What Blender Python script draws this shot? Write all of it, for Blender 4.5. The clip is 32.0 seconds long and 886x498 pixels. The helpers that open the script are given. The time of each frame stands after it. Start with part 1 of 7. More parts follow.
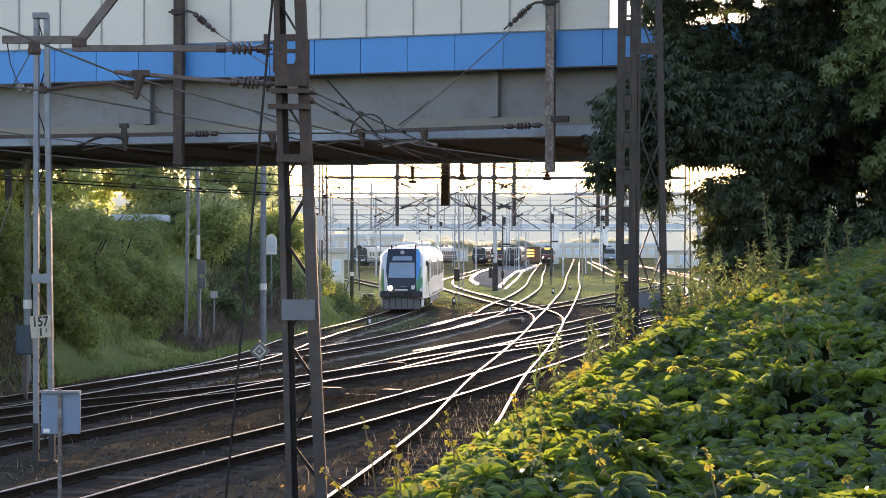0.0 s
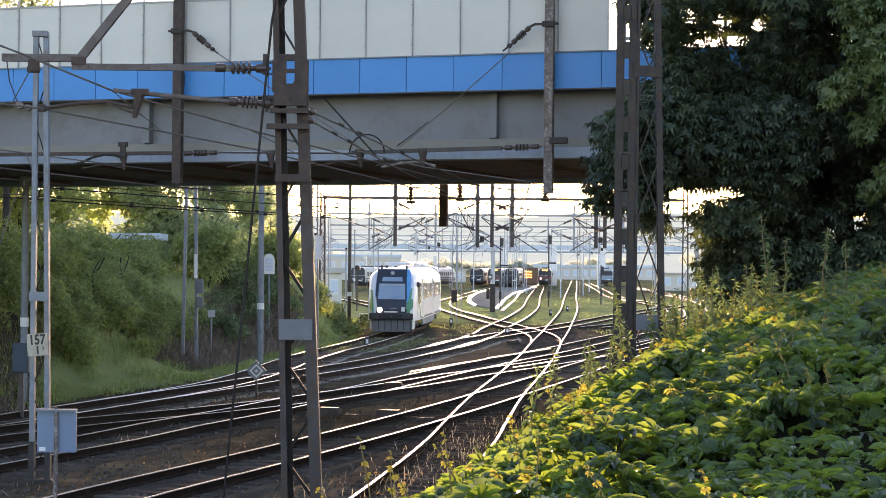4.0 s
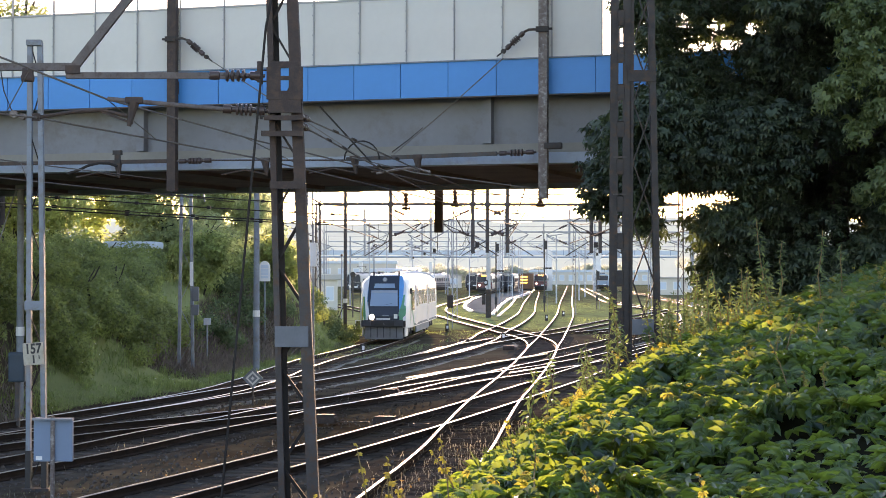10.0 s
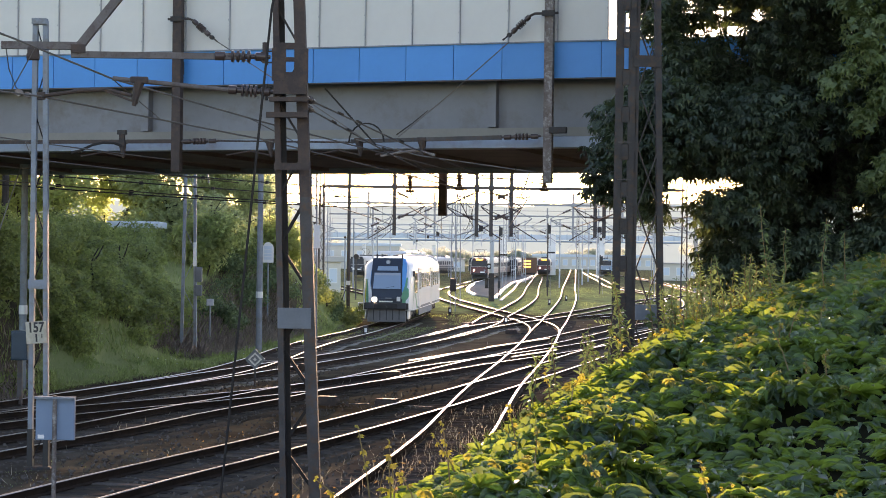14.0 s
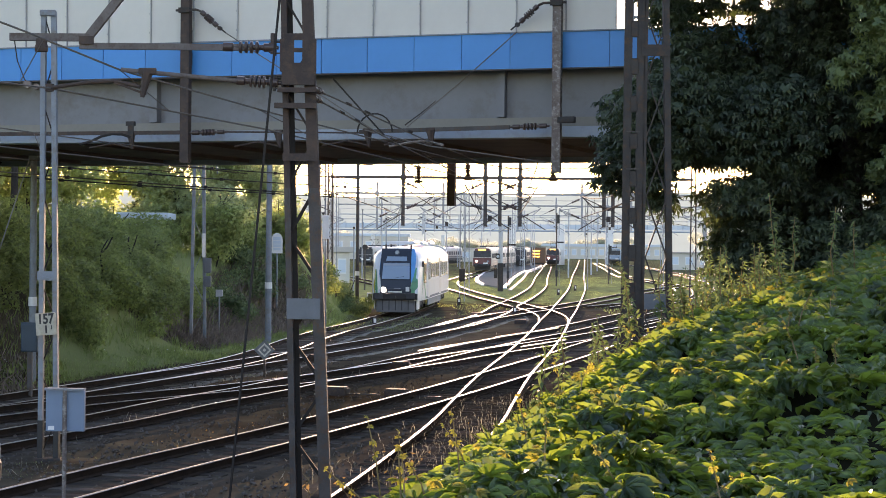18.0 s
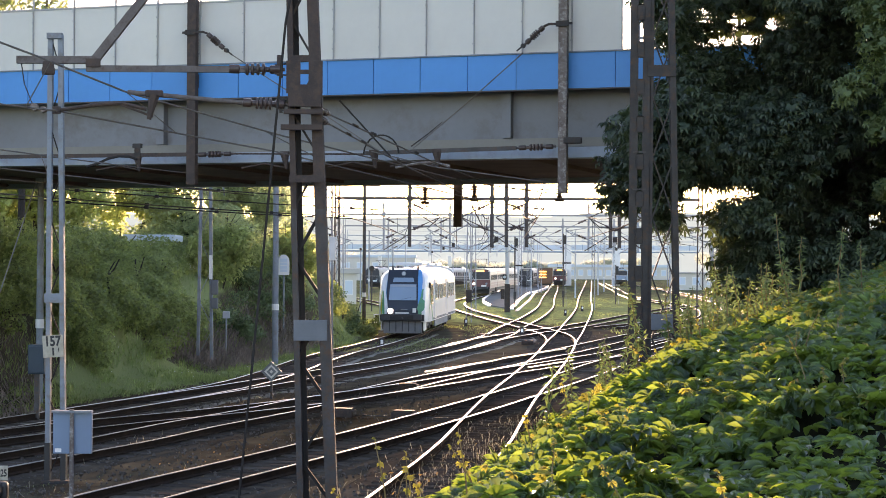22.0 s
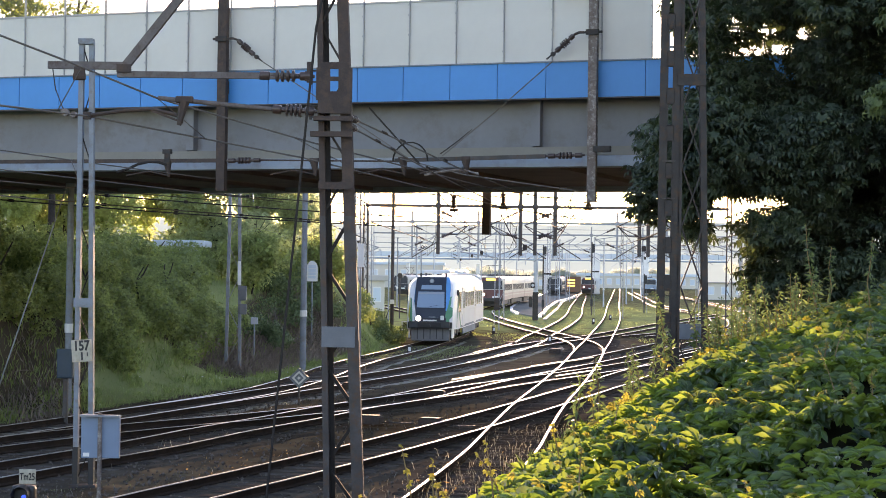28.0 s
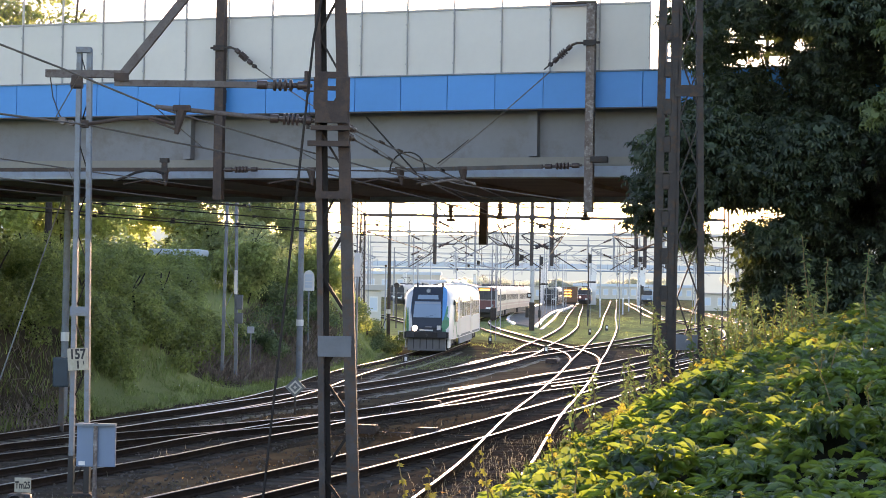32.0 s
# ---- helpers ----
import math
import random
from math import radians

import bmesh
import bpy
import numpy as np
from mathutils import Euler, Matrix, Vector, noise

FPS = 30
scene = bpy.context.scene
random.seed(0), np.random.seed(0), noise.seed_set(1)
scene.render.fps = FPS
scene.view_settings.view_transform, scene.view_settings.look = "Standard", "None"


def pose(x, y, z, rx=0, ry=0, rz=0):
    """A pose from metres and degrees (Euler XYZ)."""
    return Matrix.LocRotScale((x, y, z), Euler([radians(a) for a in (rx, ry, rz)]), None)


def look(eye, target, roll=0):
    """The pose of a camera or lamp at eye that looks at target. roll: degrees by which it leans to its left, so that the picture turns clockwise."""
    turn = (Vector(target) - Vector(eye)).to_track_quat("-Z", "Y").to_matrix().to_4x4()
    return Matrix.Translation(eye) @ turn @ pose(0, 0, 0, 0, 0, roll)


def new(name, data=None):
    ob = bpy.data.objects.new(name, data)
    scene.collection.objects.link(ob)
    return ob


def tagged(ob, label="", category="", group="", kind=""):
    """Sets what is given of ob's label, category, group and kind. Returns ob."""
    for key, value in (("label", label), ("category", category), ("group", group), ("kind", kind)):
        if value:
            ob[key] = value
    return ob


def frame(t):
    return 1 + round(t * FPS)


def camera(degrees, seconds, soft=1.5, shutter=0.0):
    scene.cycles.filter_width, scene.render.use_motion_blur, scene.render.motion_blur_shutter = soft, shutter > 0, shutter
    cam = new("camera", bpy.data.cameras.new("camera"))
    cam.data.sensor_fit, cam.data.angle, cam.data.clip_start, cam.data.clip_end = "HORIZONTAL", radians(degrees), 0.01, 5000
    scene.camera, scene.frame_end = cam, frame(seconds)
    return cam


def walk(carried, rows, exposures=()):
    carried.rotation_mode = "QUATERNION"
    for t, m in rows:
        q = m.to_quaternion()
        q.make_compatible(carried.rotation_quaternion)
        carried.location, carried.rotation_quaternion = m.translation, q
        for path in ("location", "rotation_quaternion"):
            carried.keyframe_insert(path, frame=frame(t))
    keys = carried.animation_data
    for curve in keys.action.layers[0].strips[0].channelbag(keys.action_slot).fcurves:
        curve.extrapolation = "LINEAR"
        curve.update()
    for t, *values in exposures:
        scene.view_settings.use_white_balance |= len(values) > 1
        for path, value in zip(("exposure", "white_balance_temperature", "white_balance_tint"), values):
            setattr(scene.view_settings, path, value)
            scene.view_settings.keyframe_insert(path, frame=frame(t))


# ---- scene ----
cam = camera(27.55, 32.0, soft=0.9)
# seconds, tilt, turn and lean in degrees; the eye stays where it is
PATH = [
    (0, -0.089, -0.175, 0.118), (0.5, -0.053, -0.165, 0.114), (1, 0.014, -0.158, 0.146), (1.5, 0.089, -0.180, 0.073),
    (2, 0.346, -0.226, 0.265), (2.5, 0.397, -0.256, 0.383), (3, 0.465, -0.255, 0.411), (3.5, 0.537, -0.251, 0.537),
    (5.5, 0.603, -0.196, 0.233), (6, 0.640, -0.217, 0.152), (6.5, 0.661, -0.361, 0.164), (7, 0.753, -0.440, 0.113),
    (7.5, 0.810, -0.469, 0.153), (8, 0.781, -0.480, 0.146), (8.5, 0.790, -0.457, 0.175), (9, 0.783, -0.426, 0.159),
    (9.5, 0.781, -0.401, 0.132), (10, 0.758, -0.384, 0.073), (10.5, 0.705, -0.398, 0.170), (11, 0.520, -0.395, 0.386),
    (11.5, 0.454, -0.409, 0.544), (12, 0.377, -0.387, 0.602), (12.5, 0.327, -0.373, 0.696), (13, 0.296, -0.346, 0.697),
    (13.5, 0.238, -0.316, 0.693), (14, 0.226, -0.277, 0.713), (14.5, 0.157, -0.251, 0.646), (16.5, -0.004, -0.152, 0.428),
    (17, -0.086, -0.127, 0.445), (17.5, -0.096, -0.053, 0.531), (18, -0.090, 0.000, 0.500), (18.5, -0.036, 0.039, 0.418),
    (19, -0.018, 0.067, 0.378), (19.5, -0.000, 0.092, 0.349), (20, 0.044, 0.096, 0.421), (20.5, 0.156, 0.082, 0.296),
    (21, 0.348, 0.109, 0.295), (21.5, 0.469, 0.138, 0.267), (22, 0.575, 0.217, 0.313), (22.5, 0.619, 0.418, 0.229),
    (23, 0.647, 0.569, 0.288), (23.5, 0.690, 0.635, 0.261), (24, 0.737, 0.712, 0.299), (24.5, 0.819, 0.748, 0.443),
    (25, 0.876, 0.797, 0.596), (25.5, 0.855, 0.885, 0.663), (27.5, 0.810, 1.085, 0.767), (28, 0.808, 1.119, 0.750),
    (28.5, 0.770, 1.166, 0.680), (29, 0.784, 1.170, 0.746), (29.5, 0.813, 1.157, 0.792), (30, 0.836, 1.110, 0.772),
    (30.5, 0.889, 1.057, 0.816), (31, 0.943, 1.062, 0.858), (31.5, 1.016, 1.035, 0.977), (32, 1.122, 1.021, 0.984),
]

walk(cam, [(t, pose(0, 0, 3.75, 90 + a, 0, b) @ pose(0, 0, 0, 0, 0, c)) for t, a, b, c in PATH],
     exposures=[(t, e + 0.2, 8150, 34) for t, e in ((0, 2.42), (2, 2.47), (6, 2.59), (9, 2.59), (11, 2.53), (14, 2.43), (18, 2.4), (20.5, 2.4), (22.5, 2.59), (32, 2.59))])

# ---- light ----
SUN_AZ, SUN_EL = 0.8, 4.5
world = bpy.data.worlds.new("world")
scene.world = world
world.use_nodes = True
wn = world.node_tree
sky = wn.nodes.new("ShaderNodeTexSky")
sky.sky_type, sky.sun_disc = "NISHITA", False
sky.sun_elevation, sky.sun_rotation = radians(SUN_EL), radians(SUN_AZ)
sky.air_density, sky.dust_density, sky.ozone_density = 0.8, 0.3, 2.0
wn.links.new(sky.outputs[0], wn.nodes["Background"].inputs[0])
wn.nodes["Background"].inputs[1].default_value = 0.15
sun = new("sun", bpy.data.lights.new("sun", "SUN"))
sun.data.energy, sun.data.angle, sun.data.color = 2.5, radians(0.7), (1.0, 0.81, 0.57)
sun_from = Vector((math.sin(radians(SUN_AZ)) * math.cos(radians(SUN_EL)),
                   math.cos(radians(SUN_AZ)) * math.cos(radians(SUN_EL)), math.sin(radians(SUN_EL))))
sun.matrix_world = look(sun_from * 200, (0, 0, 0))


# ---- materials ----
def mat(name, a, b=None, rough=0.7, metal=0.0, scale=3.0, fine=40.0, bump=0.15, patch=0.45, dirt=None, each=0.0,
        spec=0.5, glow=0.0):
    """Colours a and b mixed by noise at two scales; dirt: a third colour in blotches; each: change from piece to piece."""
    m = bpy.data.materials.new(name)
    m.use_nodes = True
    n, l = m.node_tree.nodes, m.node_tree.links
    bsdf = n["Principled BSDF"]
    co = n.new("ShaderNodeTexCoord").outputs["Object"]
    big, small = n.new("ShaderNodeTexNoise"), n.new("ShaderNodeTexNoise")
    big.inputs["Scale"].default_value, small.inputs["Scale"].default_value = scale, fine
    big.inputs["Detail"].default_value = small.inputs["Detail"].default_value = 5
    l.new(co, big.inputs["Vector"]), l.new(co, small.inputs["Vector"])
    b = b or [c * 0.7 for c in a]
    mix = n.new("ShaderNodeMix")
    mix.data_type = "RGBA"
    mix.inputs[6].default_value, mix.inputs[7].default_value = (*a, 1), (*b, 1)
    add = n.new("ShaderNodeMath")
    add.operation = "MULTIPLY_ADD"
    l.new(small.outputs[0], add.inputs[0])
    add.inputs[1].default_value = 0.6
    sub = n.new("ShaderNodeMath")
    sub.operation = "MULTIPLY_ADD"
    l.new(big.outputs[0], sub.inputs[0])
    sub.inputs[1].default_value, sub.inputs[2].default_value = 2.0, patch - 1.25
    l.new(sub.outputs[0], add.inputs[2])
    add.use_clamp = True
    l.new(add.outputs[0], mix.inputs[0])
    colour = mix.outputs[2]
    if dirt:
        d = n.new("ShaderNodeTexNoise")
        d.inputs["Scale"].default_value, d.inputs["Detail"].default_value = scale * 2.3, 7
        d.inputs["Roughness"].default_value = 0.7
        l.new(co, d.inputs["Vector"])
        ramp = n.new("ShaderNodeMapRange")
        ramp.inputs[1].default_value, ramp.inputs[2].default_value = 0.5, 0.68
        l.new(d.outputs[0], ramp.inputs[0])
        dm = n.new("ShaderNodeMix")
        dm.data_type = "RGBA"
        dm.inputs[7].default_value = (*dirt, 1)
        l.new(ramp.outputs[0], dm.inputs[0]), l.new(colour, dm.inputs[6])
        colour = dm.outputs[2]
    if each:
        info, hsv, mr = n.new("ShaderNodeObjectInfo"), n.new("ShaderNodeHueSaturation"), n.new("ShaderNodeMapRange")
        mr.inputs[3].default_value, mr.inputs[4].default_value = 1 - each, 1 + each
        l.new(info.outputs["Random"], mr.inputs[0]), l.new(mr.outputs[0], hsv.inputs["Value"])
        l.new(colour, hsv.inputs["Color"])
        colour = hsv.outputs[0]
    l.new(colour, bsdf.inputs["Base Color"])
    bsdf.inputs["Roughness"].default_value, bsdf.inputs["Metallic"].default_value = rough, metal
    bsdf.inputs["Specular IOR Level"].default_value = spec
    if bump:
        bp = n.new("ShaderNodeBump")
        bp.inputs["Strength"].default_value, bp.inputs["Distance"].default_value = bump, 0.02
        l.new(small.outputs[0], bp.inputs["Height"]), l.new(bp.outputs[0], bsdf.inputs["Normal"])
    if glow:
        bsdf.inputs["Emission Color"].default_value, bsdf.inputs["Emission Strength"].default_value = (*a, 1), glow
    return m


def leaf_mat(name, a, b, through_colour, gloss=0.45, share=0.45):
    """Leaves: a glossy face that lets light through, varied leaf by leaf."""
    m = bpy.data.materials.new(name)
    m.use_nodes = True
    n, l = m.node_tree.nodes, m.node_tree.links
    bsdf, out = n["Principled BSDF"], n["Material Output"]
    geo = n.new("ShaderNodeNewGeometry")
    noise_ = n.new("ShaderNodeTexNoise")
    noise_.inputs["Scale"].default_value = 0.9
    l.new(n.new("ShaderNodeTexCoord").outputs["Object"], noise_.inputs["Vector"])
    f = n.new("ShaderNodeMath")
    f.operation, f.use_clamp = "MULTIPLY_ADD", True
    l.new(geo.outputs["Random Per Island"], f.inputs[0])
    f.inputs[1].default_value = 0.8
    f2 = n.new("ShaderNodeMath")
    f2.operation = "MULTIPLY_ADD"
    l.new(noise_.outputs[0], f2.inputs[0])
    f2.inputs[1].default_value, f2.inputs[2].default_value = 1.6, -0.7
    l.new(f2.outputs[0], f.inputs[2])
    mix = n.new("ShaderNodeMix")
    mix.data_type = "RGBA"
    mix.inputs[6].default_value, mix.inputs[7].default_value = (*a, 1), (*b, 1)
    l.new(f.outputs[0], mix.inputs[0]), l.new(mix.outputs[2], bsdf.inputs["Base Color"])
    bsdf.inputs["Roughness"].default_value = gloss
    tr = n.new("ShaderNodeBsdfTranslucent")
    mt = n.new("ShaderNodeMix")
    mt.data_type = "RGBA"
    mt.inputs[6].default_value = (*[c * 0.55 for c in through_colour], 1)
    mt.inputs[7].default_value = (*through_colour, 1)
    l.new(f.outputs[0], mt.inputs[0]), l.new(mt.outputs[2], tr.inputs[0])
    sh = n.new("ShaderNodeMixShader")
    sh.inputs[0].default_value = share
    l.new(bsdf.outputs[0], sh.inputs[1]), l.new(tr.outputs[0], sh.inputs[2])
    l.new(sh.outputs[0], out.inputs[0])
    return m


def ground_mat():
    """Dark gritty ballast and soil, turning to grass where the mesh says so."""
    m = mat("ground", (0.142, 0.113, 0.078), (0.056, 0.044, 0.031), rough=0.95, spec=0.0, scale=0.35, fine=9.0, bump=0.35,
            dirt=(0.13, 0.112, 0.075))
    n, l = m.node_tree.nodes, m.node_tree.links
    bsdf = n["Principled BSDF"]
    old = bsdf.inputs["Base Color"].links[0].from_socket
    at = n.new("ShaderNodeAttribute")
    at.attribute_name = "grass"
    no = n.new("ShaderNodeTexNoise")
    no.inputs["Scale"].default_value, no.inputs["Detail"].default_value = 0.8, 6
    l.new(n.new("ShaderNodeTexCoord").outputs["Object"], no.inputs["Vector"])
    add = n.new("ShaderNodeMath")
    add.operation = "ADD"
    l.new(at.outputs["Fac"], add.inputs[0]), l.new(no.outputs[0], add.inputs[1])
    mr = n.new("ShaderNodeMapRange")
    mr.inputs[1].default_value, mr.inputs[2].default_value = 0.85, 1.1
    l.new(add.outputs[0], mr.inputs[0])
    g = n.new("ShaderNodeMix")
    g.data_type = "RGBA"
    g.inputs[6].default_value, g.inputs[7].default_value = (0.18, 0.235, 0.085, 1), (0.33, 0.33, 0.16, 1)
    no2 = n.new("ShaderNodeTexNoise")
    no2.inputs["Scale"].default_value, no2.inputs["Detail"].default_value = 3.0, 6
    l.new(no2.outputs[0], g.inputs[0])
    mx = n.new("ShaderNodeMix")
    mx.data_type = "RGBA"
    l.new(mr.outputs[0], mx.inputs[0]), l.new(old, mx.inputs[6]), l.new(g.outputs[2], mx.inputs[7])
    # near-black soil under the creeper: the shade between its leaves, as colour
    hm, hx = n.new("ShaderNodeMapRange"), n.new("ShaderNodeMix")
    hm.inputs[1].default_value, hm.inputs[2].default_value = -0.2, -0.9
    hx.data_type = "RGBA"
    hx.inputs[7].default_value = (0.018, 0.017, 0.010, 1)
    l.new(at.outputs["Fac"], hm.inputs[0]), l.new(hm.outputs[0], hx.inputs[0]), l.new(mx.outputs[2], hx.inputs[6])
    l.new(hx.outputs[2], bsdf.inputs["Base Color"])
    return m


def glass_mat(name, tint, rough=0.06):
    m = bpy.data.materials.new(name)
    m.use_nodes = True
    b = m.node_tree.nodes["Principled BSDF"]
    b.inputs["Base Color"].default_value, b.inputs["Roughness"].default_value = (*tint, 1), rough
    b.inputs["Specular IOR Level"].default_value = 0.9
    b.inputs["Coat Weight"].default_value = 0.6
    return m


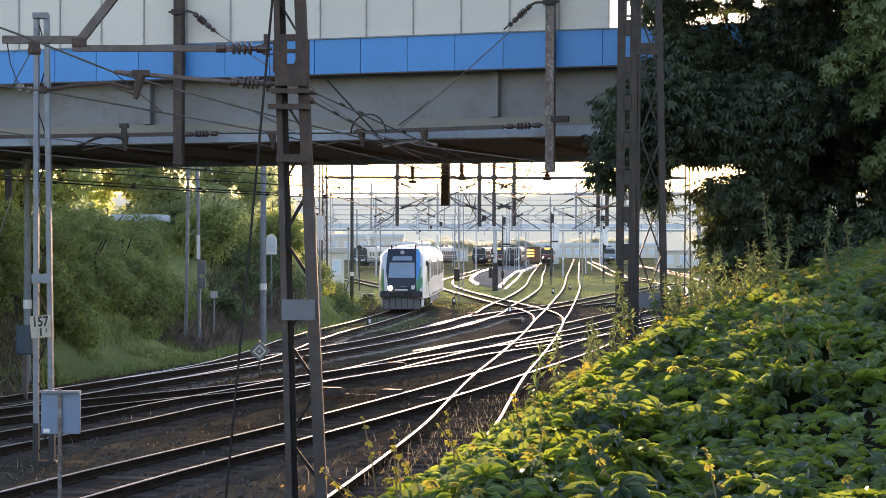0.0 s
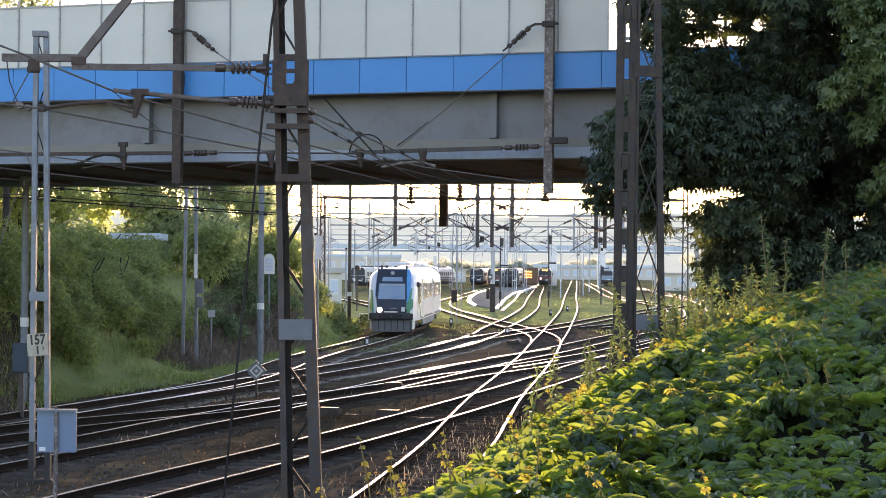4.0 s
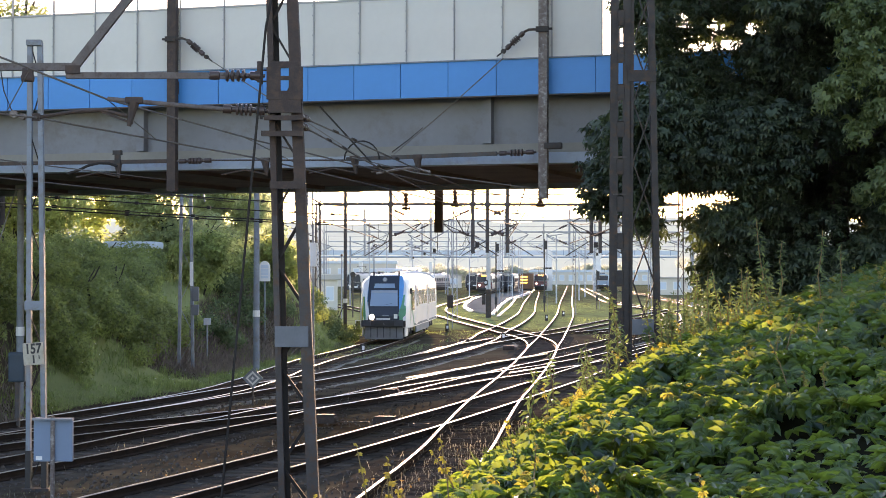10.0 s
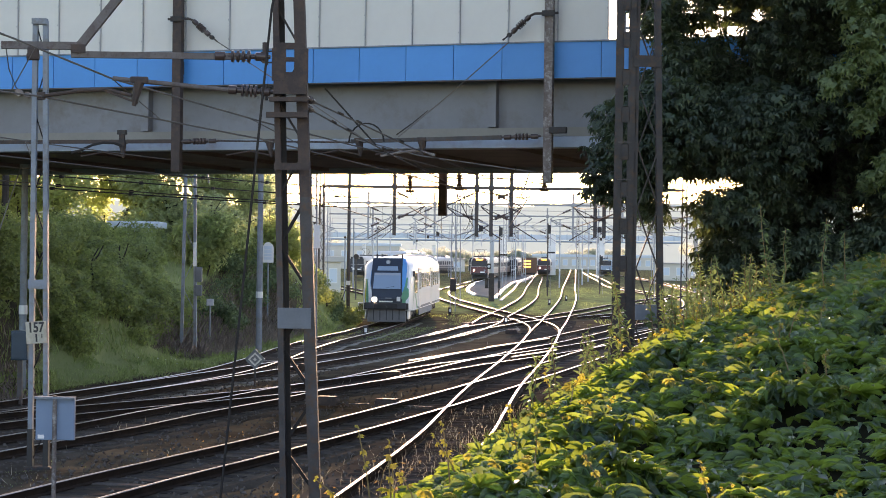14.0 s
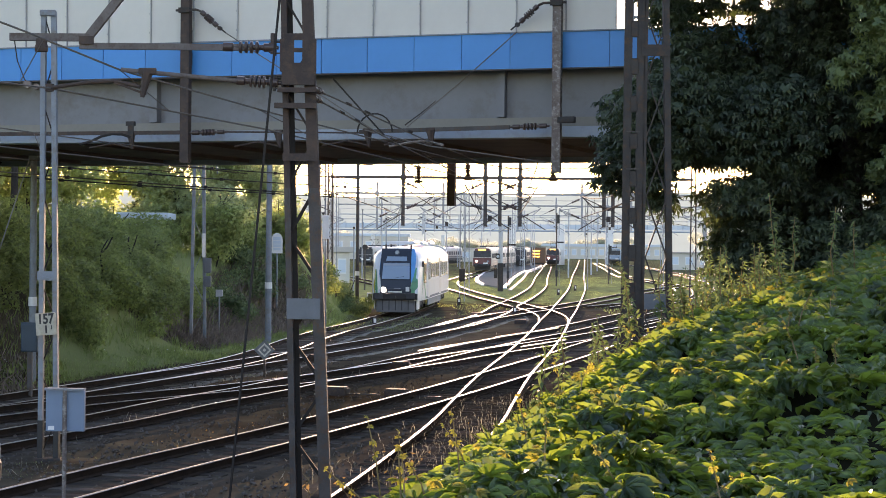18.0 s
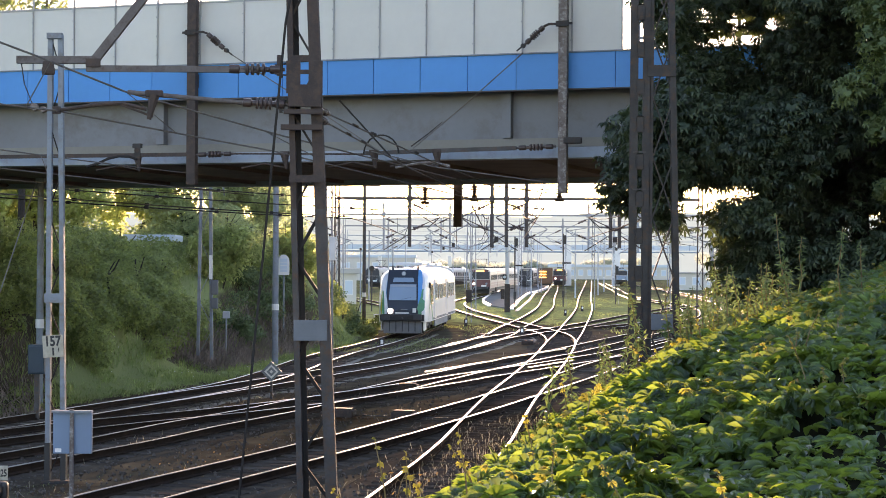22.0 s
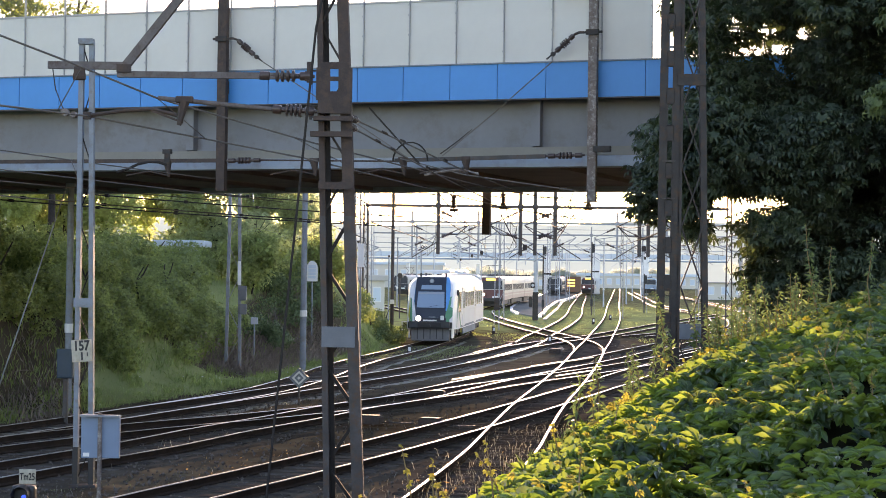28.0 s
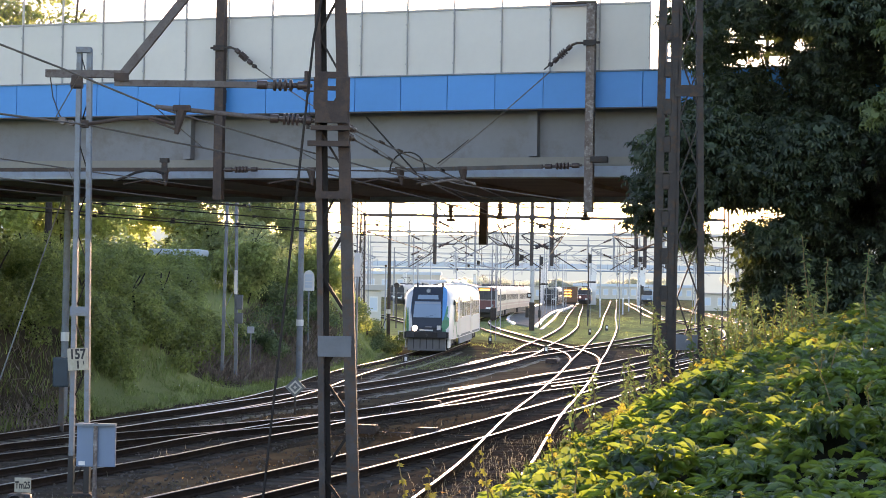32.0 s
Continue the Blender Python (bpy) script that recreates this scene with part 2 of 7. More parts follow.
M = {
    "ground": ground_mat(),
    "rail_top": mat("rail_top", (0.55, 0.53, 0.485), (0.42, 0.40, 0.365), rough=0.5, metal=1.0, fine=60, bump=0.05),
    "rail_side": mat("rail_side", (0.06, 0.038, 0.027), (0.03, 0.022, 0.018), rough=0.9, spec=0.05, fine=30, bump=0.3),
    "sleeper": mat("sleeper", (0.125, 0.104, 0.087), (0.055, 0.046, 0.04), rough=0.95, spec=0.0, scale=2, fine=25, bump=0.6, each=0.35),
    "ballast": mat("ballast", (0.140, 0.114, 0.086), (0.054, 0.044, 0.034), rough=0.95, spec=0.0, scale=0.8, fine=14, bump=0.4,
                   dirt=(0.085, 0.066, 0.05)),
    "stone": mat("stone", (0.17, 0.145, 0.125), (0.085, 0.072, 0.063), rough=0.95, spec=0.0, scale=2, fine=20, bump=0.6),
    "rust": mat("rust", (0.088, 0.060, 0.050), (0.045, 0.034, 0.031), rough=0.8, metal=0.1, scale=4, fine=45, bump=0.3,
                dirt=(0.105, 0.064, 0.046)),
    "old_steel": mat("old_steel", (0.105, 0.096, 0.093), (0.055, 0.049, 0.047), rough=0.65, metal=0.4, scale=3, fine=40,
                     bump=0.25, dirt=(0.12, 0.065, 0.04)),
    "grey_paint": mat("grey_paint", (0.26, 0.30, 0.335), (0.18, 0.205, 0.23), rough=0.7, metal=0.0, spec=0.25, scale=2.5, fine=35,
                      bump=0.12, dirt=(0.20, 0.19, 0.18)),
    "dark_steel": mat("dark_steel", (0.072, 0.066, 0.062), (0.04, 0.036, 0.034), rough=0.8, spec=0.2, scale=3, fine=40, bump=0.25, dirt=(0.10, 0.06, 0.04)),
    # brown-grey beds, lightened further to stand in for haze
    "ballast_pale": mat("ballast_pale", (0.33, 0.30, 0.255), (0.19, 0.172, 0.145), rough=0.95, spec=0.0, scale=0.6, fine=12, bump=0.4, dirt=(0.15, 0.15, 0.07)),
    "mottled": mat("mottled", (0.24, 0.20, 0.18), (0.12, 0.088, 0.075), rough=0.75, spec=0.2, scale=5, fine=30, bump=0.25, dirt=(0.42, 0.40, 0.37)),
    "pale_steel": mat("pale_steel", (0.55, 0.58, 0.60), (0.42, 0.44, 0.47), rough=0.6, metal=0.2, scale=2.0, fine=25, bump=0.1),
    "weathered_steel": mat("weathered_steel", (0.185, 0.160, 0.150), (0.115, 0.096, 0.090), rough=0.75, spec=0.25, scale=4, fine=40, bump=0.25, dirt=(0.10, 0.068, 0.055)),
    "slate_paint": mat("slate_paint", (0.15, 0.17, 0.19), (0.11, 0.125, 0.14), rough=0.6, scale=3, fine=30, bump=0.1),
    # zinc grey on near fittings; on yard steel its paleness is haze
    "galvanised": mat("galvanised", (0.34, 0.36, 0.385), (0.24, 0.255, 0.275), rough=0.6, metal=0.1, scale=2, fine=25, bump=0.1),
    # steel of the distance, haze mixed into the colour
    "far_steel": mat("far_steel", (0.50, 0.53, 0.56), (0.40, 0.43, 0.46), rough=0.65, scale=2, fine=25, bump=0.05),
    "screen_frame": mat("screen_frame", (0.42, 0.42, 0.40), (0.32, 0.32, 0.31), rough=0.5, scale=2, fine=20, bump=0.05),
    "dark_wire": mat("dark_wire", (0.05, 0.045, 0.042), rough=0.9, spec=0.03, bump=0),
    "wire": mat("wire", (0.20, 0.18, 0.165), rough=0.9, metal=0.0, spec=0.05, bump=0),
    "insulator": mat("insulator", (0.08, 0.05, 0.043), (0.05, 0.034, 0.03), rough=0.3, bump=0),
    "blue_panel": mat("blue_panel", (0.010, 0.27, 0.64), (0.009, 0.235, 0.56), rough=0.5, scale=0.6, fine=8, bump=0.03, each=0.05),
    "screen_panel": mat("screen_panel", (0.66, 0.64, 0.58), (0.59, 0.57, 0.52), rough=0.5, scale=0.5, fine=6, bump=0.02, each=0.04),
    "girder": mat("girder", (0.205, 0.215, 0.232), (0.165, 0.17, 0.182), rough=0.6, scale=0.45, fine=7, bump=0.05,
                  dirt=(0.15, 0.138, 0.134)),
    "flange": mat("flange", (0.31, 0.37, 0.43), (0.25, 0.29, 0.33), rough=0.6, scale=0.7, fine=9, bump=0.05, dirt=(0.24, 0.235, 0.235)),
    "flange_dark": mat("flange_dark", (0.20, 0.20, 0.205), (0.15, 0.15, 0.155), rough=0.7, fine=20, bump=0.1),
    "soffit": mat("soffit", (0.14, 0.11, 0.095), (0.07, 0.055, 0.05), rough=0.85, scale=0.8, fine=12, bump=0.2),
    "concrete": mat("concrete", (0.50, 0.49, 0.46), (0.38, 0.37, 0.35), rough=0.85, scale=0.4, fine=12, bump=0.15),
    "asphalt": mat("asphalt", (0.28, 0.265, 0.235), (0.21, 0.20, 0.175), rough=0.95, spec=0.0, scale=0.3, fine=10, bump=0.2),
    "white_paint": mat("white_paint", (0.80, 0.80, 0.78), (0.70, 0.70, 0.68), rough=0.45, scale=1.2, fine=12, bump=0.02),
    "sign_white": mat("sign_white", (0.52, 0.48, 0.38), (0.34, 0.305, 0.24), rough=0.5, scale=9, fine=60, bump=0.02),
    "black_paint": mat("black_paint", (0.025, 0.025, 0.027), rough=0.5, bump=0),
    "blue_box": mat("blue_box", (0.018, 0.05, 0.075), rough=0.5, bump=0.05),
    "bark": mat("bark", (0.06, 0.047, 0.038), (0.03, 0.024, 0.02), rough=0.95, scale=2.5, fine=18, bump=0.9),
    "stem": mat("stem", (0.26, 0.17, 0.06), (0.18, 0.12, 0.05), rough=0.7, bump=0),
    "ivy": leaf_mat("ivy", (0.014, 0.044, 0.032), (0.070, 0.138, 0.035), (0.46, 0.62, 0.07), gloss=0.34, share=0.36),
    "ivy_young": leaf_mat("ivy_young", (0.16, 0.17, 0.04), (0.27, 0.22, 0.06), (0.56, 0.50, 0.07), gloss=0.45, share=0.5),
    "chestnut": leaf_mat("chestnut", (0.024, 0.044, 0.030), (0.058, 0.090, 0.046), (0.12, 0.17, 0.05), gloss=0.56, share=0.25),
    # brighter copy of the chestnut leaf, with the light in its colour
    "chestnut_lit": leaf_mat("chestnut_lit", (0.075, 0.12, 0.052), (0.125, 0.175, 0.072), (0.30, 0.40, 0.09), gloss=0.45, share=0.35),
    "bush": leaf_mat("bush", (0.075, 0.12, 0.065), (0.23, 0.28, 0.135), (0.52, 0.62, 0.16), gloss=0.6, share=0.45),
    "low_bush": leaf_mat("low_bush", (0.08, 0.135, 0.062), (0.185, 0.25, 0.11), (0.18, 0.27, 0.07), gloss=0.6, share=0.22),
    # one foliage twice: yellowed as if backlit, greyed as if in shade
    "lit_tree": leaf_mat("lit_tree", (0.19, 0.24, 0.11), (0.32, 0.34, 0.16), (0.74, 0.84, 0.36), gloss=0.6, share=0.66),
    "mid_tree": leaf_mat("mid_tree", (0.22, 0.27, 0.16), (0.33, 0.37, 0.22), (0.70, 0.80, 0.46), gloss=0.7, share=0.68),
    "weed": leaf_mat("weed", (0.07, 0.12, 0.04), (0.13, 0.17, 0.065), (0.26, 0.36, 0.10), gloss=0.6, share=0.34),
    "grass": leaf_mat("grass", (0.175, 0.27, 0.08), (0.28, 0.335, 0.125), (0.56, 0.70, 0.24), gloss=0.6, share=0.45),
    "dry_grass": leaf_mat("dry_grass", (0.26, 0.245, 0.19), (0.38, 0.36, 0.29), (0.58, 0.56, 0.45), gloss=0.7, share=0.55),
    "dry_leaf": leaf_mat("dry_leaf", (0.26, 0.14, 0.06), (0.36, 0.21, 0.09), (0.42, 0.27, 0.10), gloss=0.5, share=0.4),
    "brush": leaf_mat("brush", (0.26, 0.205, 0.17), (0.38, 0.31, 0.27), (0.42, 0.34, 0.28), gloss=0.8, share=0.4),
    # leaves of the distance, bleached in colour as haze would
    "haze_tree": leaf_mat("haze_tree", (0.36, 0.42, 0.33), (0.46, 0.51, 0.42), (0.80, 0.84, 0.72), gloss=0.9, share=0.72),
    "emu_glass": mat("emu_glass", (0.07, 0.07, 0.075), (0.05, 0.05, 0.055), rough=0.55, spec=0.3, bump=0),
    # pale colour and emission stand in for bright haze over the hills
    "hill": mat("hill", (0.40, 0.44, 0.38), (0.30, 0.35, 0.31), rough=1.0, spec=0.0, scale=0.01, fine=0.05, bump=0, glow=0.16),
    "train_white": mat("train_white", (0.78, 0.79, 0.80), (0.70, 0.71, 0.72), rough=0.32, scale=0.6, fine=9, bump=0.02),
    "train_green": mat("train_green", (0.07, 0.34, 0.19), (0.06, 0.28, 0.16), rough=0.35, bump=0),
    # side glass; its pale base imitates the golden sky it would reflect
    "train_glass": glass_mat("train_glass", (0.46, 0.44, 0.38), 0.16),
    "pink_band": mat("pink_band", (0.52, 0.40, 0.37), (0.44, 0.34, 0.31), rough=0.5, bump=0.03),
    "train_blue": mat("train_blue", (0.06, 0.27, 0.50), (0.05, 0.22, 0.42), rough=0.35, bump=0),
    "stripe_blue": mat("stripe_blue", (0.05, 0.34, 0.70), (0.045, 0.30, 0.63), rough=0.35, bump=0),
    "train_yellow": mat("train_yellow", (0.55, 0.50, 0.08), rough=0.4, bump=0),
    "train_dark": mat("train_dark", (0.055, 0.057, 0.065), (0.035, 0.036, 0.04), rough=0.6, fine=20, bump=0.1),
    "mask": mat("mask", (0.028, 0.042, 0.062), (0.022, 0.033, 0.050), rough=0.35, spec=0.35, scale=1, fine=10, bump=0),
    "screen_glass": glass_mat("screen_glass", (0.22, 0.33, 0.43), 0.12),
    "window": glass_mat("window", (0.03, 0.035, 0.04), 0.06),
    "lamp_on": mat("lamp_on", (1.0, 0.86, 0.66), glow=14.0, bump=0),
    "lamp_soft": mat("lamp_soft", (1.0, 0.72, 0.50), glow=5.0, bump=0),
    "lamp_blue": mat("lamp_blue", (0.02, 0.10, 1.0), glow=0.22, bump=0),
    "display": mat("display", (1.0, 0.50, 0.08), glow=1.1, bump=0),
    "emu_red": mat("emu_red", (0.17, 0.06, 0.058), (0.12, 0.045, 0.043), rough=0.5, bump=0.03),
    "emu_cream": mat("emu_cream", (0.62, 0.58, 0.52), (0.52, 0.48, 0.43), rough=0.5, bump=0.03),
    "loco_grey": mat("loco_grey", (0.16, 0.165, 0.16), (0.11, 0.115, 0.11), rough=0.6, bump=0.05),
    "brown_wagon": mat("brown_wagon", (0.20, 0.10, 0.055), (0.14, 0.075, 0.045), rough=0.7, bump=0.1),
    "sign_blue": mat("sign_blue", (0.17, 0.255, 0.36), (0.15, 0.225, 0.32), rough=0.55, scale=2, fine=12, bump=0.02),
    "roof_blue": mat("roof_blue", (0.58, 0.67, 0.74), (0.50, 0.59, 0.66), rough=0.5, scale=0.2, fine=4, bump=0.02),
    "wall_pale": mat("wall_pale", (0.66, 0.62, 0.54), (0.56, 0.53, 0.47), rough=0.8, scale=0.3, fine=5, bump=0.05),
    "skirt_blue": mat("skirt_blue", (0.26, 0.37, 0.47), (0.22, 0.31, 0.40), rough=0.5, scale=0.2, fine=3, bump=0),
}


# ---- mesh building ----
class Shape:
    """Collects vertices and faces of one mesh."""

    def __init__(self):
        self.v, self.f, self.k = [], [], []

    def add(self, verts, faces, k=0):
        o = len(self.v)
        self.v += [tuple(p) for p in verts]
        self.f += [[i + o for i in f] for f in faces]
        self.k += [k] * len(faces)
        return self

    def box(self, c, s, rz=0.0, k=0, rx=0.0, ry=0.0):
        m = pose(*c, rx, ry, rz)
        vs = [m @ Vector((x * s[0] / 2, y * s[1] / 2, z * s[2] / 2)) for x in (-1, 1) for y in (-1, 1) for z in (-1, 1)]
        return self.add(vs, [(0, 1, 3, 2), (4, 6, 7, 5), (0, 4, 5, 1), (2, 3, 7, 6), (0, 2, 6, 4), (1, 5, 7, 3)], k)

    def chamfer(self, c, s, e, rz=0.0, k=0):
        """A box with its edges cut off by e."""
        bm = bmesh.new()
        bmesh.ops.create_cube(bm, size=1.0, matrix=Matrix.Diagonal((*s, 1)))
        bmesh.ops.bevel(bm, geom=bm.edges[:], offset=e, segments=2, affect="EDGES", profile=0.6)
        m = pose(*c, 0, 0, rz)
        bm.verts.index_update()
        vs, fs = [m @ v.co for v in bm.verts], [[v.index for v in f.verts] for f in bm.faces]
        bm.free()
        return self.add(vs, fs, k)

    def beam(self, p, q, w, h, k=0, up=(0, 0, 1)):
        """A bar of section w by h from p to q."""
        p, q = Vector(p), Vector(q)
        d = (q - p).normalized()
        u = Vector(up)
        if abs(d.dot(u)) > 0.98:
            u = Vector((0, 1, 0))
        a = d.cross(u).normalized()
        b = a.cross(d).normalized()
        vs = [e + a * (w / 2 * i) + b * (h / 2 * j) for e in (p, q) for i, j in ((-1, -1), (1, -1), (1, 1), (-1, 1))]
        return self.add(vs, [(3, 2, 1, 0), (4, 5, 6, 7), (0, 1, 5, 4), (1, 2, 6, 5), (2, 3, 7, 6), (3, 0, 4, 7)], k)

    def tube(self, p, q, r, n=8, r2=None, k=0, caps=True):
        p, q = Vector(p), Vector(q)
        d = (q - p).normalized()
        u = Vector((0, 0, 1)) if abs(d.z) < 0.95 else Vector((0, 1, 0))
        a = d.cross(u).normalized()
        b = a.cross(d)
        r2 = r if r2 is None else r2
        vs = [e + (a * math.cos(2 * math.pi * i / n) + b * math.sin(2 * math.pi * i / n)) * rr
              for e, rr in ((p, r), (q, r2)) for i in range(n)]
        fs = [(i, (i + 1) % n, n + (i + 1) % n, n + i) for i in range(n)]
        if caps:
            fs += [tuple(range(n - 1, -1, -1)), tuple(range(n, 2 * n))]
        return self.add(vs, fs, k)

    def channel(self, p, q, w, d, t, ax, ay, k=0):
        """A U-shaped channel from p to q: w wide along ax, d deep along ay, t thick."""
        p, q, ax, ay = Vector(p), Vector(q), Vector(ax), Vector(ay)
        prof = [(-w / 2, 0), (w / 2, 0), (w / 2, d), (w / 2 - t, d), (w / 2 - t, t), (-w / 2 + t, t), (-w / 2 + t, d), (-w / 2, d)]
        vs = [e + ax * a + ay * b for e in (p, q) for a, b in prof]
        fs = [(i, (i + 1) % 8, 8 + (i + 1) % 8, 8 + i) for i in range(8)]
        return self.add(vs, fs + [(7, 6, 5, 4, 3, 2, 1, 0), (8, 9, 10, 11, 12, 13, 14, 15)], k)

    def turned(self, p, q, prof, n=10, k=0):
        """A turned body from p to q; prof: (share of the length, radius)."""
        p, q = Vector(p), Vector(q)
        d = (q - p).normalized()
        u = Vector((0, 0, 1)) if abs(d.z) < 0.95 else Vector((0, 1, 0))
        a = d.cross(u).normalized()
        b = a.cross(d)
        vs = [p.lerp(q, t) + (a * math.cos(2 * math.pi * i / n) + b * math.sin(2 * math.pi * i / n)) * rr for t, rr in prof for i in range(n)]
        m = len(prof)
        fs = [(j * n + i, j * n + (i + 1) % n, (j + 1) * n + (i + 1) % n, (j + 1) * n + i) for j in range(m - 1) for i in range(n)]
        return self.add(vs, fs + [tuple(range(n - 1, -1, -1)), tuple(range((m - 1) * n, m * n))], k)

    def path(self, pts, r, n=5, k=0):
        """A wire along points, thick r or from r[0] to r[1]."""
        r = r if isinstance(r, tuple) else (r, r)
        pts = [Vector(p) for p in pts]
        rings, c = [], len(pts)
        for i, p in enumerate(pts):
            d = (pts[min(i + 1, c - 1)] - pts[max(i - 1, 0)]).normalized()
            u = Vector((0, 0, 1)) if abs(d.z) < 0.95 else Vector((0, 1, 0))
            a = d.cross(u).normalized()
            b = a.cross(d)
            rr = r[0] + (r[1] - r[0]) * i / max(1, c - 1)
            rings += [p + (a * math.cos(2 * math.pi * j / n) + b * math.sin(2 * math.pi * j / n)) * rr for j in range(n)]
        fs = [(i * n + j, i * n + (j + 1) % n, (i + 1) * n + (j + 1) % n, (i + 1) * n + j)
              for i in range(c - 1) for j in range(n)]
        fs += [tuple(range(n - 1, -1, -1)), tuple((c - 1) * n + j for j in range(n))]
        return self.add(rings, fs, k)

    def mesh(self, name, mats, smooth=False):
        me = bpy.data.meshes.new(name)
        me.from_pydata(self.v, [], self.f)
        for m in mats if isinstance(mats, (list, tuple)) else [mats]:
            me.materials.append(M[m])
        if isinstance(mats, (list, tuple)) and len(mats) > 1:
            me.polygons.foreach_set("material_index", self.k)
        if smooth:
            me.polygons.foreach_set("use_smooth", [True] * len(me.polygons))
            me.set_sharp_from_angle(angle=radians(40))
        me.update()
        return me


def part(name, shape, material, parent, label="", smooth=False, at=None):
    """One mesh under a thing or a part."""
    ob = new(name, shape.mesh(name, material, smooth) if isinstance(shape, Shape) else shape)
    ob.parent = parent
    if at is not None:
        ob.matrix_basis = at
    return tagged(ob, label) if label else ob


def thing(name, label, category, at=None, group="", kind="", shape=None, material=None, smooth=False):
    ob = new(name, shape.mesh(name, material, smooth) if shape else None)
    if at is not None:
        ob.matrix_basis = at
    return tagged(ob, label, category, group, kind)


def smooth01(x):
    x = min(1.0, max(0.0, x))
    return x * x * (3 - 2 * x)


def along(pts, x):
    """The value at x of a line through (x, value) points."""
    if x <= pts[0][0]:
        a, b = pts[0], pts[1]
    elif x >= pts[-1][0]:
        a, b = pts[-2], pts[-1]
    else:
        a, b = next((p, q) for p, q in zip(pts, pts[1:]) if p[0] <= x <= q[0])
    return a[1] + (b[1] - a[1]) * (x - a[0]) / (b[0] - a[0])


def curve_points(ctrl, step=1.0):
    """A smooth line through control points, one point about every step metres."""
    c = [Vector((*p, 0)) for p in ctrl]
    c = [c[0] * 2 - c[1]] + c + [c[-1] * 2 - c[-2]]
    out = []
    for i in range(1, len(c) - 2):
        k = max(2, int((c[i + 1] - c[i]).length / step))
        for j in range(k):
            t = j / k
            out.append(0.5 * (2 * c[i] + (c[i + 1] - c[i - 1]) * t + (2 * c[i - 1] - 5 * c[i] + 4 * c[i + 1] - c[i + 2]) * t * t
                              + (3 * c[i] - c[i - 1] - 3 * c[i + 1] + c[i + 2]) * t ** 3))
    return out + [c[-2]]


# ---- the lie of the land ----
FOOT = [(-60, -46), (0, -27.5), (30, -17.2), (48, -11.9), (63, -7.7), (77, -6.3), (90, -4.9), (100, -4.6), (120, -4.9), (150, -6.5), (200, -12), (400, -50)]
TOP = [(-60, 4.2), (48, 4.0), (75, 3.7), (92, 3.5), (100, 3.3), (110, 2.4), (124, 0.9), (140, 0.2), (220, 0.0), (400, 0.0)]


def crest_x(y):
    return -2.4 + 0.197 * y


def height(x, y):
    """The ground's height: a flat yard between a grassy bank on one side and the creeper's bank on the other."""
    z = -0.22 + 0.05 * noise.noise((x * 0.7, y * 0.7, 0))
    e = along(FOOT, y) - x
    if e > 0:
        top = max(0.0, along(TOP, y))
        far = smooth01((y - 76) / 18)
        z += top * (0.07 * min(1.0, e / 2) + 0.93 * smooth01((e - 1.7 + 1.6 * far) / (5.0 - 2.0 * far))) + 0.25 * smooth01(e / 3) * noise.noise((x * 0.4, y * 0.4, 5)) + 0.02 * max(0, e - 9)
    k = 1 - smooth01((y - 44) / 22)
    if k > 0 and y > -80:
        r = x - crest_x(y)
        base = 2.42 - 0.30 * (1 - smooth01((y - 2) / 6))
        if r < 0:
            rise = smooth01((r + 1.6) / 1.7)
        else:
            rise = 1.0
        up = (0.05 + 0.30 * smooth01((y - 8) / 10)) * min(max(r, 0), 5)
        lump = 0.10 * noise.noise((x * 0.9, y * 0.5, 9)) + 0.06 * noise.noise((x * 2.1, y * 1.3, 3))
        z = max(z, z + k * (base * rise + up + lump * rise))
    return z


def lines(stops):
    out = []
    for (a, b, s) in stops:
        n = max(1, round((b - a) / s))
        out += [a + (b - a) * i / n for i in range(n)]
    return out + [stops[-1][1]]


def build_ground():
    xs = lines([(-2500, -300, 400), (-300, -60, 40), (-60, -30, 5), (-30, 25, 0.55), (25, 80, 5), (80, 300, 40), (300, 2500, 400)])
    ys = lines([(-1500, -100, 300), (-100, -10, 10), (-10, 70, 0.6), (70, 210, 2.0), (210, 600, 30), (600, 3000, 400)])
    s = Shape()
    s.v = [(x, y, height(x, y)) for y in ys for x in xs]
    w = len(xs)
    s.f = [(j * w + i, j * w + i + 1, (j + 1) * w + i + 1, (j + 1) * w + i) for j in range(len(ys) - 1) for i in range(w - 1)]
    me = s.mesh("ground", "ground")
    me.polygons.foreach_set("use_smooth", [True] * len(me.polygons))
    at = me.attributes.new("grass", "FLOAT", "POINT")
    vals = []
    for x, y, z in s.v:
        g = smooth01((along(FOOT, y) - x + 0.8) / 2.2)
        g = max(g, 0.60 * smooth01((y - 112) / 22) - 0.18 * smooth01((y - 190) / 90), 0, smooth01((abs(x) - 60) / 40))
        g = max(g, 0.26 * smooth01((y - 84) / 10) * (1 if x < 1.2 + (y - 84) * 0.02 else 0))
        if 63 < y < 94:
            e = along(FOOT, y) - x
            g *= 1 - 0.85 * smooth01((e - 0.6) / 0.6) * (1 - smooth01((e - 3.8) / 1.5)) * smooth01((y - 63) / 3)
        if 44 < y < 58 and -0.29 < x / y < -0.215:
            g *= 0.2
        # below zero the ground is blackened as shade under the creeper
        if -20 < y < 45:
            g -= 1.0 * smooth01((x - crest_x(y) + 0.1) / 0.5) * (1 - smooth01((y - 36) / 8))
        vals.append(g)
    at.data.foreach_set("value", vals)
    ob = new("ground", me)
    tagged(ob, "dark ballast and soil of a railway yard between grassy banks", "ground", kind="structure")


build_ground()

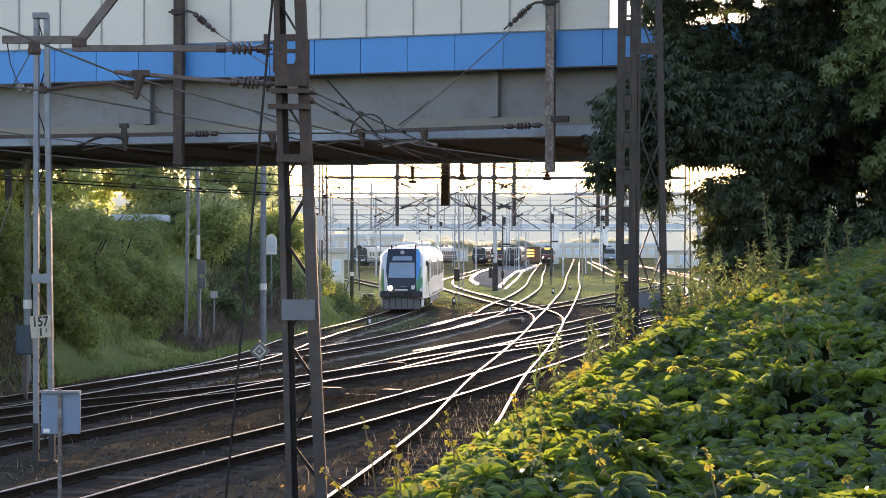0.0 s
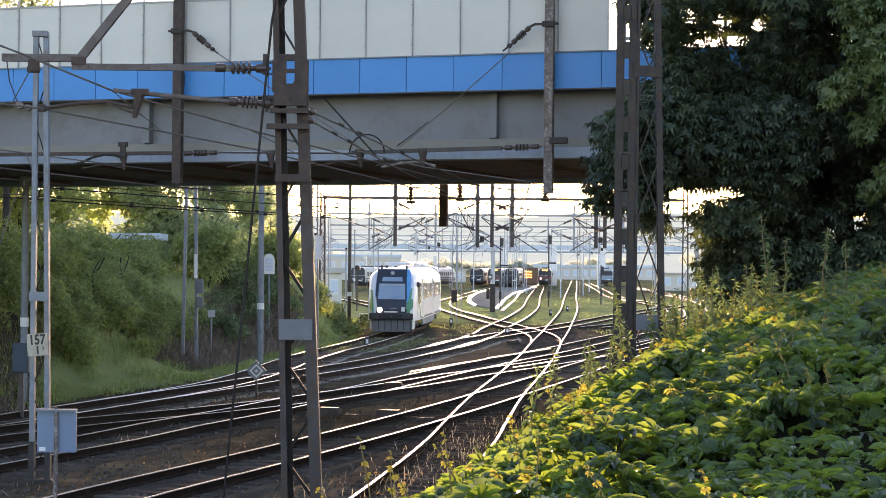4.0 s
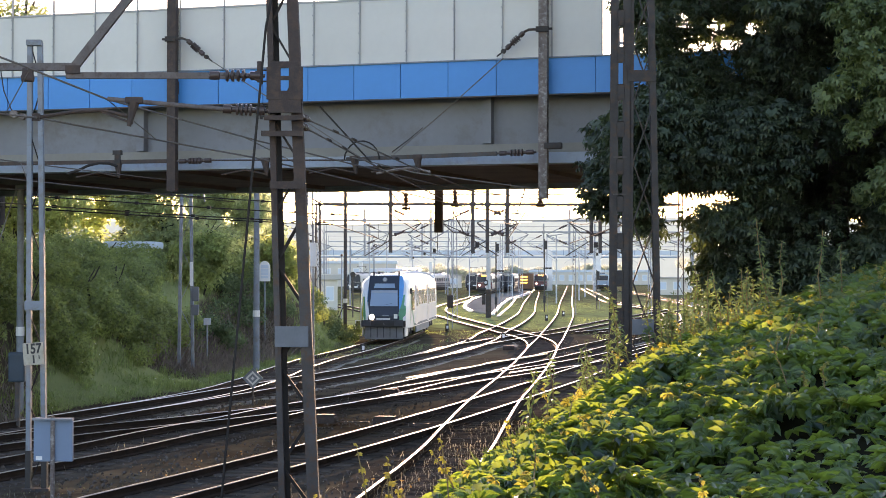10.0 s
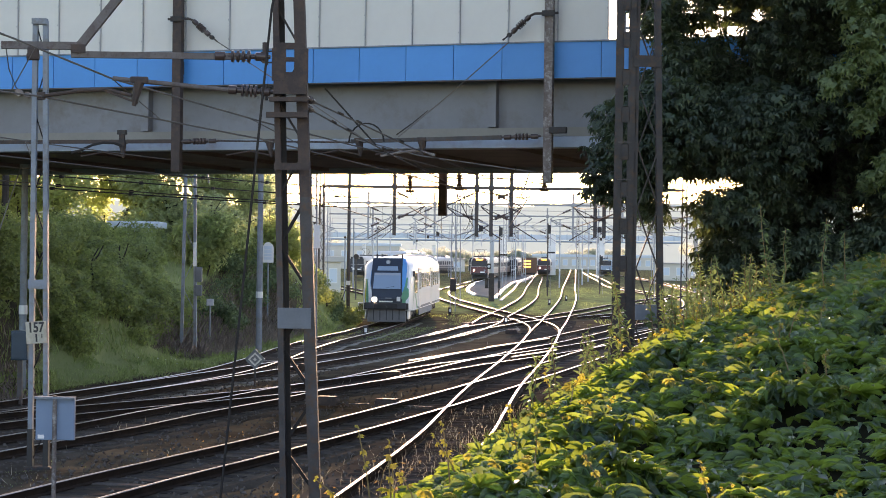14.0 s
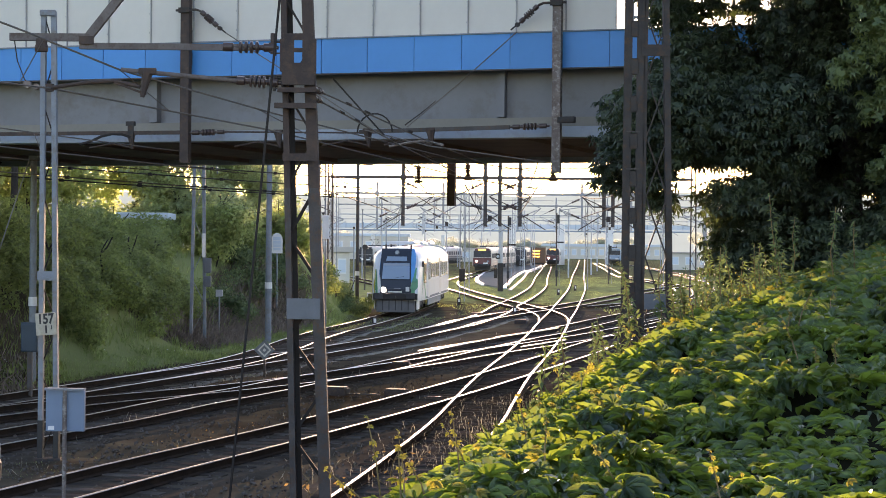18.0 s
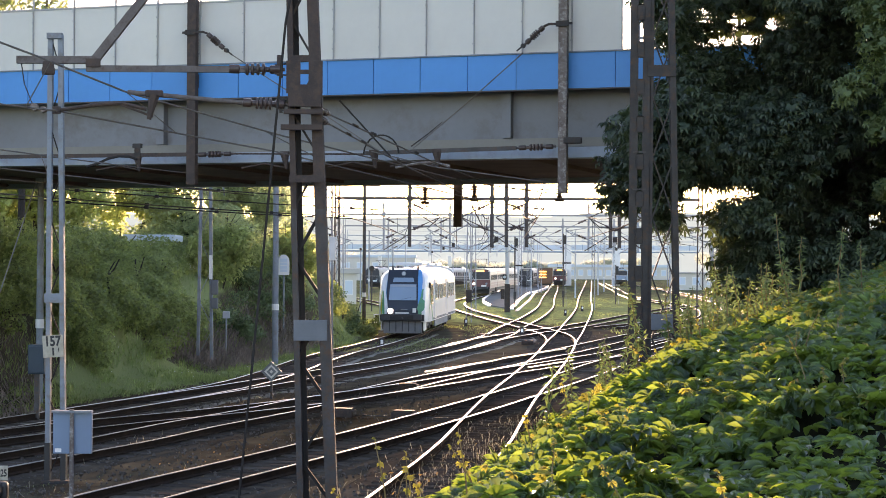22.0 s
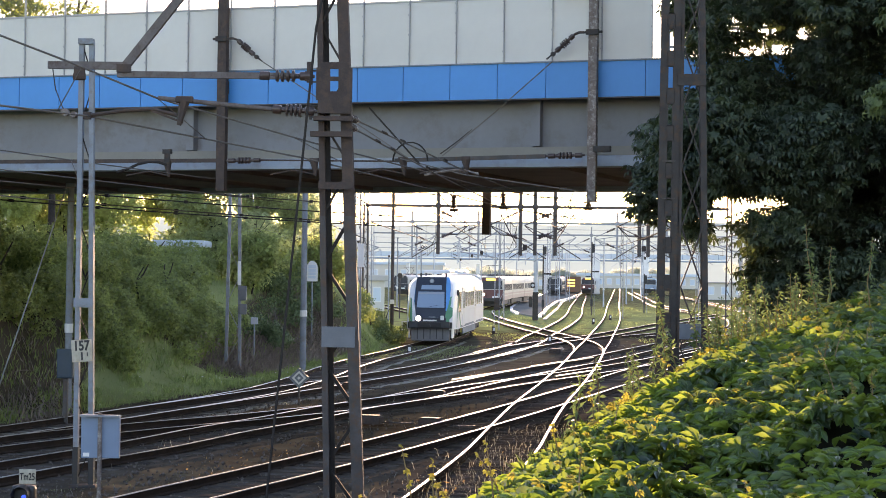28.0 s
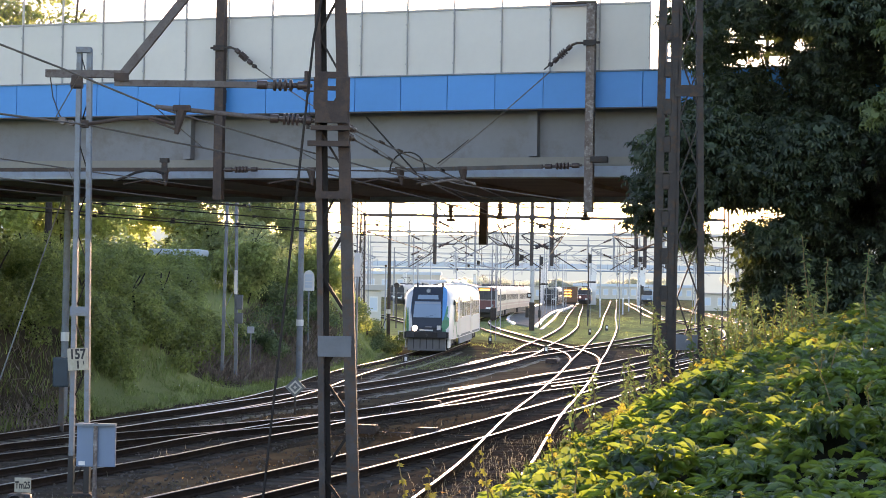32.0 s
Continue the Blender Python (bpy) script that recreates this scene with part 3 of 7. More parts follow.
# ---- railway tracks: centre lines in plan ----
TRACKS = {
    "near": [(-13.2, 4), (-9.6, 15.5), (-5.95, 27.3), (-5.05, 30.3), (-3.55, 34.8), (-1.65, 40.85), (0.25, 47.45), (1.95, 53.8), (4.7, 64.5), (6.0, 70.2), (9.6, 84), (14.2, 102), (26, 150)],
    "crossing": [(-3.9, 6), (-2.2, 18), (-0.68, 28.6), (0.45, 37.9), (1.08, 44.8), (1.88, 53.4), (3.1, 64.6), (4.65, 80), (5.9, 94), (7.6, 112), (12.4, 166.5), (17.3, 231), (27.5, 360), (42, 545)],
    "branch": [(4.65, 80), (5.8, 94), (5.9, 104.5), (5.0, 116), (3.0, 138), (1.2, 163), (0.75, 186), (1.5, 205), (3.0, 228), (4.9, 255), (8.0, 300), (10.8, 340), (18.5, 450)],
    "second": [(-18, 5), (-11.7, 25), (-8.9, 33.9), (-7.1, 39.2), (-6.25, 42.5), (-4.8, 47), (-3.7, 50.9), (-2.35, 54.5), (-0.6, 58.8), (1.0, 63.3), (3.6, 69.7), (7.2, 79.5), (12, 95), (18, 115), (28, 150)],
    "third": [(-10.2, 44.4), (-8.5, 50.2), (-6.7, 56.3), (-4.6, 63.8), (-2.4, 71.9), (-1.35, 76.8), (-0.25, 82), (1.15, 89), (2.95, 102.9), (3.8, 113), (6.4, 139), (9.3, 175), (12.6, 230), (19, 330), (26, 450)],
    "siding": [(-22, 9), (-13.8, 33), (-10.2, 44.4), (-8.5, 50.4), (-7.5, 54.3), (-6.6, 59), (-5.95, 66), (-5.6, 72), (-4.85, 80), (-3.8, 88), (-2.95, 96), (-2.42, 101.5), (-2.05, 107), (-1.2, 121), (-1.7, 141), (-5, 170), (-12, 220)],
    "spur": [(-19, 20), (-13.0, 33.5), (-9.9, 40.4), (-8.0, 43.9), (-6.3, 46.4), (-4.3, 49.9), (-2.9, 53.0)],
    "link": [(-0.25, 82), (1.05, 90.5), (2.4, 96.7), (4.6, 105.3), (6.9, 113), (9.3, 122.3), (12.2, 134.5), (17, 155), (26, 190)],
    "far_right": [(-2.35, 54.5), (-0.2, 63), (3.0, 74.7), (5.3, 82.3), (9.1, 96.9), (11, 103.9), (20, 138), (27, 175), (33, 240), (42, 400)],
    "yard_curve": [(10, 116), (16.5, 133), (20.3, 152), (23.5, 185), (24, 240), (30, 330), (38, 450)],
}
GAUGE = 1.505


def build_track(ctrl, pieces, drop, bed="ballast", wide=1.5):
    tr = thing("railway_track", "rusty steel rails on worn dark sleepers, polished bright on top", "track", group="railway tracks",
               kind="structure")
    pts = curve_points(ctrl, 1.2)
    nor = []
    for i, p in enumerate(pts):
        d = (pts[min(i + 1, len(pts) - 1)] - pts[max(i - 1, 0)]).normalized()
        nor.append((Vector((d.y, -d.x, 0)), d))
    # ballast bed
    s = Shape()
    prof = [(-wide - 0.5, -0.30 - drop), (-wide, -0.17 - drop), (wide, -0.17 - drop), (wide + 0.5, -0.30 - drop)]
    s.v = [tuple(p + a * x + Vector((0, 0, z))) for p, (a, d) in zip(pts, nor) for x, z in prof]
    s.f = [(i * 4 + j, i * 4 + j + 1, i * 4 + j + 5, i * 4 + j + 4) for i in range(len(pts) - 1) for j in range(3) if pts[i].y < 106]
    if s.f:
        part("ballast_bed", s, bed, tr)
    lower = Vector((0, 0, -drop * 0.4))
    # rails: foot, web and head, the running face apart
    for side in (-1, 1):
        s = Shape()
        prof = [(-0.07, -0.165), (-0.07, -0.145), (-0.012, -0.12), (-0.012, -0.04), (-0.036, -0.03), (-0.036, -0.012), (-0.026, -0.003), (-0.012, 0.0),
                (0.012, 0.0), (0.026, -0.003), (0.036, -0.012), (0.036, -0.03), (0.012, -0.04), (0.012, -0.12), (0.07, -0.145), (0.07, -0.165)]
        n = len(prof)
        s.v = [tuple(p + lower + a * (side * GAUGE / 2 + x) + Vector((0, 0, z))) for p, (a, d) in zip(pts, nor) for x, z in prof]
        for i in range(len(pts) - 1):
            for j in range(n - 1):
                s.f.append((i * n + j, i * n + j + 1, (i + 1) * n + j + 1, (i + 1) * n + j))
                s.k.append(1 if 5 <= j <= 9 else 0)
        part("rail", s, ["rail_side", "rail_top"], tr, smooth=True)
    # sleepers
    shape = Shape().chamfer((0, 0, 0), (2.5, 0.25, 0.14), 0.015)
    me = shape.mesh("sleeper", "sleeper")
    rest, run, left = Shape(), 0.0, pieces
    for i in range(len(pts) - 1):
        seg = (pts[i + 1] - pts[i]).length
        while run < seg:
            p = pts[i] + (pts[i + 1] - pts[i]) * (run / seg)
            a, d = nor[i]
            ang = math.degrees(math.atan2(a.y, a.x))
            z = -0.225 - drop + random.uniform(-0.012, 0.012)
            if left > 0 and p.y > 22:
                part("sleeper", me, None, tr, at=pose(p.x, p.y, z, 0, 0, ang + random.uniform(-1, 1)))
                left -= 1
            elif p.y < 112:
                rest.box((p.x, p.y, z), (2.5, 0.25, 0.14), ang)
            run += 0.6
        run -= seg
    if rest.v:
        tagged(part("sleepers", rest, "sleeper", tr), kind="stuff")
    return tr


for order, (nm, ctrl) in enumerate(TRACKS.items()):
    build_track(ctrl, {"near": 80, "crossing": 80, "second": 40}.get(nm, 0), order * 0.005,
                *(("ballast", 1.5) if nm in ("near", "second", "crossing", "spur") else ("ballast_pale", 1.32)))

# short check rails beside the crossings
for (xa, ya), (xb, yb) in (((-0.87, 64.7), (1.42, 71.6)), ((2.2, 74.7), (5.4, 84.0)), ((2.96, 68.0), (5.0, 73.4))):
    cr = thing("check_rail", "short polished check rail beside the running rail", "rail", group="check rails", kind="structure")
    for w, za, zb, mt_, nm in ((0.012, -0.13, -0.03, "rail_side", "web"), (0.06, -0.03, 0.012, "rail_top", "head"), (0.13, -0.165, -0.13, "rail_side", "foot")):
        part(nm, Shape().beam((xa, ya, (za + zb) / 2), (xb, yb, (za + zb) / 2), w, zb - za), mt_, cr)

# ---- the road bridge ----
BRIDGE = pose(-3.8, 42.2, 0, 0, 0, -18.7)


def on_bridge(x, y, z):
    return BRIDGE @ Vector((x, y, z))


def build_bridge():
    b = thing("road_bridge", "steel girder road bridge with blue fascia and pale noise screens", "bridge", BRIDGE)
    X0, X1 = -28.0, 24.0
    L, C = X1 - X0, (X0 + X1) / 2
    for nm, y0, sgn in (("near_girder", 0.28, 1), ("far_girder", 11.75, -1)):
        g = part("girder", Shape().box((C, y0, 7.15), (L, 0.04, 1.30)), "girder", b, "grey-blue painted steel web")
        part("bottom_flange", Shape().box((C, y0 + 0.0, 6.31), (L, 0.56, 0.24)), "flange", g, "pale blue flange")
        part("ledge", Shape().box((C, y0 - 0.08 * sgn, 6.54), (L, 0.22, 0.20)), "asphalt", g, "dusty grey ledge")
        for x in (-20.8, -12.06, -3.37, 5.32, 14.0):
            part("stiffener", Shape().box((x, y0 - 0.13 * sgn, 7.22), (0.20, 0.22, 1.12)), "girder", g)
    part("deck", Shape().chamfer((C, 6.0, 7.95), (L, 12.4, 0.36), 0.03), "concrete", b)
    part("kerb", Shape().box((C, 0.9, 8.25), (L, 1.4, 0.24)), "concrete", b)
    soff = Shape().box((C, 6.0, 6.42), (L, 11.0, 0.16))
    so = part("soffit", soff, "soffit", b, "rust-brown underside")
    rib = Shape().box((0, 0, 0), (0.16, 10.9, 0.10)).mesh("rib", "soffit")
    for i in range(18):
        part("rib", rib, None, so, at=pose(X0 + 1.5 + i * 2.9, 6.0, 6.29))
    # blue fascia, one panel after the other
    pw = 1.13
    face = Shape().chamfer((0, 0, 0), (pw - 0.014, 0.03, 0.80), 0.008).mesh("fascia_panel", "blue_panel")
    scr = Shape().chamfer((0, 0, 0), (pw - 0.012, 0.05, 1.44), 0.006).mesh("screen_panel", "screen_panel")
    post = Shape().box((0, 0, 0), (0.022, 0.07, 2.2))
    for z in (-0.85, -0.4, 0.05, 0.28):
        post.tube((0, -0.03, z), (0, -0.05, z), 0.025, 6)
    post = post.mesh("screen_post", "screen_frame")
    part("fascia_back", Shape().box((C, -0.29, 8.08), (L, 0.05, 0.80)), "train_blue", b)
    part("drip_edge", Shape().box((C, -0.30, 7.675), (L, 0.14, 0.03)), "old_steel", b)
    part("coping", Shape().box((C, -0.30, 8.492), (L, 0.18, 0.03)), "grey_paint", b)
    last = 0
    for i in range(-26, 15):
        x = 5.66 + pw * i
        if X0 < x - pw / 2 and x + pw / 2 < X1:
            part("fascia_panel", face, None, b, at=pose(x + pw / 2, -0.335, 8.085))
        if X0 < x and x + pw < 8.0:
            part("screen_panel", scr, None, b, at=pose(x + pw / 2 + 0.14, -0.30, 9.225))
            part("screen_post", post, None, b, at=pose(x + 0.14, -0.34, 9.60))
            last = x + pw + 0.14
    part("screen_post", post, None, b, at=pose(last, -0.34, 9.60))
    part("screen_rail", Shape().box(((X0 + last) / 2, -0.30, 9.965), (last - X0, 0.09, 0.05)), "screen_frame", b)
    part("fence_rail", Shape().tube((X0, -0.30, 10.68), (last, -0.30, 10.68), 0.025), "screen_frame", b)
    net = Shape()
    x = -14.0
    while x < -5.0:
        net.tube((x, -0.29, 10.0), (x + 0.66, -0.29, 10.66), 0.006, 3, caps=False)
        net.tube((x + 0.66, -0.31, 10.0), (x, -0.31, 10.66), 0.006, 3, caps=False)
        x += 0.11
    tagged(part("wire_netting", net, "wire", b, "chain-link netting"), kind="stuff")
    # plain railing beyond the screens
    for k in range(14):
        xx = last + 0.35 + k * 1.1
        part("railing_post", Shape().box((xx, -0.30, 9.05), (0.07, 0.07, 1.1)), "grey_paint", b)
    for z in (8.75, 9.1, 9.58):
        part("railing_bar", Shape().box((last + 7.5, -0.30, z), (14.6, 0.05, 0.06)), "grey_paint", b)
    for x in (-26.5, 21.5):
        part("abutment", Shape().chamfer((x, 6.0, 3.0), (2.4, 11.4, 6.6), 0.08), "concrete", b)


build_bridge()


def insulator(s, p, q, n=3, r=0.075, k=0):
    """A string of sheds from p to q, in one piece."""
    prof = [(0.0, 0.3), (0.06, 0.3), (0.07, 0.7), (0.24, 0.7), (0.26, 0.42), (0.32, 0.42)]
    for i in range(n):
        a = 0.33 + 0.36 * i / n
        prof += [(a + 0.01, 1.0), (a + 0.2 / n, 0.9), (a + 0.22 / n, 0.45), (a + 0.34 / n, 0.45)]
    prof += [(0.74, 0.42), (0.76, 0.7), (0.92, 0.7), (0.93, 0.3), (1.0, 0.3)]
    return s.turned(p, q, [(t, b * r) for t, b in prof], 12, k)


def hanging_post(x, y, z0, z1, w, label, paint="rust"):
    h = thing("hanging_post", label, "catenary post", group="catenary posts hung from the bridge")
    p, q = on_bridge(x, y, z0), on_bridge(x, y, z1)
    s = Shape()
    r = BRIDGE.to_euler().z
    c = Vector((math.cos(r), math.sin(r), 0))
    f = Vector((-c.y, c.x, 0))
    s.channel(p - f * 0.08, q - f * 0.08, w, 0.16, 0.02, c, f)
    part("column", s, paint, h, "channel-section column")
    for z in np.arange(z0 + 0.35, z1, 1.45):
        part("batten", Shape().box(on_bridge(x, y - 0.083, z), (w * 0.96, 0.008, 0.10), -18.7), paint, h)
    dy = 0.09 if y < 6 else -0.09
    part("bracket", Shape().beam(on_bridge(x, y + dy, 8.1), on_bridge(x, y + dy * 3, 8.1), 0.12, 0.3), "old_steel", h)
    return h


hp = hanging_post(-2.2, -0.56, 5.65, 10.9, 0.22, "rusty steel post hanging down before the blue bridge fascia")
hp2 = hanging_post(6.8, -0.56, 5.37, 9.95, 0.19, "mottled grey and rusty steel post, hanging before the bridge", "mottled")
part("cap_bar", Shape().box(on_bridge(6.4, -0.56, 9.98), (1.0, 0.1, 0.06), -18.7), "rust", hp2)
for x, z0, z1 in ((0.1, 4.95, 7.9),):
    hanging_post(x, 12.3, z0, z1, 0.24, "short rusty post hanging behind the bridge")


# ---- lattice masts ----
def lattice(th, base, top, w0, w1, leg, mat_, turn=0.0, step=0.9, depth=0.22, lace=None, thick=0.05, inner_shade=None):
    """Two channel legs from base to top, w0 and w1 apart, with zigzag lacing."""
    base, top = Vector(base), Vector(top)
    c = Vector((math.cos(radians(turn)), math.sin(radians(turn)), 0))
    f = Vector((-c.y, c.x, 0))
    H = (top - base).length
    for o in (-1, 1):
        p, q = base + c * (o * w0 / 2), top + c * (o * w1 / 2)
        # narrow leg plus a dark strip that stands for its shaded inside
        if inner_shade and o < 0:
            s = Shape().channel(p - c * leg * 0.24 - f * depth / 2, q - c * leg * 0.24 - f * depth / 2, leg * 0.52, depth, 0.014, c, f)
            part("shade_strip", Shape().beam(p + c * leg * 0.22 + f * depth * 0.3, q + c * leg * 0.22 + f * depth * 0.3, leg * 0.5, 0.014, up=(0, 1, 0)), inner_shade, th)
        else:
            s = Shape().channel(p - f * depth / 2, q - f * depth / 2, leg, depth, 0.014, c, f)
        part("leg", s, mat_, th)
    n = int(H / step)
    for i in range(n):
        a, b = (i + 0.15) / n, (i + 0.95) / n
        o = 1 if i % 2 else -1
        pa = base.lerp(top, a) + c * (o * (w0 + (w1 - w0) * a) / 2)
        pb = base.lerp(top, b) - c * (o * (w0 + (w1 - w0) * b) / 2)
        part("lacing_bar", Shape().beam(pa + f * 0.02, pb + f * 0.02, thick, thick * 0.6), lace or mat_, th)
    return c, f


def build_near_mast():
    m = thing("catenary_mast", "tall rusty lattice mast with grey lower legs beside the near track", "mast", group="catenary masts")
    lattice(m, (-1.74, 24.5, -0.25), (-1.915, 24.5, 4.52), 0.40, 0.322, 0.155, "old_steel", step=0.62, lace="dark_wire", thick=0.07, inner_shade="dark_wire")
    lattice(m, (-1.915, 24.5, 4.52), (-2.03, 24.5, 7.72), 0.322, 0.27, 0.15, "rust", step=0.62, lace="dark_steel", inner_shade="dark_wire")
    y = 24.36
    # plates and clamps
    part("number_plate", Shape().chamfer((-1.87, y - 0.06, 2.89), (0.45, 0.012, 0.28), 0.004), "slate_paint", m, "slate-grey blank plate")
    part("batten", Shape().box((-1.94, y - 0.05, 4.93), (0.46, 0.014, 0.10)), "rust", m)
    for x, z, w, h in ((-1.97, 6.55, 0.40, 0.09), (-1.97, 6.37, 0.40, 0.06), (-1.97, 6.05, 0.44, 0.30), (-2.12, 6.3, 0.19, 0.44), (-1.82, 6.3, 0.19, 0.44)):
        part("clamp_plate", Shape().chamfer((x, y - (0.055 if w > 0.3 else 0.06), z), (w, 0.03, h), 0.006), "rust", m, "rust-red clamp plate")
    part("clamp_bar", Shape().box((-1.98, y - 0.09, 5.83), (0.52, 0.10, 0.06)).box((-2.0, y - 0.09, 5.62), (0.56, 0.10, 0.07)), "rust", m)
    part("cap", Shape().chamfer((-2.09, y + 0.02, 7.68), (0.40, 0.34, 0.14), 0.02), "rust", m)
    part("footing", Shape().chamfer((-1.74, 24.45, -0.2), (0.9, 0.9, 0.3), 0.04), "concrete", m)
    # cantilever: insulated top tube and sloping lower tube
    arm = thing("cantilever_arm", "rusty catenary cantilever with insulators clamped to the mast", "catenary arm")
    s = Shape().beam((-2.62, y, 6.405), (-4.92, y, 6.405), 0.07, 0.085)
    part("top_tube", s, "weathered_steel", arm)
    s = insulator(Shape(), (-2.24, y, 6.405), (-3.05, y, 6.41), 4, 0.085)
    part("insulator", s, "insulator", arm, "brown ribbed porcelain insulator", smooth=True)
    part("hinge", Shape().box((-2.32, y, 6.405), (0.10, 0.07, 0.13)).tube((-2.32, y, 6.32), (-2.32, y, 6.60), 0.03), "rust", arm)
    part("end_beam", Shape().beam((-4.75, y, 6.52), (-5.86, y, 6.52), 0.09, 0.10), "weathered_steel", arm)
    part("strut", Shape().beam((-4.84, y, 6.48), (-3.85, y, 7.75), 0.10, 0.11).beam((-3.85, y, 7.75), (-2.9, y, 7.75), 0.1, 0.1).beam((-2.9, y, 7.75), (-2.1, y, 7.66), 0.1, 0.1), "weathered_steel", arm)
    part("gusset", Shape().box((-4.82, y - 0.06, 6.48), (0.20, 0.012, 0.11)), "rust", arm)
    part("lower_tube", Shape().tube((-2.75, y, 5.95), (-4.36, y, 6.09), 0.032, 10), "weathered_steel", arm)
    part("insulator", insulator(Shape(), (-2.2, y, 5.93), (-2.85, y, 5.96), 4, 0.085), "insulator", arm, "brown ribbed porcelain insulator", smooth=True)
    part("drop_bracket", Shape().chamfer((-4.0, y - 0.02, 6.07), (0.24, 0.09, 0.09), 0.02).tube((-4.0, y - 0.02, 6.05), (-4.07, y - 0.02, 5.72), 0.075, 6, r2=0.03)
         .beam((-4.45, y, 5.92), (-4.02, y, 5.76), 0.03, 0.03), "rust", arm)
    part("registration_arm", Shape().path([(-5.3, y, 5.84), (-4.85, y, 5.91), (-4.45, y, 5.94), (-4.1, y, 5.86)], 0.026, 7), "rust", arm)
    part("clamp", Shape().box((-5.32, y, 5.84), (0.10, 0.07, 0.10)), "rust", arm)
    for z in (6.405, 5.93):
        part("shackle", Shape().beam((-2.06, y, z + 0.075), (-2.30, y, z + 0.075), 0.03, 0.02).beam((-2.06, y, z - 0.075), (-2.30, y, z - 0.075), 0.03, 0.02)
             .tube((-2.29, y, z - 0.11), (-2.29, y, z + 0.11), 0.022, 8).tube((-2.18, y, z - 0.10), (-2.18, y, z + 0.10), 0.016, 8), "dark_steel", arm)
    part("wire_clamp", Shape().chamfer((-5.42, y - 0.07, 6.42), (0.15, 0.10, 0.16), 0.03).tube((-5.50, y - 0.07, 6.36), (-5.34, y - 0.07, 6.36), 0.05, 8), "rust", arm)
    part("hook_rod", Shape().path([(-5.80, y, 6.47), (-5.76, y, 6.20), (-5.66, y, 5.95), (-5.58, y, 5.86)], 0.008, 6), "dark_steel", arm)
    part("pulley", Shape().tube((-5.62, y - 0.05, 5.88), (-5.62, y + 0.05, 5.88), 0.05, 12).tube((-5.50, y - 0.05, 5.85), (-5.50, y + 0.05, 5.85), 0.042, 12), "mottled", arm)
    return m


near_mast = build_near_mast()


def build_grey_mast():
    m = thing("catenary_mast", "slim grey-painted lattice mast carrying a kilometre plate", "mast", group="catenary masts")
    lattice(m, (-7.15, 32.9, -0.25), (-7.21, 32.9, 7.95), 0.29, 0.18, 0.085, "grey_paint", step=0.75, depth=0.14, lace="dark_wire", thick=0.03)
    part("cap", Shape().box((-7.21, 32.83, 7.92), (0.27, 0.16, 0.10)), "grey_paint", m)
    part("batten", Shape().box((-7.17, 32.74, 3.15), (0.36, 0.014, 0.17)), "grey_paint", m)
    part("footing", Shape().chamfer((-7.15, 32.9, -0.24), (0.5, 0.3, 0.16), 0.03), "dark_steel", m)
    for o in (-0.145, 0.145):
        part("tarred_foot", Shape().box((-7.15 + o, 32.9, 0.12), (0.10, 0.16, 0.8)), "black_paint", m, "tarred black leg foot")
    return m


build_grey_mast()


def text_part(body, size, at, material, parent, name="lettering", bold=0.0):
    cu = bpy.data.curves.new(name, "FONT")
    cu.body, cu.size, cu.align_x, cu.align_y, cu.extrude = body, size, "CENTER", "CENTER", 0.002
    cu.resolution_u, cu.offset = 3, bold
    ob = new(name, cu)
    dg = bpy.context.evaluated_depsgraph_get()
    me = bpy.data.meshes.new_from_object(ob.evaluated_get(dg))
    bpy.data.objects.remove(ob)
    me.name = name
    me.materials.clear()
    me.materials.append(M[material])
    return part(name, me, None, parent, at=at)


km = thing("kilometre_plate", "weathered white kilometre plate with black figures on the grey mast", "sign", pose(-7.17, 32.68, 2.28, 0, -4))
part("plate", Shape().chamfer((0, 0, 0), (0.37, 0.016, 0.40), 0.005), "sign_white", km)
text_part("157", 0.235, pose(0, -0.011, 0.085, 90) @ Matrix.Diagonal((0.84, 1.05, 1, 1)), "black_paint", km, bold=0.008)
text_part("1", 0.19, pose(0.0, -0.011, -0.105, 90), "black_paint", km, bold=0.007)
text_part("1", 0.09, pose(0.10, -0.011, -0.07, 90), "black_paint", km, bold=0.004)


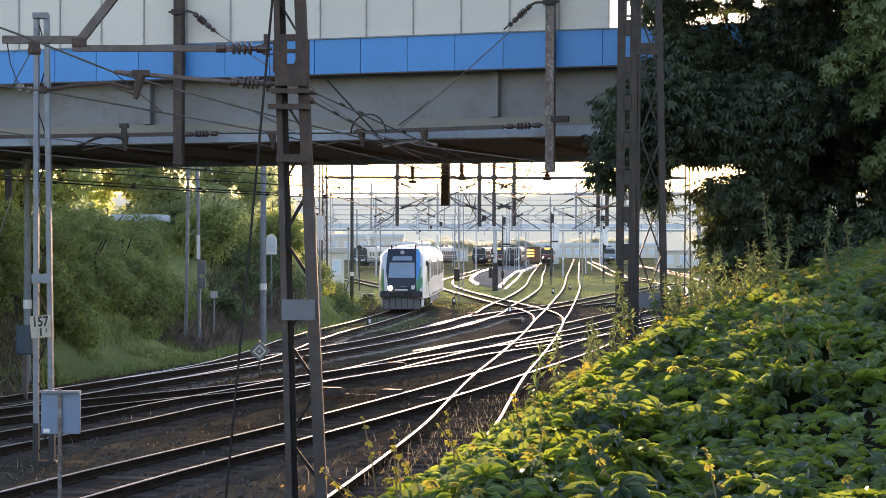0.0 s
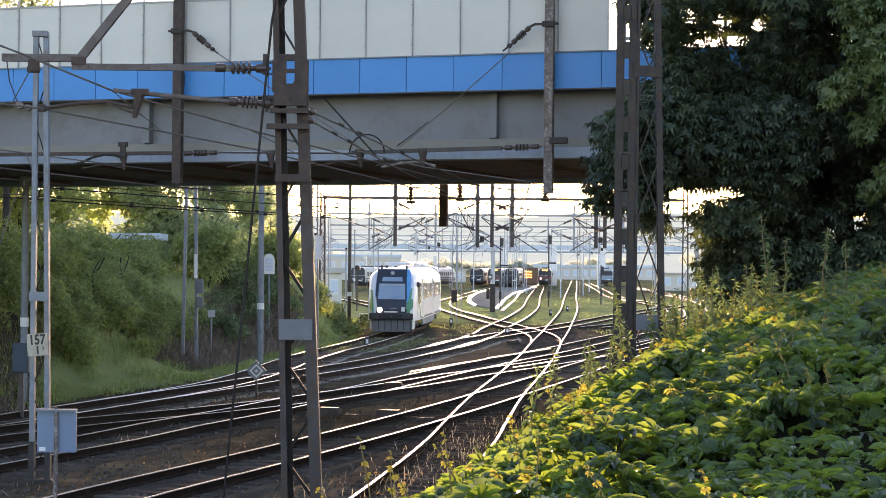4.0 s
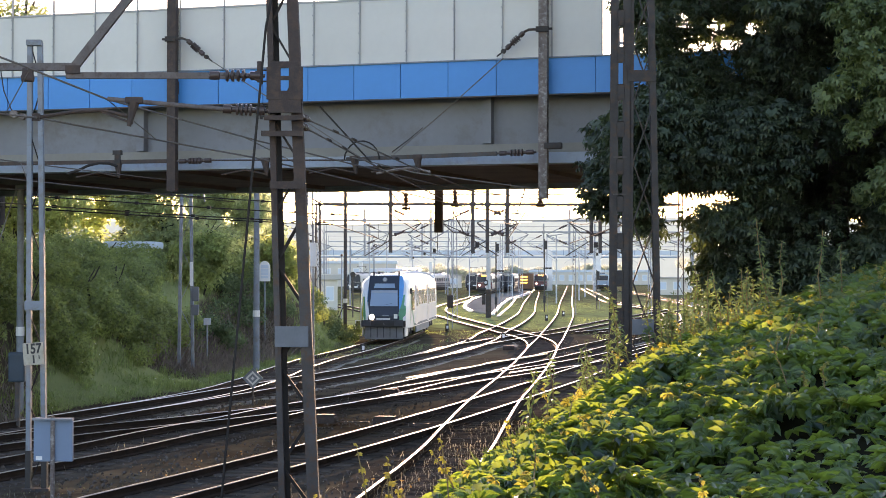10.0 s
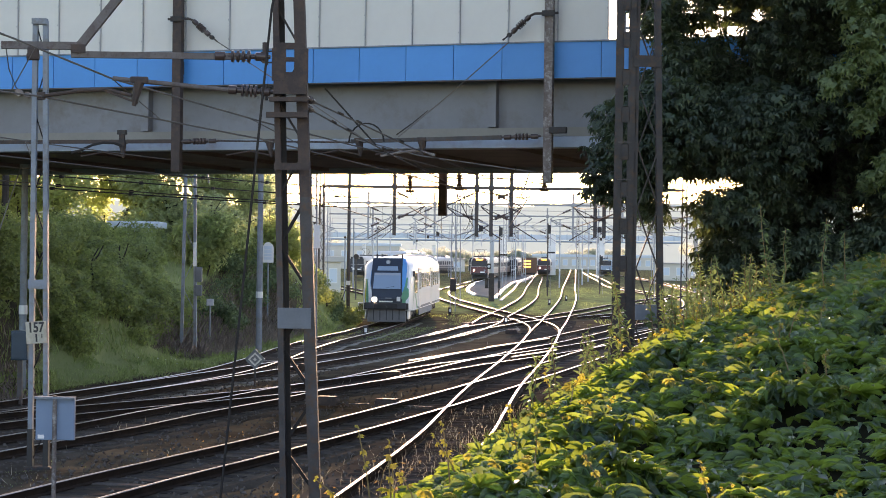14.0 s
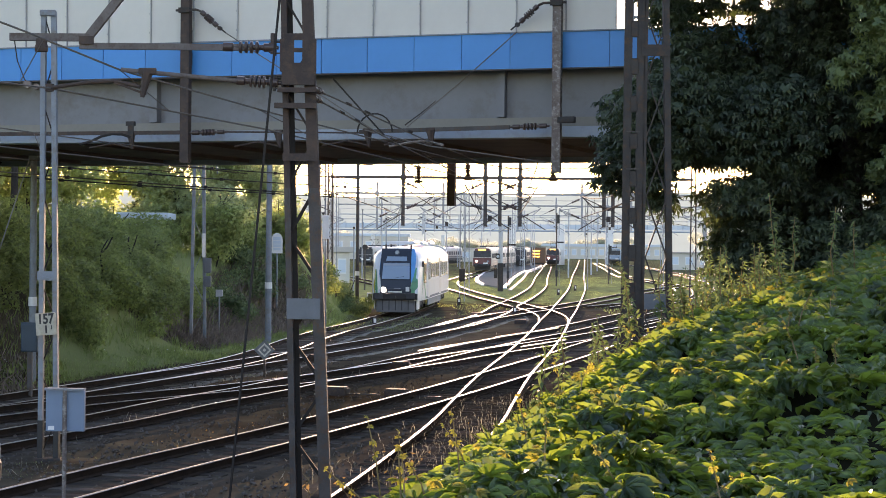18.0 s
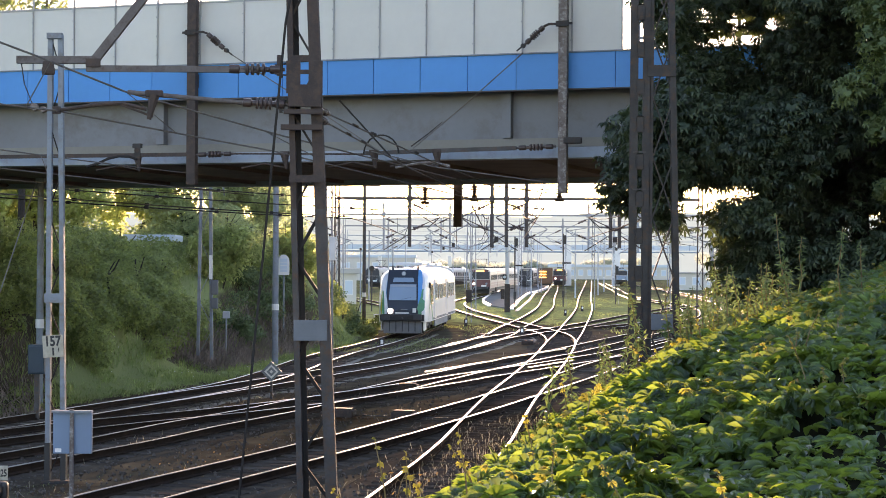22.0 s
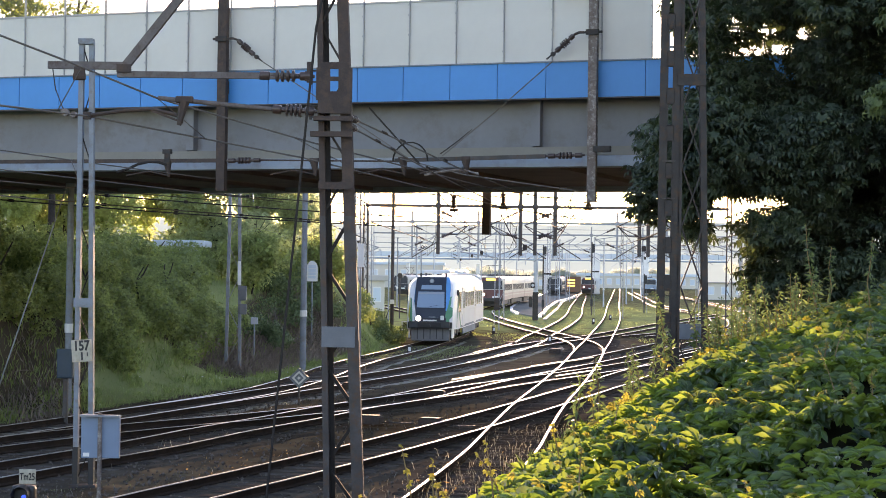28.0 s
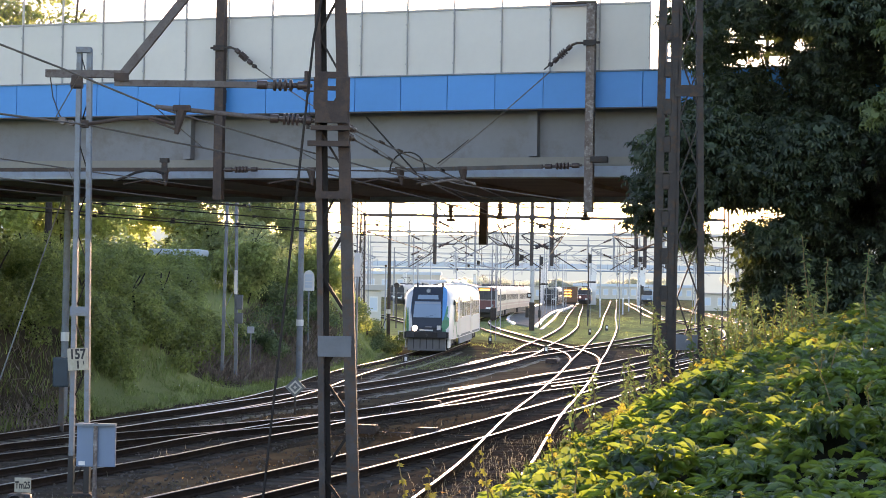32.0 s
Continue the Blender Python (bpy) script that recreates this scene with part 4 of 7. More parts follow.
def build_right_mast():
    m = thing("catenary_mast", "heavy dark anchor mast with slotted column among weeds on the bank", "mast", group="catenary masts")
    y, z0, z1 = 30.0, 1.6, 8.6
    xl, xr = 3.03, 3.24
    def lean(z):
        return 0.006 * (z - 4)
    for x, nm in ((xl, "leg"), (xr, "leg")):
        part(nm, Shape().beam((x + lean(z0), y, z0), (x + lean(z1), y, z1), 0.135, 0.02, up=(0, 1, 0)), "dark_steel", m)
    part("leg", Shape().beam((xr + 0.085 + lean(z0), y + 0.10, z0), (xr + 0.085 + lean(z1), y + 0.10, z1), 0.055, 0.22, up=(0, 1, 0)), "dark_steel", m)
    for k, z in enumerate(np.arange(z0 + 0.2, z1, 0.62)):
        part("batten_plate", Shape().chamfer(((xl + xr) / 2 + lean(z), y - 0.003, z), (0.13, 0.018, 0.27), 0.03), "dark_steel", m)
    for z in (5.06, 5.68):
        part("strap", Shape().box((xl + 0.1 + lean(z), y - 0.02, z), (0.22, 0.012, 0.022)), "old_steel", m)
    part("leg", Shape().beam((3.80, y + 0.1, z0), (3.66, y + 0.1, z1), 0.10, 0.2, up=(0, 1, 0)), "dark_steel", m)
    for i in range(7):
        a, b = z0 + i * 1.0, z0 + (i + 1) * 1.0
        k = 0.07 if i < 3 else 0.045
        part("lacing_bar", Shape().beam((3.36, y + 0.02, a), (3.72, y + 0.02, b), k, 0.02), "dark_steel", m)
        part("lacing_bar", Shape().beam((3.72, y + 0.05, a), (3.36, y + 0.05, b), k, 0.02), "dark_steel", m)
    part("tie_plate", Shape().box((3.5, y - 0.02, 7.03), (0.46, 0.03, 0.19)), "dark_steel", m)
    part("plate", Shape().chamfer((3.52, y - 0.05, 2.86), (0.36, 0.02, 0.26), 0.006), "slate_paint", m, "grey-painted plate")
    return m


build_right_mast()


# masts farther along the line
def small_mast(x, y, z0, z1, w, label, kind_="lattice", mat_="grey_paint", lace="dark_steel"):
    m = thing("catenary_mast", label, "mast", group="catenary masts")
    if kind_ == "lattice":
        lattice(m, (x, y, z0), (x, y, z1), w, w * 0.6, w * 0.2, mat_, step=1.1, depth=w * 0.4, lace=lace, thick=0.035)
    else:
        part("pole", Shape().tube((x, y, z0), (x, y, z1), w / 2, 10, r2=w * 0.4), mat_, m, smooth=True)
        part("collar", Shape().tube((x, y, 2.0), (x, y, 2.25), w * 0.56, 10), "white_paint", m)
    part("cap", Shape().box((x, y, z1), (w * 1.1, w, 0.1)), mat_, m)
    return m


small_mast(-11.34, 50, -0.1, 6.1, 0.22, "grey pole mast on the bank behind the tracks", "pole")
bank_mast = small_mast(-9.2, 68, 0.2, 8.2, 0.52, "grey lattice mast at the foot of the overgrown bank", lace="galvanised")
for z, h in ((2.95, 0.55), (2.35, 0.40)):
    part("switch_box", Shape().chamfer((-8.82, 67.8, z), (0.26, 0.22, h), 0.03), "slate_paint", bank_mast, "slate-grey switch box")
part("band", Shape().box((-8.98, 67.85, 3.7), (0.12, 0.02, 0.9)), "white_paint", bank_mast)
part("side_stay", Shape().beam((-8.7, 68, 7.6), (-8.95, 68, 6.9), 0.05, 0.05).beam((-8.7, 68, 7.6), (-8.5, 68, 6.4), 0.05, 0.05), "galvanised", bank_mast)
small_mast(-6.94, 72, -0.2, 8.4, 0.26, "pale grey pole mast with a white band on the bank", "pole")
track_mast = small_mast(-5.02, 75, -0.2, 8.6, 0.34, "grey lattice mast beside the tracks under the bridge")
part("plate", Shape().chamfer((-4.87, 74.85, 4.5), (0.27, 0.03, 0.98), 0.012), "white_paint", track_mast, "tall white plate")
small_mast(-4.97, 105, -0.2, 9.0, 0.22, "tall dark pole in the yard", "pole", "old_steel")

# ---- signs and signals near the tracks ----
sb = thing("sign_back", "pale grey back of a square track sign on a thin pole", "sign", pose(-5.42, 26, 0))
part("pole", Shape().tube((0, -0.02, -0.25), (0, -0.02, 1.68), 0.032, 10), "mottled", sb, smooth=True)
bx = part("plate", Shape().chamfer((0, 0.05, 1.335), (0.56, 0.08, 0.60), 0.012), "sign_blue", sb, "pale blue-grey sheet")
part("rim", Shape().box((0, 0.0, 1.645), (0.58, 0.13, 0.03)), "grey_paint", bx)
part("sticker", Shape().box((-0.20, 0.006, 1.085), (0.09, 0.006, 0.055)), "white_paint", bx)

tm = thing("dwarf_signal", "low black shunting signal with a white plate and a blue light", "signal", pose(-6.71, 27, 0))
part("plate", Shape().chamfer((0, 0, 0.64), (0.25, 0.015, 0.22), 0.006), "sign_white", tm)
text_part("Tm25", 0.118, pose(0.0, -0.011, 0.635, 90) @ Matrix.Diagonal((0.82, 1.25, 1, 1)), "black_paint", tm, bold=0.003)
hd = part("head", Shape().chamfer((-0.06, 0.05, 0.34), (0.36, 0.20, 0.34), 0.06), "black_paint", tm)
part("visor", Shape().tube((-0.06, -0.24, 0.38), (-0.06, -0.03, 0.40), 0.13, 16, caps=False), "black_paint", hd)
part("lens", Shape().tube((-0.04, -0.060, 0.34), (-0.04, -0.045, 0.34), 0.034, 12), "lamp_blue", hd, "blue lens")
part("stand", Shape().box((0, 0.05, 0.0), (0.10, 0.10, 0.5)), "old_steel", tm)
part("footing", Shape().box((0, 0.05, -0.24), (0.4, 0.4, 0.10)), "concrete", tm)

dm = thing("diamond_sign", "small grey diamond-shaped marker with a light ring on a short post", "sign", pose(-5.31, 54, 0))
part("post", Shape().box((0, 0.04, 0.2), (0.06, 0.06, 1.0)), "old_steel", dm)
q = part("plate", Shape().box((0, 0, 0.60), (0.44, 0.03, 0.44), 0, ry=45), "grey_paint", dm)
part("ring", Shape().box((0, -0.018, 0.60), (0.30, 0.012, 0.30), 0, ry=45), "white_paint", q)
part("ring_inside", Shape().box((0, -0.028, 0.60), (0.20, 0.012, 0.20), 0, ry=45), "grey_paint", q)
part("dot", Shape().box((0, -0.038, 0.60), (0.08, 0.012, 0.08), 0, ry=45), "white_paint", q)

cb = thing("cable_cabinet", "dark blue metal line-side cabinet on the bank", "cabinet", pose(-10.49, 46, 0))
part("body", Shape().chamfer((0, 0, 1.35), (0.42, 0.3, 0.75), 0.03), "blue_box", cb)
part("door", Shape().chamfer((0.0, -0.16, 1.35), (0.36, 0.02, 0.66), 0.01), "blue_box", cb)
part("post", Shape().box((0, 0, 0.4), (0.12, 0.12, 1.3)), "old_steel", cb)

stay = thing("guy_cable", "pale stay cable from the bank pole down to the slope", "cable")
part("strand", Shape().path([(-11.45, 49.95, 6.05), (-13.36, 49.95, 0.14)], 0.02, 6), "galvanised", stay)
mk = thing("marker_post", "small grey marker box on a thin post on the bank", "marker", pose(-8.9, 72, height(-8.9, 72) - 0.05))
mh = 1.85 - height(-8.9, 72)
part("post", Shape().tube((0, 0.05, 0), (0, 0.05, max(0.3, mh)), 0.03, 8), "galvanised", mk)
part("box", Shape().chamfer((0, 0, max(0.3, mh)), (0.27, 0.12, 0.27), 0.02), "pale_steel", mk)
guy = thing("guy_cable", "dark stay cable from the mast top down to the ballast", "cable")
part("strand", Shape().path([(-2.1, 24.1, 7.6), (-2.2, 24.0, 7.0), (-2.5, 24.0, 3.7), (-2.86, 24.0, -0.2)], 0.017, 7), "dark_wire", guy)

# point machines between the tracks
for x, y, rz in ((-1.15, 46.6, -17), (-2.75, 47.2, -17), (-1.3, 57.5, -10), (4.0, 92, -15), (1.9, 101, -12), (-4.2, 61, -14)):
    pm = thing("point_machine", "low rusty point machine box beside the rails", "point machine", pose(x, y, -0.2, 0, 0, rz), group="point machines")
    part("case", Shape().chamfer((0, 0, 0.12), (0.62, 0.36, 0.2), 0.03), "rust", pm)
    part("lid", Shape().chamfer((0, 0, 0.235), (0.54, 0.32, 0.05), 0.015), "dark_steel", pm)
    part("rod", Shape().tube((0.3, 0, 0.08), (1.2, 0.0, 0.08), 0.02, 6), "old_steel", pm)


# ---- overhead wires ----
def wire_thing(label, pts_list, r=0.012, hangers=0, mat_="wire", blobs=0):
    w = thing("overhead_wire", label, "wire", group="overhead wires")
    for pts in pts_list:
        part("strand", Shape().path(pts, r, 5), mat_, w)
    if blobs:
        a = [Vector(p) for p in pts_list[0]]
        for i in range(blobs):
            u = (i + 0.5) / blobs * (len(a) - 1)
            p = a[int(u)].lerp(a[int(u) + 1], u - int(u))
            part("spacer", Shape().box(p, (0.12, 0.22, 0.10)), mat_, w)
    if hangers and len(pts_list) > 1:
        a, b = [Vector(p) for p in pts_list[0]], [Vector(p) for p in pts_list[1]]
        for i in range(hangers):
            t = (i + 0.5) / hangers
            u = t * (len(a) - 1)
            v = t * (len(b) - 1)
            pa = a[int(u)].lerp(a[min(int(u) + 1, len(a) - 1)], u - int(u))
            pb = b[int(v)].lerp(b[min(int(v) + 1, len(b) - 1)], v - int(v))
            part("dropper", Shape().path([pa, pb], 0.008, 4), mat_, w)
    return w


def sag(p, q, d, n=9):
    p, q = Vector(p), Vector(q)
    return [p.lerp(q, i / n) - Vector((0, 0, d * 4 * (i / n) * (1 - i / n))) for i in range(n + 1)]


# messenger and contact wire over the near track, from before the mast to the bridge and on
wire_thing("taut carrier and contact wires over the near track",
           [[(-9.4, 10, 7.1), (-5.9, 20, 6.55), (-5.1, 22.2, 6.32), (-4.38, 24.4, 6.09), (-2.8, 30, 5.92), (0.4, 41, 5.68), (3.2, 53, 5.9)],
            [(-9.4, 10, 5.6), (-6.2, 20, 5.66), (-5.32, 24.3, 5.83), (-2.93, 30, 5.66), (0.7, 42, 5.30), (3.4, 54, 5.40)]], 0.014, 7)
wire_thing("taut carrier and contact wires over the second track",
           [sag((-18, 10, 6.9), (-5.2, 46, 5.95), 0.25), sag((-18, 10, 6.0), (-5.0, 46, 5.55), 0.05)], 0.013, 6)
wire_thing("taut carrier and contact wires over the third track",
           [sag((-24, 14, 6.6), (-7.5, 52, 5.8), 0.2), sag((-24, 14, 5.9), (-7.3, 52, 5.4), 0.05)], 0.013, 6)
# anchor strands from the near mast towards the bridge, with turnbuckles
anchor = thing("anchor_strand", "taut anchor strands with turnbuckles from the mast to the bridge", "wire")
for k, (p, q) in enumerate((((-1.76, 24.4, 5.86), (0.95, 41.2, 5.62)), ((-1.76, 24.4, 5.74), (0.25, 40.6, 5.42)))):
    p, q = Vector(p), Vector(q)
    part("strand", Shape().path([p, p.lerp(q, 0.5) - Vector((0, 0, 0.04)), q], 0.013, 5), "wire", anchor)
    part("insulator", insulator(Shape(), p, p.lerp(q, 0.03), 3, 0.05), "insulator", anchor, smooth=True)
    for u in (0.12, 0.2, 0.42):
        part("turnbuckle", Shape().turned(p.lerp(q, u), p.lerp(q, u + 0.022), [(0, 0.012), (0.1, 0.022), (0.9, 0.022), (1, 0.012)], 8), "dark_steel", anchor)
for x, z in ((0.72, 6.05), (3.2, 6.02), (-0.75, 5.98)):
    si = thing("suspension_insulator", "dark ribbed insulator hanging under the far bridge girder", "insulator", group="suspension insulators")
    y = on_bridge(0, 12.3, 0).y + (on_bridge(0, 12.3, 0).x - x) * math.tan(radians(18.7))
    part("rod", Shape().tube((x, y, 6.4), (x, y, z), 0.02, 6), "dark_steel", si)
    part("ribbed_body", insulator(Shape(), (x, y, z + 0.16), (x, y, z - 0.26), 3, 0.12), "insulator", si, smooth=True)
    part("clamp", Shape().chamfer((x, y, z - 0.30), (0.26, 0.12, 0.08), 0.02), "dark_steel", si)

# cross spans before the bridge face
cs = thing("cross_span", "insulated cross-span wires and tubes between the hanging posts", "catenary span")
for px_, o, zt in ((-2.2, 1, 9.22), (6.8, -1, 9.08)):
    part("bracket", Shape().beam(on_bridge(px_ - o * 0.22, -0.66, zt), on_bridge(px_ + o * 0.32, -0.66, zt), 0.05, 0.05)
         .box(on_bridge(px_, -0.68, zt), (0.28, 0.05, 0.12), -18.7), "dark_steel", cs)
    part("link", Shape().path([on_bridge(px_ + o * 0.30, -0.66, zt), on_bridge(px_ + o * 0.42, -0.64, zt - 0.04)], 0.028, 6), "dark_steel", cs)
    part("insulator", insulator(Shape(), on_bridge(px_ + o * 0.40, -0.64, zt - 0.03), on_bridge(px_ + o * 0.86, -0.62, zt - 0.42), 4, 0.085), "insulator", cs, smooth=True)
    part("shackle", Shape().tube(on_bridge(px_ + o * 0.90, -0.66, zt - 0.45), on_bridge(px_ + o * 0.90, -0.58, zt - 0.45), 0.05, 10), "dark_steel", cs)
    part("link", Shape().path([on_bridge(px_ + o * 0.84, -0.62, zt - 0.40), on_bridge(px_ + o * 1.05, -0.62, zt - 0.56)], 0.018, 6), "dark_steel", cs)
part("strand", Shape().path([on_bridge(-1.15, -0.62, 8.66), on_bridge(1.4, -0.75, 7.1), on_bridge(2.6, -0.8, 6.35)], 0.013, 5), "wire", cs)
part("strand", Shape().path([on_bridge(5.9, -0.62, 8.48), on_bridge(4.6, -0.75, 7.35), on_bridge(3.4, -0.8, 6.40)], 0.013, 5), "wire", cs)
part("insulator", insulator(Shape(), on_bridge(-2.05, -0.62, 6.35), on_bridge(-1.1, -0.62, 6.36), 4, 0.08), "insulator", cs, smooth=True)
part("insulator", insulator(Shape(), on_bridge(6.65, -0.62, 6.40), on_bridge(5.75, -0.62, 6.38), 4, 0.08), "insulator", cs, smooth=True)
part("tube", Shape().tube(on_bridge(-1.1, -0.62, 6.36), on_bridge(2.2, -0.62, 6.30), 0.02, 7), "rust", cs)
part("tube", Shape().beam(on_bridge(2.2, -0.62, 6.32), on_bridge(5.75, -0.62, 6.38), 0.07, 0.09), "old_steel", cs)
part("tube", Shape().beam(on_bridge(-13, -0.62, 6.40), on_bridge(-2.3, -0.62, 6.36), 0.07, 0.09), "rust", cs)
for x in (-3.6, 0.2, 2.4, 3.9):
    part("drop_clamp", Shape().chamfer(on_bridge(x, -0.62, 6.35), (0.22, 0.12, 0.09), 0.02, -18.7).tube(on_bridge(x, -0.62, 6.32), on_bridge(x + 0.04, -0.62, 5.98), 0.10, 8, r2=0.025), "rust", cs)
    part("registration_arm", Shape().path([on_bridge(x, -0.62, 6.02), on_bridge(x - 0.5, -0.62, 6.12), on_bridge(x - 1.1, -0.62, 6.02)], 0.018, 6), "rust", cs)
part("loop", Shape().path([on_bridge(2.6 + 0.42 * math.cos(a), -0.7, 6.3 + 0.42 * math.sin(a)) for a in np.linspace(0, math.pi, 12)], 0.018, 6), "dark_wire", cs)
part("strand", Shape().path([on_bridge(2.4, -0.8, 6.35), on_bridge(3.9, -0.75, 5.98), on_bridge(6.6, -0.65, 5.6)], 0.013, 5), "wire", cs)

part("jumper_cable", Shape().path([(-8.16, 40.5, 5.96), (-7.92, 40.5, 6.03), (-7.69, 40.5, 6.14), (-7.44, 40.5, 6.2), (-7.21, 40.5, 6.19), (-7.03, 40.5, 6.13)], 0.03, 7), "dark_wire", cs)
part("clamp_box", Shape().box((-7.04, 40.6, 6.44), (0.20, 0.10, 0.10), -18.7).beam((-7.04, 40.6, 6.4), (-7.04, 40.6, 6.14), 0.12, 0.10), "dark_steel", cs)
part("strand", Shape().path([(-2.48, 40.3, 7.46), (-1.32, 40.0, 6.19)], 0.02, 5), "dark_wire", cs)
part("clamp_box", Shape().path([(-0.87, 40.0, 6.42), (-0.51, 40.0, 6.69), (-0.18, 40.0, 6.97)], (0.016, 0.010), 6), "dark_steel", cs)
part("end_cap", Shape().chamfer((2.64, 39.0, 6.5), (0.40, 0.12, 0.14), 0.03, -18.7), "dark_steel", cs)
part("registration_arm", Shape().path([(-1.2, 39.5, 5.92), (-0.81, 39.5, 6.0), (-0.42, 39.5, 6.05), (-0.01, 39.5, 5.96)], 0.03, 6), "mottled", cs)

# line wires along the bank under the bridge
for z, x0, x1 in ((6.75, -22, -3.5), (6.35, -22, -3.0), (5.95, -22, -3.6), (6.05, -21, -4.2)):
    wire_thing("dark line wires strung along the bank", [sag((x0, 45, z + 0.3), (x1, 76, z - 0.2), 0.15)], 0.022, mat_="dark_wire", blobs=9)


# ---- leaves ----
def palm(n=5, spread=1.5, wide=0.17, droop=0.22):
    """A hand of leaflets round one stalk point, unit long."""
    v, f = [(0, 0, 0)], []
    for i in range(n):
        a = (i - (n - 1) / 2) / ((n - 1) / 2) * spread
        ln = 1.0 - 0.28 * abs(i - (n - 1) / 2) / ((n - 1) / 2)
        d, e = Vector((math.cos(a), math.sin(a), 0)), Vector((-math.sin(a), math.cos(a), 0))
        o = len(v)
        v += [tuple(d * 0.58 * ln + e * wide + Vector((0, 0, 0.03))), tuple(d * ln - Vector((0, 0, droop))),
              tuple(d * 0.58 * ln - e * wide + Vector((0, 0, 0.03)))]
        f.append((0, o + 2, o + 1, o))
    return np.array(v), f


def creeper_leaf(n=5, spread=1.35, wide=0.25):
    """A creeper leaf: oval drooping leaflets, each folded along its rib."""
    v, f = [(0, 0, 0)], []
    for i in range(n):
        u = (i - (n - 1) / 2) / ((n - 1) / 2)
        ln = 1.0 - 0.30 * abs(u)
        d, e = Vector((math.cos(u * spread), math.sin(u * spread), 0)), Vector((-math.sin(u * spread), math.cos(u * spread), 0))
        o = len(v)
        z = Vector((0, 0, 1))
        for s_ in (1, -1):
            v += [tuple(d * 0.22 * ln + e * (s_ * wide * 0.55 * ln) + z * 0.06), tuple(d * 0.50 * ln + e * (s_ * wide * ln) + z * 0.05),
                  tuple(d * 0.78 * ln + e * (s_ * wide * 0.72 * ln) - z * 0.10)]
        v.append(tuple(d * ln - z * 0.34))
        f += [(0, o + 6, o + 2, o + 1, o), (0, o + 3, o + 4, o + 5, o + 6)]
    return np.array(v), f


SINGLE = (np.array([(0, 0, 0), (0.5, 0.3, 0.06), (1, 0, -0.1), (0.5, -0.3, 0.06)]), [(0, 3, 2, 1)])
CREEPER = creeper_leaf()
PALM5, PALM7 = palm(5, 1.35, 0.27, 0.26), palm(7, 2.0, 0.15, 0.45)


def leaf_mesh(name, pos, nrm, size, template, material, rng):
    """One mesh of leaves with their faces along nrm."""
    tv, tf = template
    pos, nrm, size = np.asarray(pos, float), np.asarray(nrm, float), np.asarray(size, float)
    nrm = nrm / np.linalg.norm(nrm, axis=1)[:, None]
    ref = rng.normal(size=pos.shape)
    a = np.cross(nrm, ref)
    a /= np.linalg.norm(a, axis=1)[:, None]
    b = np.cross(nrm, a)
    v = pos[:, None, :] + size[:, None, None] * (tv[None, :, 0, None] * a[:, None] + tv[None, :, 1, None] * b[:, None] + tv[None, :, 2, None] * nrm[:, None])
    n, k = v.shape[:2]
    me = bpy.data.meshes.new(name)
    fl = np.array(tf)
    faces = (fl[None] + (np.arange(n) * k)[:, None, None]).reshape(-1, fl.shape[1])
    me.vertices.add(n * k)
    me.vertices.foreach_set("co", v.reshape(-1))
    me.loops.add(faces.size)
    me.loops.foreach_set("vertex_index", faces.reshape(-1))
    me.polygons.add(len(faces))
    me.polygons.foreach_set("loop_start", np.arange(len(faces)) * fl.shape[1])
    me.materials.append(M[material])
    me.polygons.foreach_set("use_smooth", [len(tf[0]) == 5] * len(faces))
    me.update()
    me.validate()
    return me


HOLLOWS = ((2.1, 8.4, 0.5, 0.4, 0.4), (1.1, 8.3, 0.35, 0.3, 0.35), (1.75, 11.2, 0.4, 0.35, 0.35), (0.9, 11.4, 0.4, 0.4, 0.35), (2.7, 9.8, 0.4, 0.4, 0.4), (2.55, 11.6, 0.7, 0.5, 0.5), (1.55, 13.5, 0.5, 0.6, 0.4), (3.0, 13.4, 0.5, 0.5, 0.4), (1.2, 9.6, 0.35, 0.35, 0.35), (1.9, 9.3, 0.4, 0.3, 0.35))


def creeper_lump(x, y):
    """Height of the leaf carpet: mounds and hollows, thinning out towards its edge."""
    flat = 1 - 0.55 * smooth01((y - 10) / 4)
    h = 0.24 + flat * (0.36 * noise.noise((x * 0.75, y * 0.75, 21)) + 0.24 * noise.noise((x * 2.3, y * 1.9, 4)))
    for cx, cy, wx, wy, d in HOLLOWS:
        h -= 0.75 * d * math.exp(-((x - cx) / wx) ** 2 - ((y - cy) / wy) ** 2)
    inside = smooth01((x - 0.8) / 0.7)
    h -= inside * (0.07 * math.exp(-((y - 14.5) / 1.6) ** 2) + 0.26 * smooth01((y - 8.4) / 0.8) * (1 - smooth01((y - 11.2) / 1.4)))
    return h * smooth01((x - crest_x(y) + 0.15) / 1.3)


